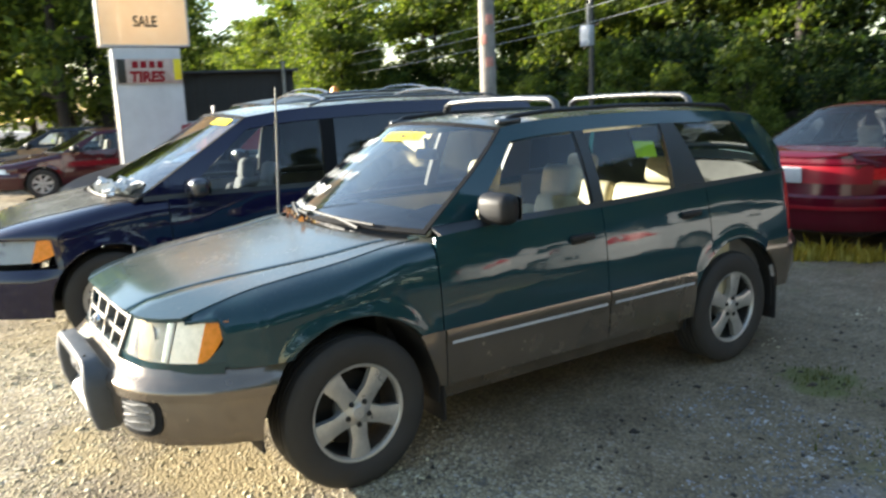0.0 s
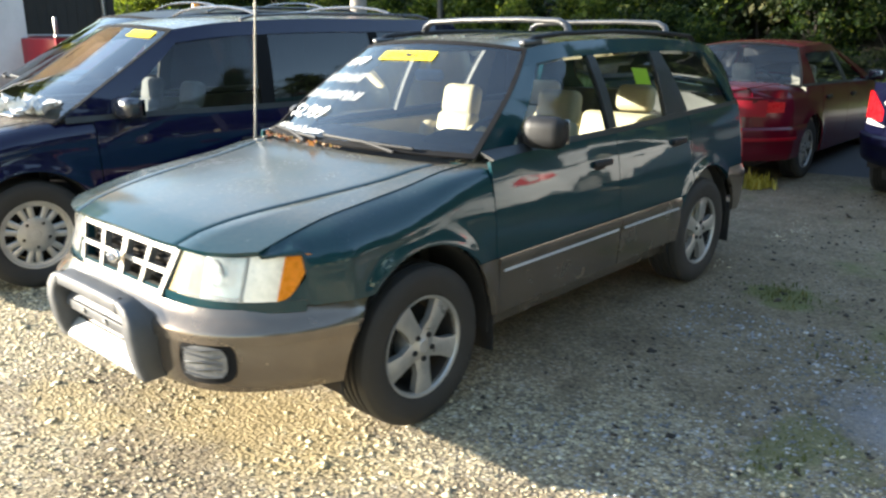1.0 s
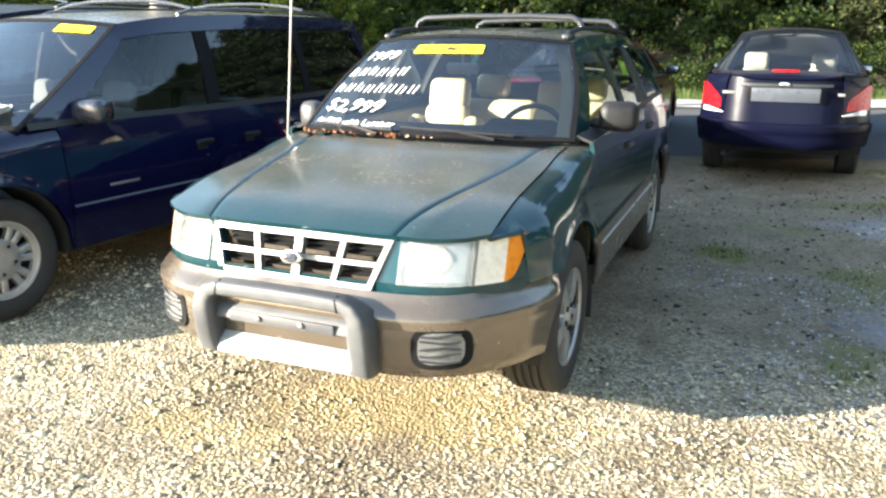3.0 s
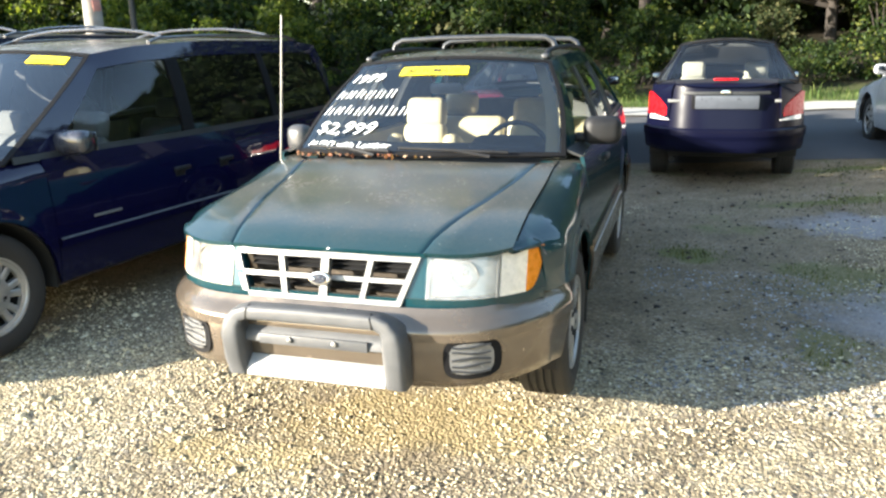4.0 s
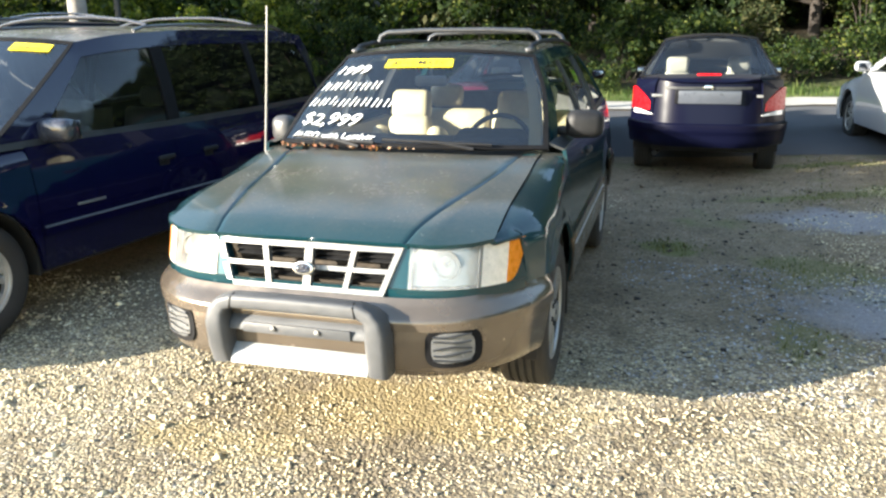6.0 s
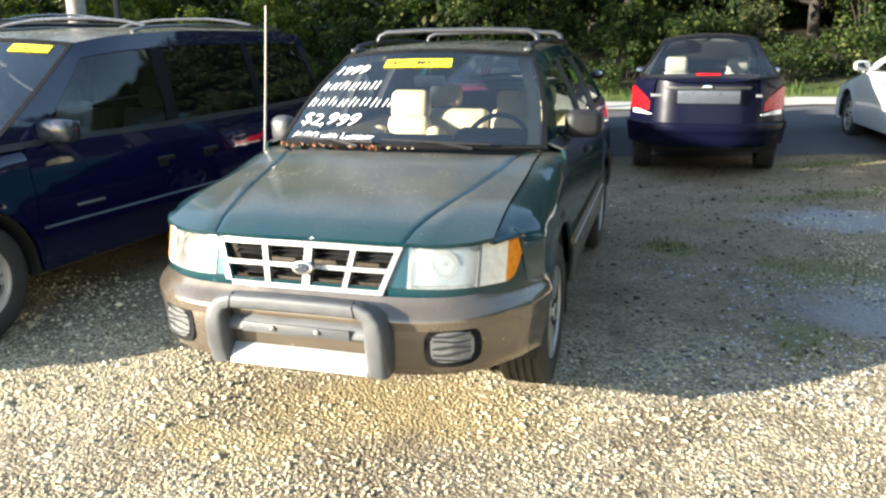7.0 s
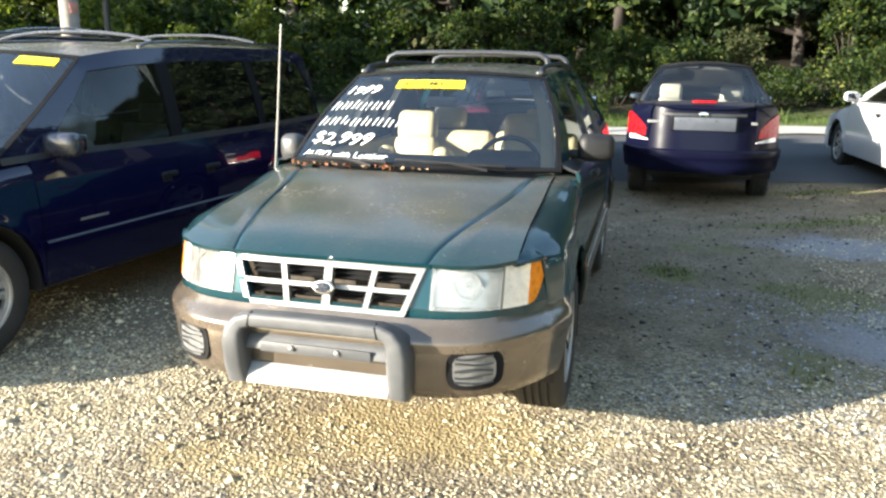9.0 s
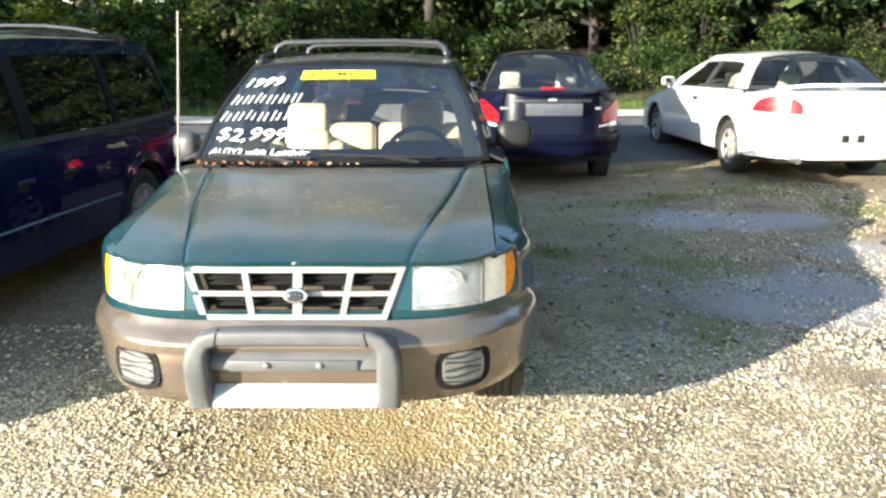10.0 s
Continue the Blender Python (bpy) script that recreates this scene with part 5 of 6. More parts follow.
        part("tail_lip", Soup().sheet(lambda u, v: (lerp(-0.66, 0.66, u), F.tail(lerp(-0.66, 0.66, u)) - 0.012 + 0.014 * math.sin(math.pi * v), lerp(0.868, 0.890, v)), 24, 3, 0.02), RED, car)
        part("bumper_strip", Soup().sheet(lambda u, v: ends_at(F, 1, lerp(0.47, 0.50, v), lerp(-0.85, 0.85, u), 0.045, ax + 0.4, 0.05), 40, 2, 0.02, (0, 1, 0.4)), BRIGHT_RED, car)
    return car


minivan(pose(-3.13, -0.275, 0, 0, 0, -4.5), NAVY, "dark blue minivan with roof rails beside the green wagon")
minivan(pose(-5.65, 0.85, 0, 0, 0, -3) @ Matrix.Scale(1.07, 4), BLUE, "dark blue minivan with arched roof rails beside another van", detail=False)
NOTCH = saloon_form(0.785, 2.615, 0.85, 0.96, 1.48, 1.055)
NOTCH.sill = 0.33
saloon(pose(1.75, 9.05, 0.045, 0, 0, 178) @ Matrix.Scale(1.045, 4), NOTCH, BLUE, "saloon_car", "dark blue saloon with red tail lamps, parked by the road", "notch")
REDF = saloon_form(0.875, 2.70, 0.95, 1.10, 1.41, 0.99)
saloon(pose(-0.72, 9.25, 0.04, 0, 0, 180), REDF, RED, "saloon_car", "dark red saloon with a red rear band, parked behind the wagon", "band")
COUPE = saloon_form(0.895, 2.72, 0.98, 1.03, 1.40, 0.985, True)
saloon(pose(4.50, 8.60, 0.175, 0, 0, 183), COUPE, WHITE, "coupe", "white two-door coupe with a boot spoiler, half in the sun", "white", True)
saloon(pose(8.3, 9.8, 0.22, 0, 0, 188), COUPE, WHITE, "coupe", "white two-door coupe parked past another white car", "white", True)
saloon(pose(-15.4, 0.75, 0, 0, 0, 0), REDF, MAROON, "saloon_car", "maroon saloon with plain wheels on sunny gravel", "band")
saloon(pose(-18.2, 0.2, 0.05, 0, 0, 0), REDF, BLACK, "saloon_car", "black saloon parked beyond the maroon one", "band")


def pickup_truck(m):
    """A red pickup; its load bed towards -y."""
    car = thing("pickup_truck", "bright red pickup truck with an open load bed", "truck", m)
    for sx in (1, -1):
        part("bed_side", Soup().sheet(lambda u, v: (sx * (0.92 + 0.03 * math.sin(math.pi * v)), lerp(0.0, 2.3, u), lerp(0.75, 1.47, v)), 10, 8, 0.06, (0, 1, 1)), BRIGHT_RED, car)
        part("bed_rail", Soup().box((sx * 0.90, 1.15, 1.485), (0.09, 2.3, 0.035), 0.012), STEEL, car, "pale bed rail")
        part("stake", Soup().box((sx * 0.90, 0.75, 1.62), (0.04, 0.05, 0.26), 0.01), STEEL, car)
    part("tailgate", Soup().box((0, 0.03, 1.10), (1.78, 0.06, 0.72), 0.02), BRIGHT_RED, car)
    part("bed_floor", Soup().box((0, 1.15, 0.80), (1.78, 2.25, 0.06), 0.01), UNDER, car)
    part("rear_bumper", Soup().box((0, -0.08, 0.62), (1.80, 0.14, 0.16), 0.03), STEEL, car)
    part("frame", Soup().box((-0.4, 2.0, 0.62), (0.1, 4.2, 0.14), 0.01).box((0.4, 2.0, 0.62), (0.1, 4.2, 0.14), 0.01), UNDER, car)
    cab = part("cab", Soup().sheet(lambda u, v: (0.90 * math.copysign(abs(math.cos(math.pi * u)) ** 0.3, math.cos(math.pi * u)), lerp(2.35, 3.9, v), 0.75 + 0.98 * math.sin(math.pi * u) ** 0.35), 24, 8, 0.05, (0, 3, 0.8)), BRIGHT_RED, car)
    part("rear_window", Soup().box((0, 2.34, 1.46), (1.2, 0.02, 0.36), 0.01), TINT, cab)
    part("cab_back", Soup().box((0, 2.36, 1.18), (1.7, 0.05, 0.9), 0.03), BRIGHT_RED, cab)
    part("engine_bonnet", Soup().box((0, 4.5, 1.02), (1.75, 1.3, 0.55), 0.12, (0, 0, 0), 4), BRIGHT_RED, car)
    for y in (0.95, 4.4):
        for sx in (1, -1):
            wheel_part(car, pose(sx * 0.82, y, 0.40, 0, 0, 0 if sx > 0 else 180), 0.40, 0.25, 5)
    return car


pickup_truck(pose(-8.6, 2.1, 0))


# ---- ground, road and verge ----
def ground_z(x, y):
    z = 0.012 * noise.noise(Vector((x * 0.7, y * 0.7, 3.0))) + 0.008 * noise.noise(Vector((x * 2.1, y * 2.1, 7.0)))
    z *= 1.0 if abs(x) < 40 else 2.0
    f = min(1, max(0, (y - 1) / 4))
    z += 0.06 * min(2.6, max(0, x - 1.6)) * f * f * (3 - 2 * f) + 0.012 * min(9, max(0, y - 3))
    if y > 16.5:
        z += 0.16 * (y - 16.5) * min(1, (y - 16.5) / 6) if y < 45 else 0.16 * 28.5
    return z - 0.006


SILT, GREENISH, OCHRE = (0.27, 0.275, 0.295), (0.135, 0.15, 0.045), (0.46, 0.36, 0.17)
SOILS = [(0.30, -0.45, 0.80, 0.34, 5, OCHRE, 0.45), (-0.45, -0.85, 0.4, 0.2, 0, OCHRE, 0.4), (3.05, 3.55, 1.15, 0.42, -8, SILT, 0.8), (2.75, 1.45, 0.85, 0.62, 20, SILT, 0.75), (3.9, 2.4, 0.8, 0.5, 0, SILT, 0.6),
         (2.30, 2.20, 0.52, 0.36, -25, GREENISH, 0.5), (1.30, 2.65, 0.26, 0.20, 0, GREENISH, 0.7), (3.0, 6.35, 0.75, 0.22, 5, GREENISH, 0.75),
         (2.7, 4.55, 0.85, 0.18, 12, GREENISH, 0.65), (3.6, 4.75, 0.6, 0.25, 0, GREENISH, 0.7), (4.4, 3.75, 0.5, 0.35, 0, GREENISH, 0.6), (2.0, 0.75, 0.22, 0.4, 0, GREENISH, 0.5)]


def gravel_material():
    m, nt, b = nodes_of("gravel_ground")
    geo = nt.nodes.new("ShaderNodeNewGeometry")
    pos = geo.outputs["Position"]

    def nz(scale, detail=5.0, rough=0.6):
        n = node(nt, "ShaderNodeTexNoise", Scale=scale, Detail=detail, Roughness=rough)
        nt.links.new(pos, n.inputs["Vector"])
        return n.outputs[0]

    def vor(scale, feature='F1'):
        v = node(nt, "ShaderNodeTexVoronoi", Scale=scale)
        v.feature = feature
        nt.links.new(pos, v.inputs["Vector"])
        return v
    v1, v2 = vor(62.0), vor(130.0)
    sep = nt.nodes.new("ShaderNodeSeparateColor")
    nt.links.new(v1.outputs["Color"], sep.inputs[0])
    stones = ramp_of(nt, sep.outputs[0], [(0.0, (0.16, 0.15, 0.135)), (0.3, (0.38, 0.325, 0.22)), (0.6, (0.54, 0.465, 0.31)), (0.85, (0.64, 0.56, 0.38)), (1.0, (0.70, 0.66, 0.58))])
    edge = ramp_of(nt, v1.outputs["Distance"], [(0.25, (1, 1, 1)), (0.75, (0.55, 0.53, 0.50))])
    col = mixed(nt, 1.0, stones.outputs[0], edge.outputs[0], 'MULTIPLY')
    dirt = ramp_of(nt, nz(0.55, 6.0, 0.62), [(0.46, (0, 0, 0)), (0.60, (1, 1, 1))])
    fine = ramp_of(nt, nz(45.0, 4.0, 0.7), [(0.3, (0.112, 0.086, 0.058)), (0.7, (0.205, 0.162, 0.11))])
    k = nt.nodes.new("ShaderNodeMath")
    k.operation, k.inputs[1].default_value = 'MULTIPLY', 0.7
    # Past the shadow's edge this adds the darker dirt mix as painted shade.
    shade_zone = nt.nodes.new("ShaderNodeMapRange")
    shade_zone.inputs[1].default_value, shade_zone.inputs[2].default_value = -0.3, 1.4
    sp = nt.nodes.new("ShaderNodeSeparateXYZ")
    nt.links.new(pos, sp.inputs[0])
    nt.links.new(sp.outputs[1], shade_zone.inputs[0])
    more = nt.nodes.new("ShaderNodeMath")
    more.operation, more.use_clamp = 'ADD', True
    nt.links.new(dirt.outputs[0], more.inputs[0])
    nt.links.new(shade_zone.outputs[0], more.inputs[1])
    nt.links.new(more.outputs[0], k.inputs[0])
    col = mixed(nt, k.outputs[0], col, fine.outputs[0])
    mott = ramp_of(nt, nz(2.6, 7.0, 0.72), [(0.36, (0.62, 0.60, 0.57)), (0.52, (0.95, 0.93, 0.90)), (0.68, (1.12, 1.14, 1.2))])
    col = mixed(nt, 0.85, col, mott.outputs[0], 'MULTIPLY')
    xyz = nt.nodes.new("ShaderNodeSeparateXYZ")
    nt.links.new(pos, xyz.inputs[0])
    far = nt.nodes.new("ShaderNodeMapRange")
    far.inputs[1].default_value, far.inputs[2].default_value = 14.8, 15.6
    nt.links.new(xyz.outputs[1], far.inputs[0])
    turf = ramp_of(nt, nz(2.2, 6.0, 0.7), [(0.3, (0.06, 0.085, 0.025)), (0.55, (0.11, 0.14, 0.04)), (0.75, (0.20, 0.18, 0.09))])
    col = mixed(nt, far.outputs[0], col, turf.outputs[0])
    # Ground turns dark brown past y = 17.6, under the trees.
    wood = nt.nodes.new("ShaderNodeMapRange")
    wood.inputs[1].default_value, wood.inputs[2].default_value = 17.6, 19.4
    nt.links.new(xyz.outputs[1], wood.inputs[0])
    dark_floor = ramp_of(nt, nz(1.6, 6.0, 0.7), [(0.3, (0.016, 0.013, 0.008)), (0.7, (0.045, 0.036, 0.02))])
    col = mixed(nt, wood.outputs[0], col, dark_floor.outputs[0])
    warp = node(nt, "ShaderNodeTexNoise", Scale=1.7, Detail=5.0, Roughness=0.65)
    nt.links.new(pos, warp.inputs["Vector"])

    def patch(cx, cy, rx, ry, turn, colour, strength):
        """A ragged oval of another soil, with its own centre, size and turn."""
        nonlocal col
        shift = node(nt, "ShaderNodeVectorMath")
        shift.operation = 'MULTIPLY_ADD'
        shift.inputs[1].default_value, shift.inputs[2].default_value = (1.0, 1.0, 0.0), (-0.5, -0.5, 0.0)
        nt.links.new(warp.outputs["Color"], shift.inputs[0])
        add = nt.nodes.new("ShaderNodeVectorMath")
        nt.links.new(pos, add.inputs[0])
        nt.links.new(shift.outputs[0], add.inputs[1])
        mp = nt.nodes.new("ShaderNodeMapping")
        mp.vector_type = 'TEXTURE'
        mp.inputs["Location"].default_value = (cx, cy, 0)
        mp.inputs["Rotation"].default_value = (0, 0, radians(turn))
        mp.inputs["Scale"].default_value = (rx, ry, 60)
        nt.links.new(add.outputs[0], mp.inputs["Vector"])
        length = nt.nodes.new("ShaderNodeVectorMath")
        length.operation = 'LENGTH'
        nt.links.new(mp.outputs[0], length.inputs[0])
        edge_ = ramp_of(nt, length.outputs["Value"], [(0.62, (strength,) * 3), (1.0, (0, 0, 0))])
        soil = ramp_of(nt, nz(30.0, 4.0, 0.7), [(0.3, tuple(0.78 * c for c in colour)), (0.7, tuple(1.15 * c for c in colour))])
        col = mixed(nt, edge_.outputs[0], col, soil.outputs[0])
    for spec in SOILS:
        patch(*spec)
    moss = ramp_of(nt, nz(0.9, 6.0, 0.66), [(0.56, (0, 0, 0)), (0.68, (0.6,) * 3)])
    lot = nt.nodes.new("ShaderNodeMapRange")
    lot.inputs[1].default_value, lot.inputs[2].default_value = 0.8, 2.2
    nt.links.new(xyz.outputs[1], lot.inputs[0])
    both_ = nt.nodes.new("ShaderNodeMath")
    both_.operation = 'MULTIPLY'
    nt.links.new(moss.outputs[0], both_.inputs[0])
    nt.links.new(lot.outputs[0], both_.inputs[1])
    col = mixed(nt, both_.outputs[0], col, (0.13, 0.15, 0.05))
    nt.links.new(col, b.inputs["Base Color"])
    b.inputs["Roughness"].default_value = 0.92
    b.inputs["Specular IOR Level"].default_value = 0.25
    inv = ramp_of(nt, v1.outputs["Distance"], [(0.0, (1, 1, 1)), (0.8, (0, 0, 0))])
    add = mixed(nt, 0.35, inv.outputs[0], v2.outputs["Distance"])
    bump_to(nt, b, add, 0.9, 0.012)
    return m


def spread(u, reach, power=2.6):
    q = 2 * u - 1
    return math.copysign(abs(q) ** power, q) * reach


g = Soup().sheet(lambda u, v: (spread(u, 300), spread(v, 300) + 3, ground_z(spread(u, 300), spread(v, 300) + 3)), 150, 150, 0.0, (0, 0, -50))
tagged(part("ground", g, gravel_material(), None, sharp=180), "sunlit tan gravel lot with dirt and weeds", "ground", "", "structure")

ASPHALT = surface("asphalt", (0.075, 0.077, 0.083), 0.85, 0.0, 0.3, 1.3, 0.5, 160.0)
rd = Soup().sheet(lambda u, v: (spread(u, 250, 1.8), lerp(6.9 + 0.5 * noise.noise(Vector((spread(u, 250, 1.8) * 0.25, 1, 0))), 13.25, v), ground_z(spread(u, 250, 1.8), lerp(6.9, 13.25, v)) + 0.004 + 0.06 * math.sin(math.pi * v) ** 0.8), 160, 8, 0.0, (0, 11, -9))
tagged(part("road", rd, ASPHALT, None), "worn grey asphalt road along the lot", "road", "", "structure")
# Far strip of road in a pale colour that paints the sunlight on it.
rs = Soup().sheet(lambda u, v: (spread(u, 250, 1.8), lerp(13.25, 15.2, v), ground_z(spread(u, 250, 1.8), lerp(13.25, 15.2, v)) + 0.034), 120, 4, 0.0, (0, 14, -9))
tagged(part("road_shoulder", rs, surface("pale_asphalt", (0.42, 0.40, 0.36), 0.9, 0.0, 0.2, 1.1, 0.5, 90.0), None), "far strip of the road, coloured pale for sunlight", "road", "", "structure")

# ---- loose gravel: single chips lying on the lot ----
rng = np.random.default_rng(7)
OCT = (np.array([(1, 0, 0), (-1, 0, 0), (0, 1, 0), (0, -1, 0), (0, 0, 1), (0, 0, -1)], float),
       np.array([(0, 2, 4), (2, 1, 4), (1, 3, 4), (3, 0, 4), (2, 0, 5), (1, 2, 5), (3, 1, 5), (0, 3, 5)]))


def island_ramp(name, stops, rough=0.85, trans=0.0, bump=0.2):
    m, nt, b = nodes_of(name)
    geo = nt.nodes.new("ShaderNodeNewGeometry")
    r = ramp_of(nt, geo.outputs["Random Per Island"], stops)
    n = noise_of(nt, 25.0, 4.0)
    g2 = ramp_of(nt, n.outputs[0], [(0.3, (0.72,) * 3), (0.7, (1, 1, 1))])
    col = mixed(nt, 0.8, r.outputs[0], g2.outputs[0], 'MULTIPLY')
    nt.links.new(col, b.inputs["Base Color"])
    b.inputs["Roughness"].default_value = rough
    if trans:
        b.inputs["Specular IOR Level"].default_value = 0.22
        out = nt.nodes["Material Output"]
        tr = nt.nodes.new("ShaderNodeBsdfTranslucent")
        br = mixed(nt, 1.0, col, (1.5, 1.6, 0.7), 'MULTIPLY')
        nt.links.new(br, tr.inputs[0])
        mx = nt.nodes.new("ShaderNodeMixShader")
        mx.inputs[0].default_value = trans
        nt.links.new(b.outputs[0], mx.inputs[1])
        nt.links.new(tr.outputs[0], mx.inputs[2])
        nt.links.new(mx.outputs[0], out.inputs[0])
    return m


def mesh_of(name, v, f, mat, flat=True):
    me = bpy.data.meshes.new(name)
    me.vertices.add(len(v))
    me.vertices.foreach_set("co", np.ascontiguousarray(v, dtype=np.float32).ravel())
    k = f.shape[1]
    me.loops.add(f.size)
    me.loops.foreach_set("vertex_index", np.ascontiguousarray(f, dtype=np.int32).ravel())
    me.polygons.add(len(f))
    me.polygons.foreach_set("loop_start", np.arange(0, f.size, k, dtype=np.int32))
    me.update(calc_edges=True)
    me.materials.append(mat)
    return me


def chips(count, x0, x1, y0, y1, size, keep=None):
    xy = np.stack([rng.uniform(x0, x1, count), rng.uniform(y0, y1, count)], 1)
    if keep is not None:
        xy = xy[keep(xy)]
    n = len(xy)
    r = size * np.exp(rng.normal(0, 0.38, n))
    sc = np.stack([r * rng.uniform(0.7, 1.3, n), r * rng.uniform(0.7, 1.3, n), r * rng.uniform(0.35, 0.6, n)], 1)
    base = OCT[0][None] * (1 + rng.normal(0, 0.22, (n, 6, 1))) + rng.normal(0, 0.16, (n, 6, 3))
    p = base * sc[:, None]
    a, t = rng.uniform(0, 6.28, n), rng.normal(0, 0.4, n)
    ct, st = np.cos(t)[:, None], np.sin(t)[:, None]
    y, z = p[..., 1] * ct - p[..., 2] * st, p[..., 1] * st + p[..., 2] * ct
    ca, sa = np.cos(a)[:, None], np.sin(a)[:, None]
    x, y = p[..., 0] * ca - y * sa, p[..., 0] * sa + y * ca
    gz = np.array([ground_z(float(q[0]), float(q[1])) for q in xy])
    v = np.stack([x + xy[:, :1], y + xy[:, 1:], z + (gz + sc[:, 2] * 0.15)[:, None]], -1).reshape(-1, 3)
    f = (OCT[1][None] + (np.arange(n) * 6)[:, None, None]).reshape(-1, 3)
    return v, f


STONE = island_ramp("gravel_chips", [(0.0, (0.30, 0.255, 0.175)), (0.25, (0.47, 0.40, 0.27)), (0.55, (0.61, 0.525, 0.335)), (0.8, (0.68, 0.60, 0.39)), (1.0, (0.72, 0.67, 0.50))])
# Thins the pale chips past the shadow's edge, so the shade looks darker.
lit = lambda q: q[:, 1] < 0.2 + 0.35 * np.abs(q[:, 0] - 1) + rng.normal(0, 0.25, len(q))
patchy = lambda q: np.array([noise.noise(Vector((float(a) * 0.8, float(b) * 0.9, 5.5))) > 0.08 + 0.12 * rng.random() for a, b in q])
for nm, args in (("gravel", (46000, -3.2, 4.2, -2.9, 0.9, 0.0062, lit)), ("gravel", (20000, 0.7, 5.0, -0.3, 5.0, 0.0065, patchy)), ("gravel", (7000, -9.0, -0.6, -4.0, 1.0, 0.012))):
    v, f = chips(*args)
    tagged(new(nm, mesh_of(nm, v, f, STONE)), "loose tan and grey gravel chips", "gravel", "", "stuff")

v, f = chips(2600, 0.8, 5.5, 0.1, 6.6, 0.010)
tagged(new("dirt_clods", mesh_of("dirt_clods", v, f, island_ramp("dark_clods", [(0.0, (0.018, 0.015, 0.012)), (1.0, (0.07, 0.055, 0.04))]))), "dark clods and bark bits on the shaded dirt", "debris", "", "stuff")
# Skylight's blue tint in the shade is put into these chips' colour.
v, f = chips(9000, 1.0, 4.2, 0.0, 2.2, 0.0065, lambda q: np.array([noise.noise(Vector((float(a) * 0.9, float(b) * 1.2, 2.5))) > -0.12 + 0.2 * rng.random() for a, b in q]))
tagged(new("gravel", mesh_of("gravel", v, f, island_ramp("blue_grey_chips", [(0.0, (0.10, 0.105, 0.115)), (0.6, (0.26, 0.27, 0.29)), (1.0, (0.50, 0.51, 0.53))]))), "crushed stone tinted blue-grey for the wagon's shade", "gravel", "", "stuff")

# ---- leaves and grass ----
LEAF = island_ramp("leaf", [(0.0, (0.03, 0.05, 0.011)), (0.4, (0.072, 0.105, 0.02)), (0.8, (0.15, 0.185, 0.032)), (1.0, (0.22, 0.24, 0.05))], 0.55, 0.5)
# Shrub leaves darkened so that their colour carries the trees' shade.
SHADE_SHRUB = island_ramp("shrub_leaf", [(0.0, (0.008, 0.018, 0.006)), (0.45, (0.019, 0.038, 0.010)), (0.85, (0.052, 0.082, 0.016)), (1.0, (0.165, 0.175, 0.040))], 0.6, 0.4)
GRASS = island_ramp("grass_blade", [(0.0, (0.03, 0.06, 0.012)), (0.5, (0.06, 0.105, 0.024)), (1.0, (0.125, 0.145, 0.045))], 0.7, 0.3)
WEED = island_ramp("yellow_weed", [(0.0, (0.25, 0.20, 0.03)), (0.6, (0.50, 0.40, 0.06)), (1.0, (0.60, 0.52, 0.15))], 0.7, 0.3)
MOSS = island_ramp("low_weed", [(0.0, (0.06, 0.070, 0.022)), (0.5, (0.10, 0.11, 0.034)), (1.0, (0.17, 0.155, 0.065))], 0.8, 0.15)
DRYLEAF = island_ramp("dry_leaf", [(0.0, (0.018, 0.028, 0.010)), (0.6, (0.035, 0.048, 0.016)), (1.0, (0.09, 0.085, 0.035))], 0.7, 0.3)
BARK = surface("bark", (0.036, 0.029, 0.024), 0.95, 0.0, 0.4, 3.0, 0.9, 28.0)


def leaf_cloud(centres, per, sigma, size, r):
    """Leaves scattered round clump centres, each a folded blade of two triangles."""
    c = np.repeat(centres, per, 0)
    n = len(c)
    p = c + r.normal(0, 1, (n, 3)) * sigma
    d = r.normal(0, 1, (n, 3))
    d /= np.linalg.norm(d, axis=1, keepdims=True)
    nr = r.normal(0, 1, (n, 3)) + np.array([-0.3, -0.4, 0.9])
    s = np.cross(d, nr)
    s /= np.linalg.norm(s, axis=1, keepdims=True) + 1e-9
    up = np.cross(s, d)
    L = size * np.exp(r.normal(0, 0.3, n))[:, None]
    v = np.stack([p - d * L, p + s * L * 0.5 + up * L * 0.15, p + d * L, p - s * L * 0.5 + up * L * 0.15], 1).reshape(-1, 3)
    i = (np.arange(n) * 4)[:, None]
    f = np.concatenate([i + [0, 1, 2], i + [0, 2, 3]], 1).reshape(-1, 3)
    return v, f


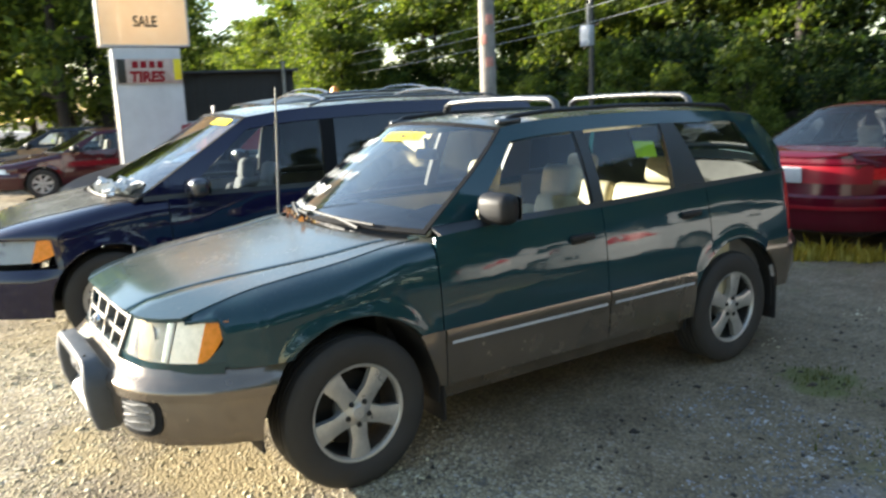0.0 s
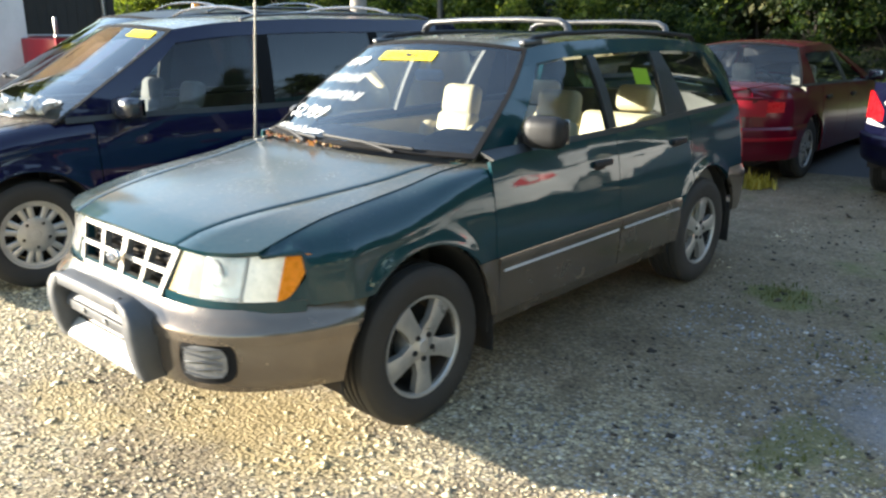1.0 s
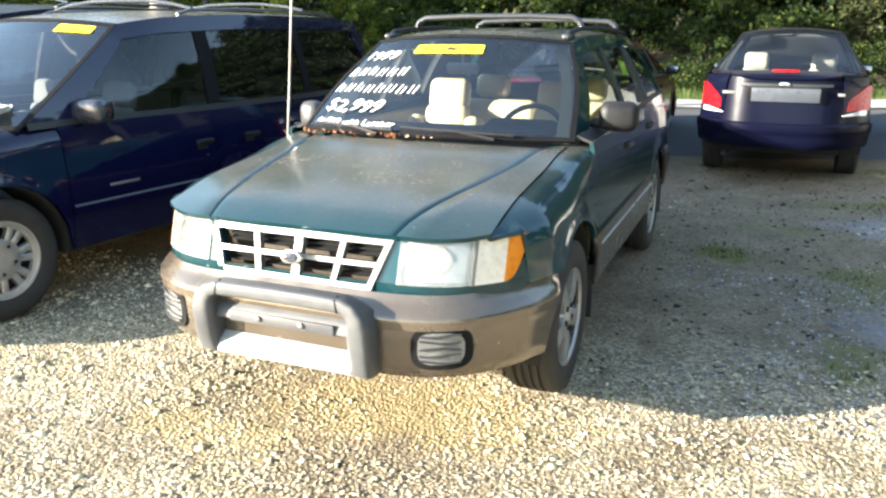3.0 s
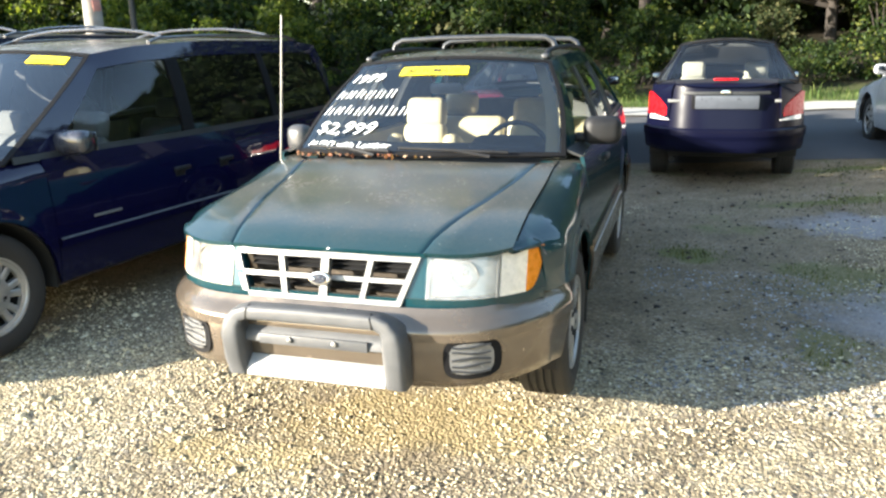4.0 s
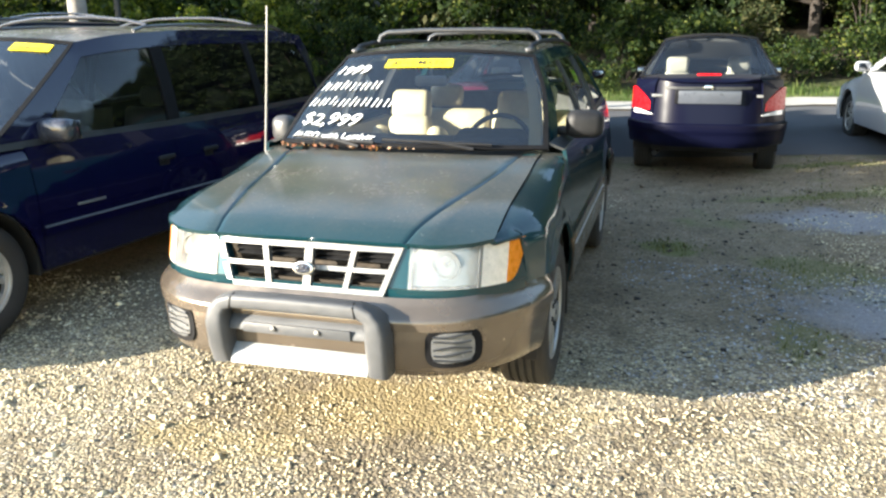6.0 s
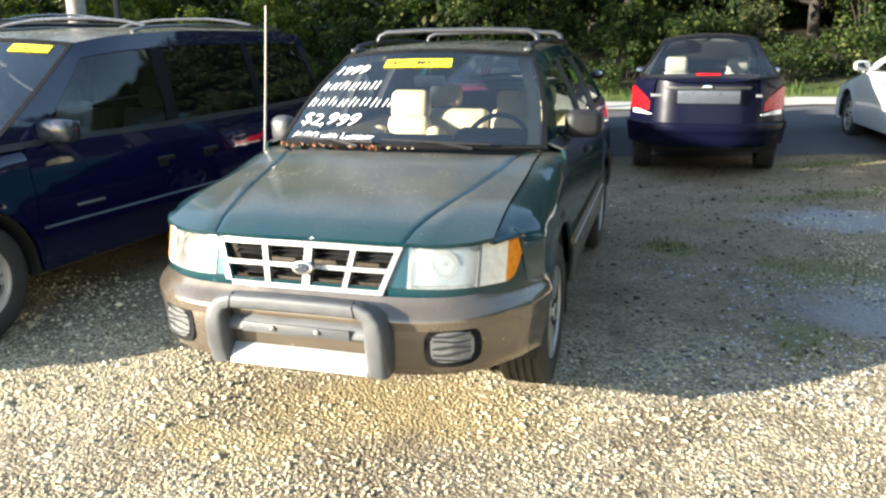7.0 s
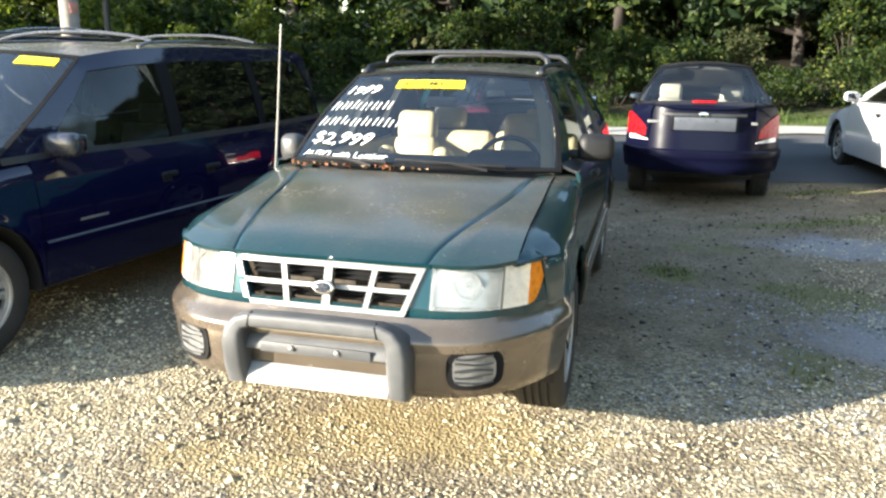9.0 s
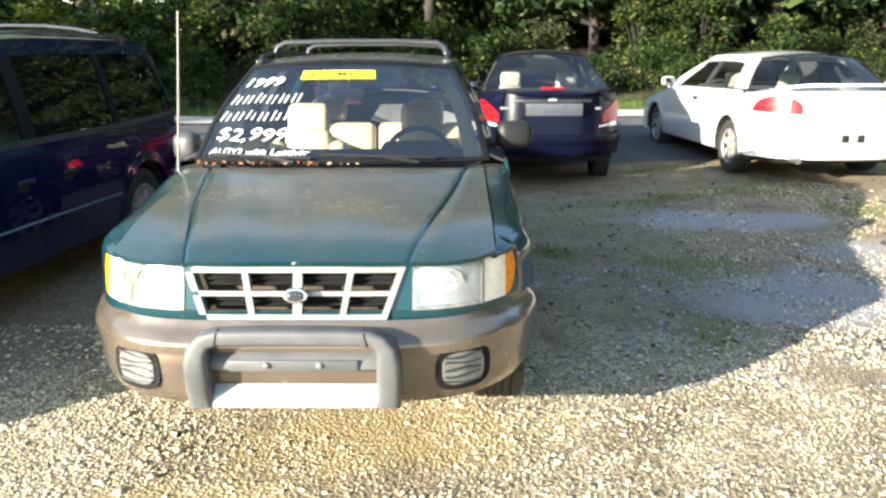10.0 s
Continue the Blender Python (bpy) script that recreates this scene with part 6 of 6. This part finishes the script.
def tree_kind(seed, height, spread_r, bare, clumps, per, size, conifer=False):
    r = np.random.default_rng(seed)
    ob = thing("tree", "tall leafy tree with a rough brown trunk" if not conifer else "tall pine coloured dark for forest shade, with a bare lower trunk", "tree", pose(0, 0, -200), "trees round the lot")
    s = Soup()
    lean = r.normal(0, 0.02, 2)
    hs = [0, 0.03, 0.25, 0.5, 0.75, 0.97]
    s.tube([(lean[0] * height * t, lean[1] * height * t, height * t - 0.2) for t in hs], [(0.015 if conifer else 0.020) * height * k for k in (1.25, 0.95, 0.78, 0.58, 0.34, 0.08)], 10)
    cs = []
    for k in range(clumps):
        t = bare + (1 - bare) * r.random() ** 0.8
        a = r.uniform(0, 6.283)
        reach = spread_r * ((1.05 - t) ** 0.7 if conifer else math.sin(math.pi * min(1, (t - bare) / (1 - bare) * 0.85 + 0.15)) ** 0.6) * r.uniform(0.35, 1.05)
        p = (lean[0] * height * t + reach * math.cos(a), lean[1] * height * t + reach * math.sin(a), height * t + r.normal(0, 0.15))
        cs.append(p)
        if k % 4 == 0:
            q = (lean[0] * height * t, lean[1] * height * t, height * t * 0.93)
            s.tube([q, tuple(lerp(q[j], p[j], 0.55) + (0.1 if j == 2 else 0) for j in range(3)), p], [0.010 * height * (1.1 - t), 0.006 * height * (1.1 - t), 0.012], 6)
    part("trunk", s, BARK, ob)
    v, f = leaf_cloud(np.array(cs), per, np.array([0.30, 0.30, 0.17]) * spread_r / 2.2, size, r)
    cr = new("crown", mesh_of("crown", v, f, SHADE_NEEDLE if conifer else LEAF))
    cr.parent = ob
    return ob


def shrub_kind(seed, w, h, clumps, per, size, mat):
    r = np.random.default_rng(seed)
    ob = thing("shrub", "dense leafy green roadside shrub", "shrub", pose(0, 0, -200), "shrubs along the road")
    a = r.uniform(0, 6.283, clumps)
    q = r.random(clumps) ** 0.5
    zz = r.random(clumps) ** 0.8
    cs = np.stack([w * q * np.cos(a) * (1.05 - 0.5 * zz), w * q * np.sin(a) * (1.05 - 0.5 * zz), h * zz * (1 - 0.35 * q)], 1)
    v, f = leaf_cloud(cs, per, np.array([0.125, 0.125, 0.11]) * w / 1.3, size, r)
    v[:, 2] = np.maximum(v[:, 2], -0.05)
    c = new("leaves", mesh_of("leaves", v, f, mat))
    c.parent = ob
    st = Soup()
    for k in range(0, clumps, 3):
        st.tube([(0.2 * cs[k, 0], 0.2 * cs[k, 1], -0.1), (0.6 * cs[k, 0], 0.6 * cs[k, 1], cs[k, 2] * 0.6), tuple(cs[k])], [0.02, 0.014, 0.006], 5)
    part("stem", st, BARK, ob)
    return ob


def plant(kinds, spots, seed):
    """Copies of the kinds at (x, y, scale); the first use of each kind moves the original."""
    r = random.Random(seed)
    used = set()
    for i, (x, y, sc) in enumerate(spots):
        k = kinds[i % len(kinds)]
        m = Matrix.Translation((x, y, ground_z(x, y) - 0.05)) @ pose(0, 0, 0, 0, 0, r.uniform(0, 360)) @ Matrix.Scale(sc, 4)
        if k.name not in used:
            used.add(k.name)
            k.matrix_basis = m
        else:
            c = copy_thing(k, m)
            c.matrix_basis = m


# The wood's deep shade is put into these needles' dark colour.
SHADE_NEEDLE = island_ramp("pine_needles", [(0.0, (0.010, 0.022, 0.008)), (0.5, (0.022, 0.042, 0.014)), (1.0, (0.05, 0.075, 0.022))], 0.6, 0.2)
TREES = [tree_kind(11, 10.5, 3.4, 0.16, 90, 110, 0.14), tree_kind(12, 12.0, 3.0, 0.22, 90, 110, 0.13), tree_kind(13, 9.0, 3.2, 0.10, 80, 120, 0.14)]
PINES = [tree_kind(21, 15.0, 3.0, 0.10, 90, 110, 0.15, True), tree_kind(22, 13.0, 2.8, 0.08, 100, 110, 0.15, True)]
SHRUBS = [shrub_kind(31, 1.5, 2.4, 40, 95, 0.060, SHADE_SHRUB), shrub_kind(32, 1.9, 1.6, 42, 95, 0.055, SHADE_SHRUB), shrub_kind(33, 1.3, 3.0, 44, 90, 0.065, SHADE_SHRUB), shrub_kind(34, 1.7, 1.1, 36, 95, 0.050, SHADE_SHRUB), shrub_kind(35, 1.2, 1.5, 26, 95, 0.055, DRYLEAF)]
# Left-hand kinds: two take the brighter LEAF as painted sunlight.
SUNLIT_SHRUBS = [shrub_kind(36, 1.5, 2.4, 40, 95, 0.065, LEAF), shrub_kind(37, 1.3, 3.0, 44, 90, 0.070, LEAF), shrub_kind(38, 1.8, 1.7, 42, 95, 0.060, SHADE_SHRUB)]

r0 = random.Random(5)
spots = []
x = -34.0
while x < 34:
    for row, (yy, lo, hi) in enumerate(((17.9, 0.5, 0.95), (20.0, 0.8, 1.35), (22.6, 1.1, 1.9)) if x < -5 else ((17.6, 0.35, 0.6), (19.6, 0.6, 1.0), (22.4, 0.8, 1.25))):
        spots.append((x + r0.uniform(-0.9, 0.9), yy + r0.uniform(-0.6, 0.8), r0.uniform(lo, hi)))
    x += 2.1
x = -8.0
while x < 38:
    spots.append((x + r0.uniform(-0.6, 0.6), 27.2 + r0.uniform(-0.5, 0.8), r0.uniform(1.9, 2.4)))
    spots.append((x + 1.0 + r0.uniform(-0.6, 0.6), 33.5 + r0.uniform(-0.5, 0.8), r0.uniform(2.2, 2.8)))
    x += 2.3
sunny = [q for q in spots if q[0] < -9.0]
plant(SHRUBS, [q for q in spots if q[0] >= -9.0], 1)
plant(SUNLIT_SHRUBS, sunny, 6)
# Past x = -7 dark needles paint shade; left of it paler leaves paint sun.
spots, dark = [], []
x = -30.0
while x < 40:
    (spots if x < -7 else dark).append((x + r0.uniform(-1.2, 1.2), 25.5 + r0.uniform(-1.5, 2.0), r0.uniform(0.85, 1.2)))
    if x > -60:
        dark.append((x + r0.uniform(-1.0, 1.0), 30.5 + r0.uniform(-1.5, 1.5), r0.uniform(0.95, 1.25)))
    x += 2.6 if x < -7 else 1.9
for k in range(10):
    spots.append((-66 + 4.0 * k + r0.uniform(-1, 1), 23.5 + r0.uniform(-1, 2), r0.uniform(0.9, 1.25) * (0.45 if k < 4 else 1)))
for k in range(20):
    spots.append((-33 - 1.9 * k + r0.uniform(-0.6, 0.6), 17.8 + r0.uniform(-0.4, 1.4), r0.uniform(0.56, 0.72)))
# Unseen pine row, added to darken the reflections in the wagon's side.
for k in range(13):
    dark.append((19 + r0.uniform(-1.5, 3), -16 + 2.5 * k, r0.uniform(0.75, 1.0)))
spots += [(-33.5, 8.6, 0.85), (-37, 9.6, 0.85), (-31, 4.2, 0.9), (-25.0, 2.9, 1.05), (-31, -1.5, 0.82), (-28, 0.6, 0.88), (-33, 0.3, 0.95)]
plant(TREES, spots, 2)
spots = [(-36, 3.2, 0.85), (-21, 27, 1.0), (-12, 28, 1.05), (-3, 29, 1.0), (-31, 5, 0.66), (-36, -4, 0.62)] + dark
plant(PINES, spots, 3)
spots = [(-24.0 - 1.5 * (k % 3), -6 + 3.6 * k, 0.5 + 0.3 * ((k * 7) % 4) / 4) for k in range(5)]
plant([copy_thing(SHRUBS[0], pose(-26, 14, 0)), copy_thing(SHRUBS[2], pose(-27, 16.5, 0))], spots, 4)


# grass blades in tufts: verge, weeds on the lot
def blades(centres, per, sigma, length, r, wide=0.05):
    c = np.repeat(centres, per, 0)
    n = len(c)
    p = c.copy()
    p[:, :2] += r.normal(0, 1, (n, 2)) * sigma
    p[:, 2] = [ground_z(float(q[0]), float(q[1])) for q in p]
    a = r.uniform(0, 6.283, n)
    L = (length * np.exp(r.normal(0, 0.35, n)))[:, None]
    lean = np.stack([np.cos(a), np.sin(a), np.zeros(n)], 1)
    side = np.stack([-np.sin(a), np.cos(a), np.zeros(n)], 1) * L * wide
    up = np.array([0, 0, 1.0])
    bend = r.uniform(0.1, 0.8, n)[:, None]
    mid, tip = p + L * 0.55 * up + lean * L * 0.2 * bend, p + L * (1 - 0.3 * bend) * up + lean * L * 0.7 * bend
    v = np.stack([p - side, p + side, mid + side * 0.7, mid - side * 0.7, tip], 1).reshape(-1, 3)
    i = (np.arange(n) * 5)[:, None]
    f = np.concatenate([i + [0, 1, 2], i + [0, 2, 3], i + [3, 2, 4]], 1).reshape(-1, 3)
    return v, f


rg = np.random.default_rng(9)
cs = np.stack([rg.uniform(-30, 30, 1500), rg.uniform(15.3, 18.2, 1500), np.zeros(1500)], 1)
v, f = blades(cs, 15, 0.17, 0.13, rg)
tagged(new("grass", mesh_of("grass", v, f, GRASS)), "uncut green roadside grass", "grass", "", "stuff")
pat = []
for px_, py_, rad, n in ((2.30, 2.20, 0.26, 30), (1.30, 2.65, 0.13, 22), (3.0, 6.35, 0.30, 45), (2.5, 4.5, 0.28, 22), (3.0, 4.62, 0.25, 22), (3.6, 4.75, 0.28, 40), (4.4, 3.75, 0.3, 30), (2.0, 0.75, 0.14, 10), (-1.2, 2.4, 0.3, 20)):
    for _ in range(n):
        pat.append((px_ + rg.normal(0, rad), py_ + rg.normal(0, rad * 0.8), 0))
v, f = blades(np.array(pat), 15, 0.09, 0.018, rg, 0.16)
tagged(new("weeds", mesh_of("weeds", v, f, MOSS)), "low green weeds growing through the gravel", "weeds", "", "stuff")
ws = np.array([(lerp(-0.52, -0.05, q) + rg.normal(0, 0.04), lerp(5.50, 5.80, q) + rg.normal(0, 0.07), 0) for q in rg.random(46) ** 1.3])
v, f = blades(ws, 60, 0.05, 0.085, rg, 0.09)
tagged(new("dry_weeds", mesh_of("dry_weeds", v, f, WEED)), "yellow dry weeds behind the red saloon", "weeds", "", "stuff")

# ---- sign pillar ----
SIGNWHITE = surface("sign_white", (0.62, 0.64, 0.66), 0.55, 0.0, 0.12, 2.5, 0.1)


def sign_pillar(m):
    """A painted pillar with a lightbox on top; its faces look along x."""
    ob = thing("sign_pillar", "tall white painted sign pillar with a cream letter board", "sign", m)
    part("column", Soup().sheet(lambda u, v: (0.16, lerp(-0.48 - 0.02 * v, 0.48 + 0.0 * v, u), lerp(0, 2.62, v)), 2, 6, 0.03, (0, 0, 1)).box((0, 0, 1.31), (0.30, 0.94, 2.62), 0.02), SIGNWHITE, ob)
    part("edge_strip", Soup().box((0.0, -0.492, 1.31), (0.335, 0.03, 2.62), 0.008), WHITE, ob)
    fr = Soup()
    for y, z, sy, sz in ((-0.635, 3.45, 0.03, 1.62), (0.635, 3.45, 0.03, 1.62), (0, 2.655, 1.30, 0.03), (0, 4.245, 1.30, 0.03)):
        fr.box((0, y, z), (0.30, sy, sz), 0.008)
    board = part("letter_board", fr, WHITE, ob, "boxy cream letter board")
    m2, nt, b = nodes_of("cream_plastic")
    n = noise_of(nt, 3.0)
    rr = ramp_of(nt, n.outputs[0], [(0.3, (0.86, 0.68, 0.46)), (0.7, (0.92, 0.76, 0.55))])
    nt.links.new(rr.outputs[0], b.inputs["Base Color"])
    b.inputs["Roughness"].default_value = 0.45
    out = nt.nodes["Material Output"]
    tr = nt.nodes.new("ShaderNodeBsdfTranslucent")
    nt.links.new(rr.outputs[0], tr.inputs[0])
    mx = nt.nodes.new("ShaderNodeMixShader")
    mx.inputs[0].default_value = 0.35
    nt.links.new(b.outputs[0], mx.inputs[1])
    nt.links.new(tr.outputs[0], mx.inputs[2])
    nt.links.new(mx.outputs[0], out.inputs[0])
    one = lambda x: Soup().add([(x, -0.62, 2.67), (x, 0.62, 2.67), (x, 0.62, 4.23), (x, -0.62, 4.23)], [(0, 1, 2, 3)])
    face = part("board_face", one(0.15), m2, board, "translucent cream plastic face")
    part("board_back", one(-0.15), m2, board)
    for text, z in (("SALE", 2.93),):
        v, f = letters(text, 0.26, 0, 0, 0.006)
        part("letters", Soup().add([(0.172, p[0] * 0.62 - 0.16, z + p[1] * 0.85) for p in v], f), INK, face, "black changeable letters")
    banner = part("banner", Soup().box((0.192, 0.0, 2.28), (0.01, 0.94, 0.36), 0.002), surface("faded_banner", (0.58, 0.46, 0.40), 0.7, 0.0, 0.3, 6.0, 0.1), ob, "red and yellow printed banner")
    part("banner_end", Soup().box((0.199, -0.40, 2.28), (0.004, 0.12, 0.35), 0.001), INK, banner)
    part("banner_end", Soup().box((0.199, 0.41, 2.30), (0.004, 0.11, 0.31), 0.001), YELLOW, banner, "yellow end of the banner")
    v, f = letters("TIRES", 0.20, 0.1, 0, 0.010)
    part("banner_word", Soup().add([(0.203, p[0] * 1.02 - 0.29, 2.125 + p[1] * 1.05) for p in v], f), BRIGHT_RED, banner, "red printed word")
    for k in range(4):
        part("banner_bar", Soup().box((0.199, -0.20 + 0.12 * k, 2.375), (0.005, 0.085, 0.10), 0.002), BRIGHT_RED, banner)
    return ob


sign_pillar(pose(-9.0, 1.72, 0, 0, 0, -4))


def plank_shed(m):
    """A low dark shed with upright boards and a shallow roof; its boarded face looks along +x."""
    ob = thing("shed", "dark weathered wooden shed in the shade beside the road", "shed", m)
    dark_board = surface("dark_boards", (0.030, 0.029, 0.028), 0.9, 0.0, 0.35, 3.0, 0.4, 60.0)
    part("wall", Soup().box((-1.5, 0, 1.6), (2.9, 6.9, 3.2), 0.01), dark_board, ob)
    part("roof", Soup().box((-1.5, 0, 3.30), (3.5, 7.3, 0.10), 0.02, (0, 3, 0)), surface("shed_roof", (0.05, 0.05, 0.052), 0.8, 0.0, 0.3, 4.0, 0.3), ob, "dark felt roof")
    board = Soup().box((0, 0, 0), (0.025, 0.29, 3.1), 0.004)
    for k in range(23):
        part("board", board, dark_board, ob, "", 40.0, pose(-0.035, -3.3 + 0.3 * k, 1.57))
    return ob


plank_shed(pose(-25.5, 7.6, -0.05, 0, 0, -20))

# ---- poles and cables ----
WOODPOLE = surface("weathered_pole", (0.30, 0.28, 0.25), 0.9, 0.0, 0.3, 4.0, 0.6, 40.0)
up_ = thing("utility_pole", "weathered grey wooden utility pole with red paper tags", "pole", pose(-8.1, 7.6, 0))
part("post", Soup().tube([(0, 0, -0.3), (0, 0, 4), (0.02, 0, 8.5)], [0.155, 0.14, 0.12], 14), WOODPOLE, up_)
for z, w in ((2.35, 0.2), (2.75, -0.5), (3.1, 0.3)):
    part("tag", Soup().box((0.152 * math.cos(w - 0.6), 0.152 * math.sin(w - 0.6), z), (0.012, 0.13, 0.17), 0.003, (6, 0, math.degrees(w - 0.6))), surface("faded_tag", (0.55, 0.25, 0.20), 0.8), up_, "faded red paper tag")
lb = thing("meter_post", "dark post with a small grey electrical box", "pole", pose(-14.2, 16.4, 0))
part("post", Soup().tube([(0, 0, -0.3), (0, 0, 4.9)], 0.09, 10), TRIM, lb)
part("box", Soup().box((-0.05, -0.14, 3.55), (0.42, 0.22, 0.62), 0.03), surface("box_grey", (0.42, 0.45, 0.50), 0.5), lb, "grey metal meter box")
part("conduit", Soup().tube([(-0.05, -0.10, 3.8), (-0.05, -0.10, 4.5)], 0.04, 8), SILVER, lb)
# Plain grey post with a cap; it carries no lamp.
gp = thing("lamp_post", "thin grey metal post beside the dark shed", "pole", pose(-24.2, 10.4, 0))
part("post", Soup().tube([(0, 0, -0.2), (0, 0, 3.4)], 0.07, 10), STEEL, gp)
part("cap", Soup().box((0, 0, 3.42), (0.2, 0.2, 0.06), 0.01), STEEL, gp)
wires = [((-8.1, 7.6, 4.3), (-62, 15.5, 5.9)), ((-8.1, 7.6, 4.0), (-62, 15.9, 4.9)), ((-8.1, 7.6, 3.6), (-62, 16.3, 4.3)), ((-8.1, 7.6, 6.5), (-62, 15.8, 8.0)), ((-8.1, 7.6, 3.6), (12, 9.5, 6.9)), ((-8.1, 7.6, 4.0), (12, 9.8, 7.6))]
for a, b_ in wires:
    s = Soup()
    s.tube([(lerp(a[0], b_[0], t / 14), lerp(a[1], b_[1], t / 14), lerp(a[2], b_[2], t / 14) - 0.5 * 4 * (t / 14) * (1 - t / 14)) for t in range(15)], 0.010, 6)
    part("cable", s, surface("cable_grey", (0.26, 0.27, 0.27), 0.6), up_, "sagging overhead cable")

# ---- small things ----
part_cone = thing("beacon", "small orange plastic beacon on a truck cab", "beacon", pose(-8.75, 4.75, 1.71))
part("dome", Soup().lathe([(0.10, 0.0), (0.095, 0.05), (0.07, 0.20), (0.05, 0.27), (0.001, 0.29)], 16, pose(0, 0, 0, 0, -90, 0)), surface("orange_plastic", (0.85, 0.33, 0.02), 0.4), part_cone)
def crumple(u, v):
    p = Vector((u * 3.1, v * 3.1, 1.7))
    return (0.30 * (u - 0.5) + 0.09 * noise.noise(p * 1.9), 0.26 * (v - 0.5) + 0.09 * noise.noise(p * 2.1 + Vector((9, 2, 4))), 0.075 + 0.085 * noise.noise(p * 1.6 + Vector((3, 7, 1))) + 0.03 * noise.noise(p * 4.0))


pp = Soup().sheet(crumple, 26, 26, 0.002, (0, 0, -2))
tagged(part("crumpled_paper", pp, surface("paper_white", (0.72, 0.72, 0.70), 0.8, 0.0, 0.3, 20.0), None, "", 18.0, m=pose(-2.50, -0.17, 1.03)), "crumpled white paper on the van's bonnet edge", "paper")

# dead leaves in the wagon's scuttle
dl = WAGON
rl = np.random.default_rng(3)
lc = np.array([tuple(dl.screen(float(u), 0.0) + Vector((-0.045, -0.035 + 0.012 * float(k), 0.0))) for u, k in zip(rl.uniform(-0.95, 0.1, 30), rl.normal(0, 1, 30))])
v, f = leaf_cloud(lc, 2, np.array([0.02, 0.010, 0.003]), 0.012, rl)
tagged(new("dead_leaves", mesh_of("dead_leaves", v, f, island_ramp("dead_leaf", [(0.0, (0.14, 0.05, 0.03)), (0.5, (0.28, 0.12, 0.07)), (1.0, (0.36, 0.28, 0.19))], 0.85, 0.2))), "brown dead leaves caught at the windscreen's foot", "leaves", "", "stuff")
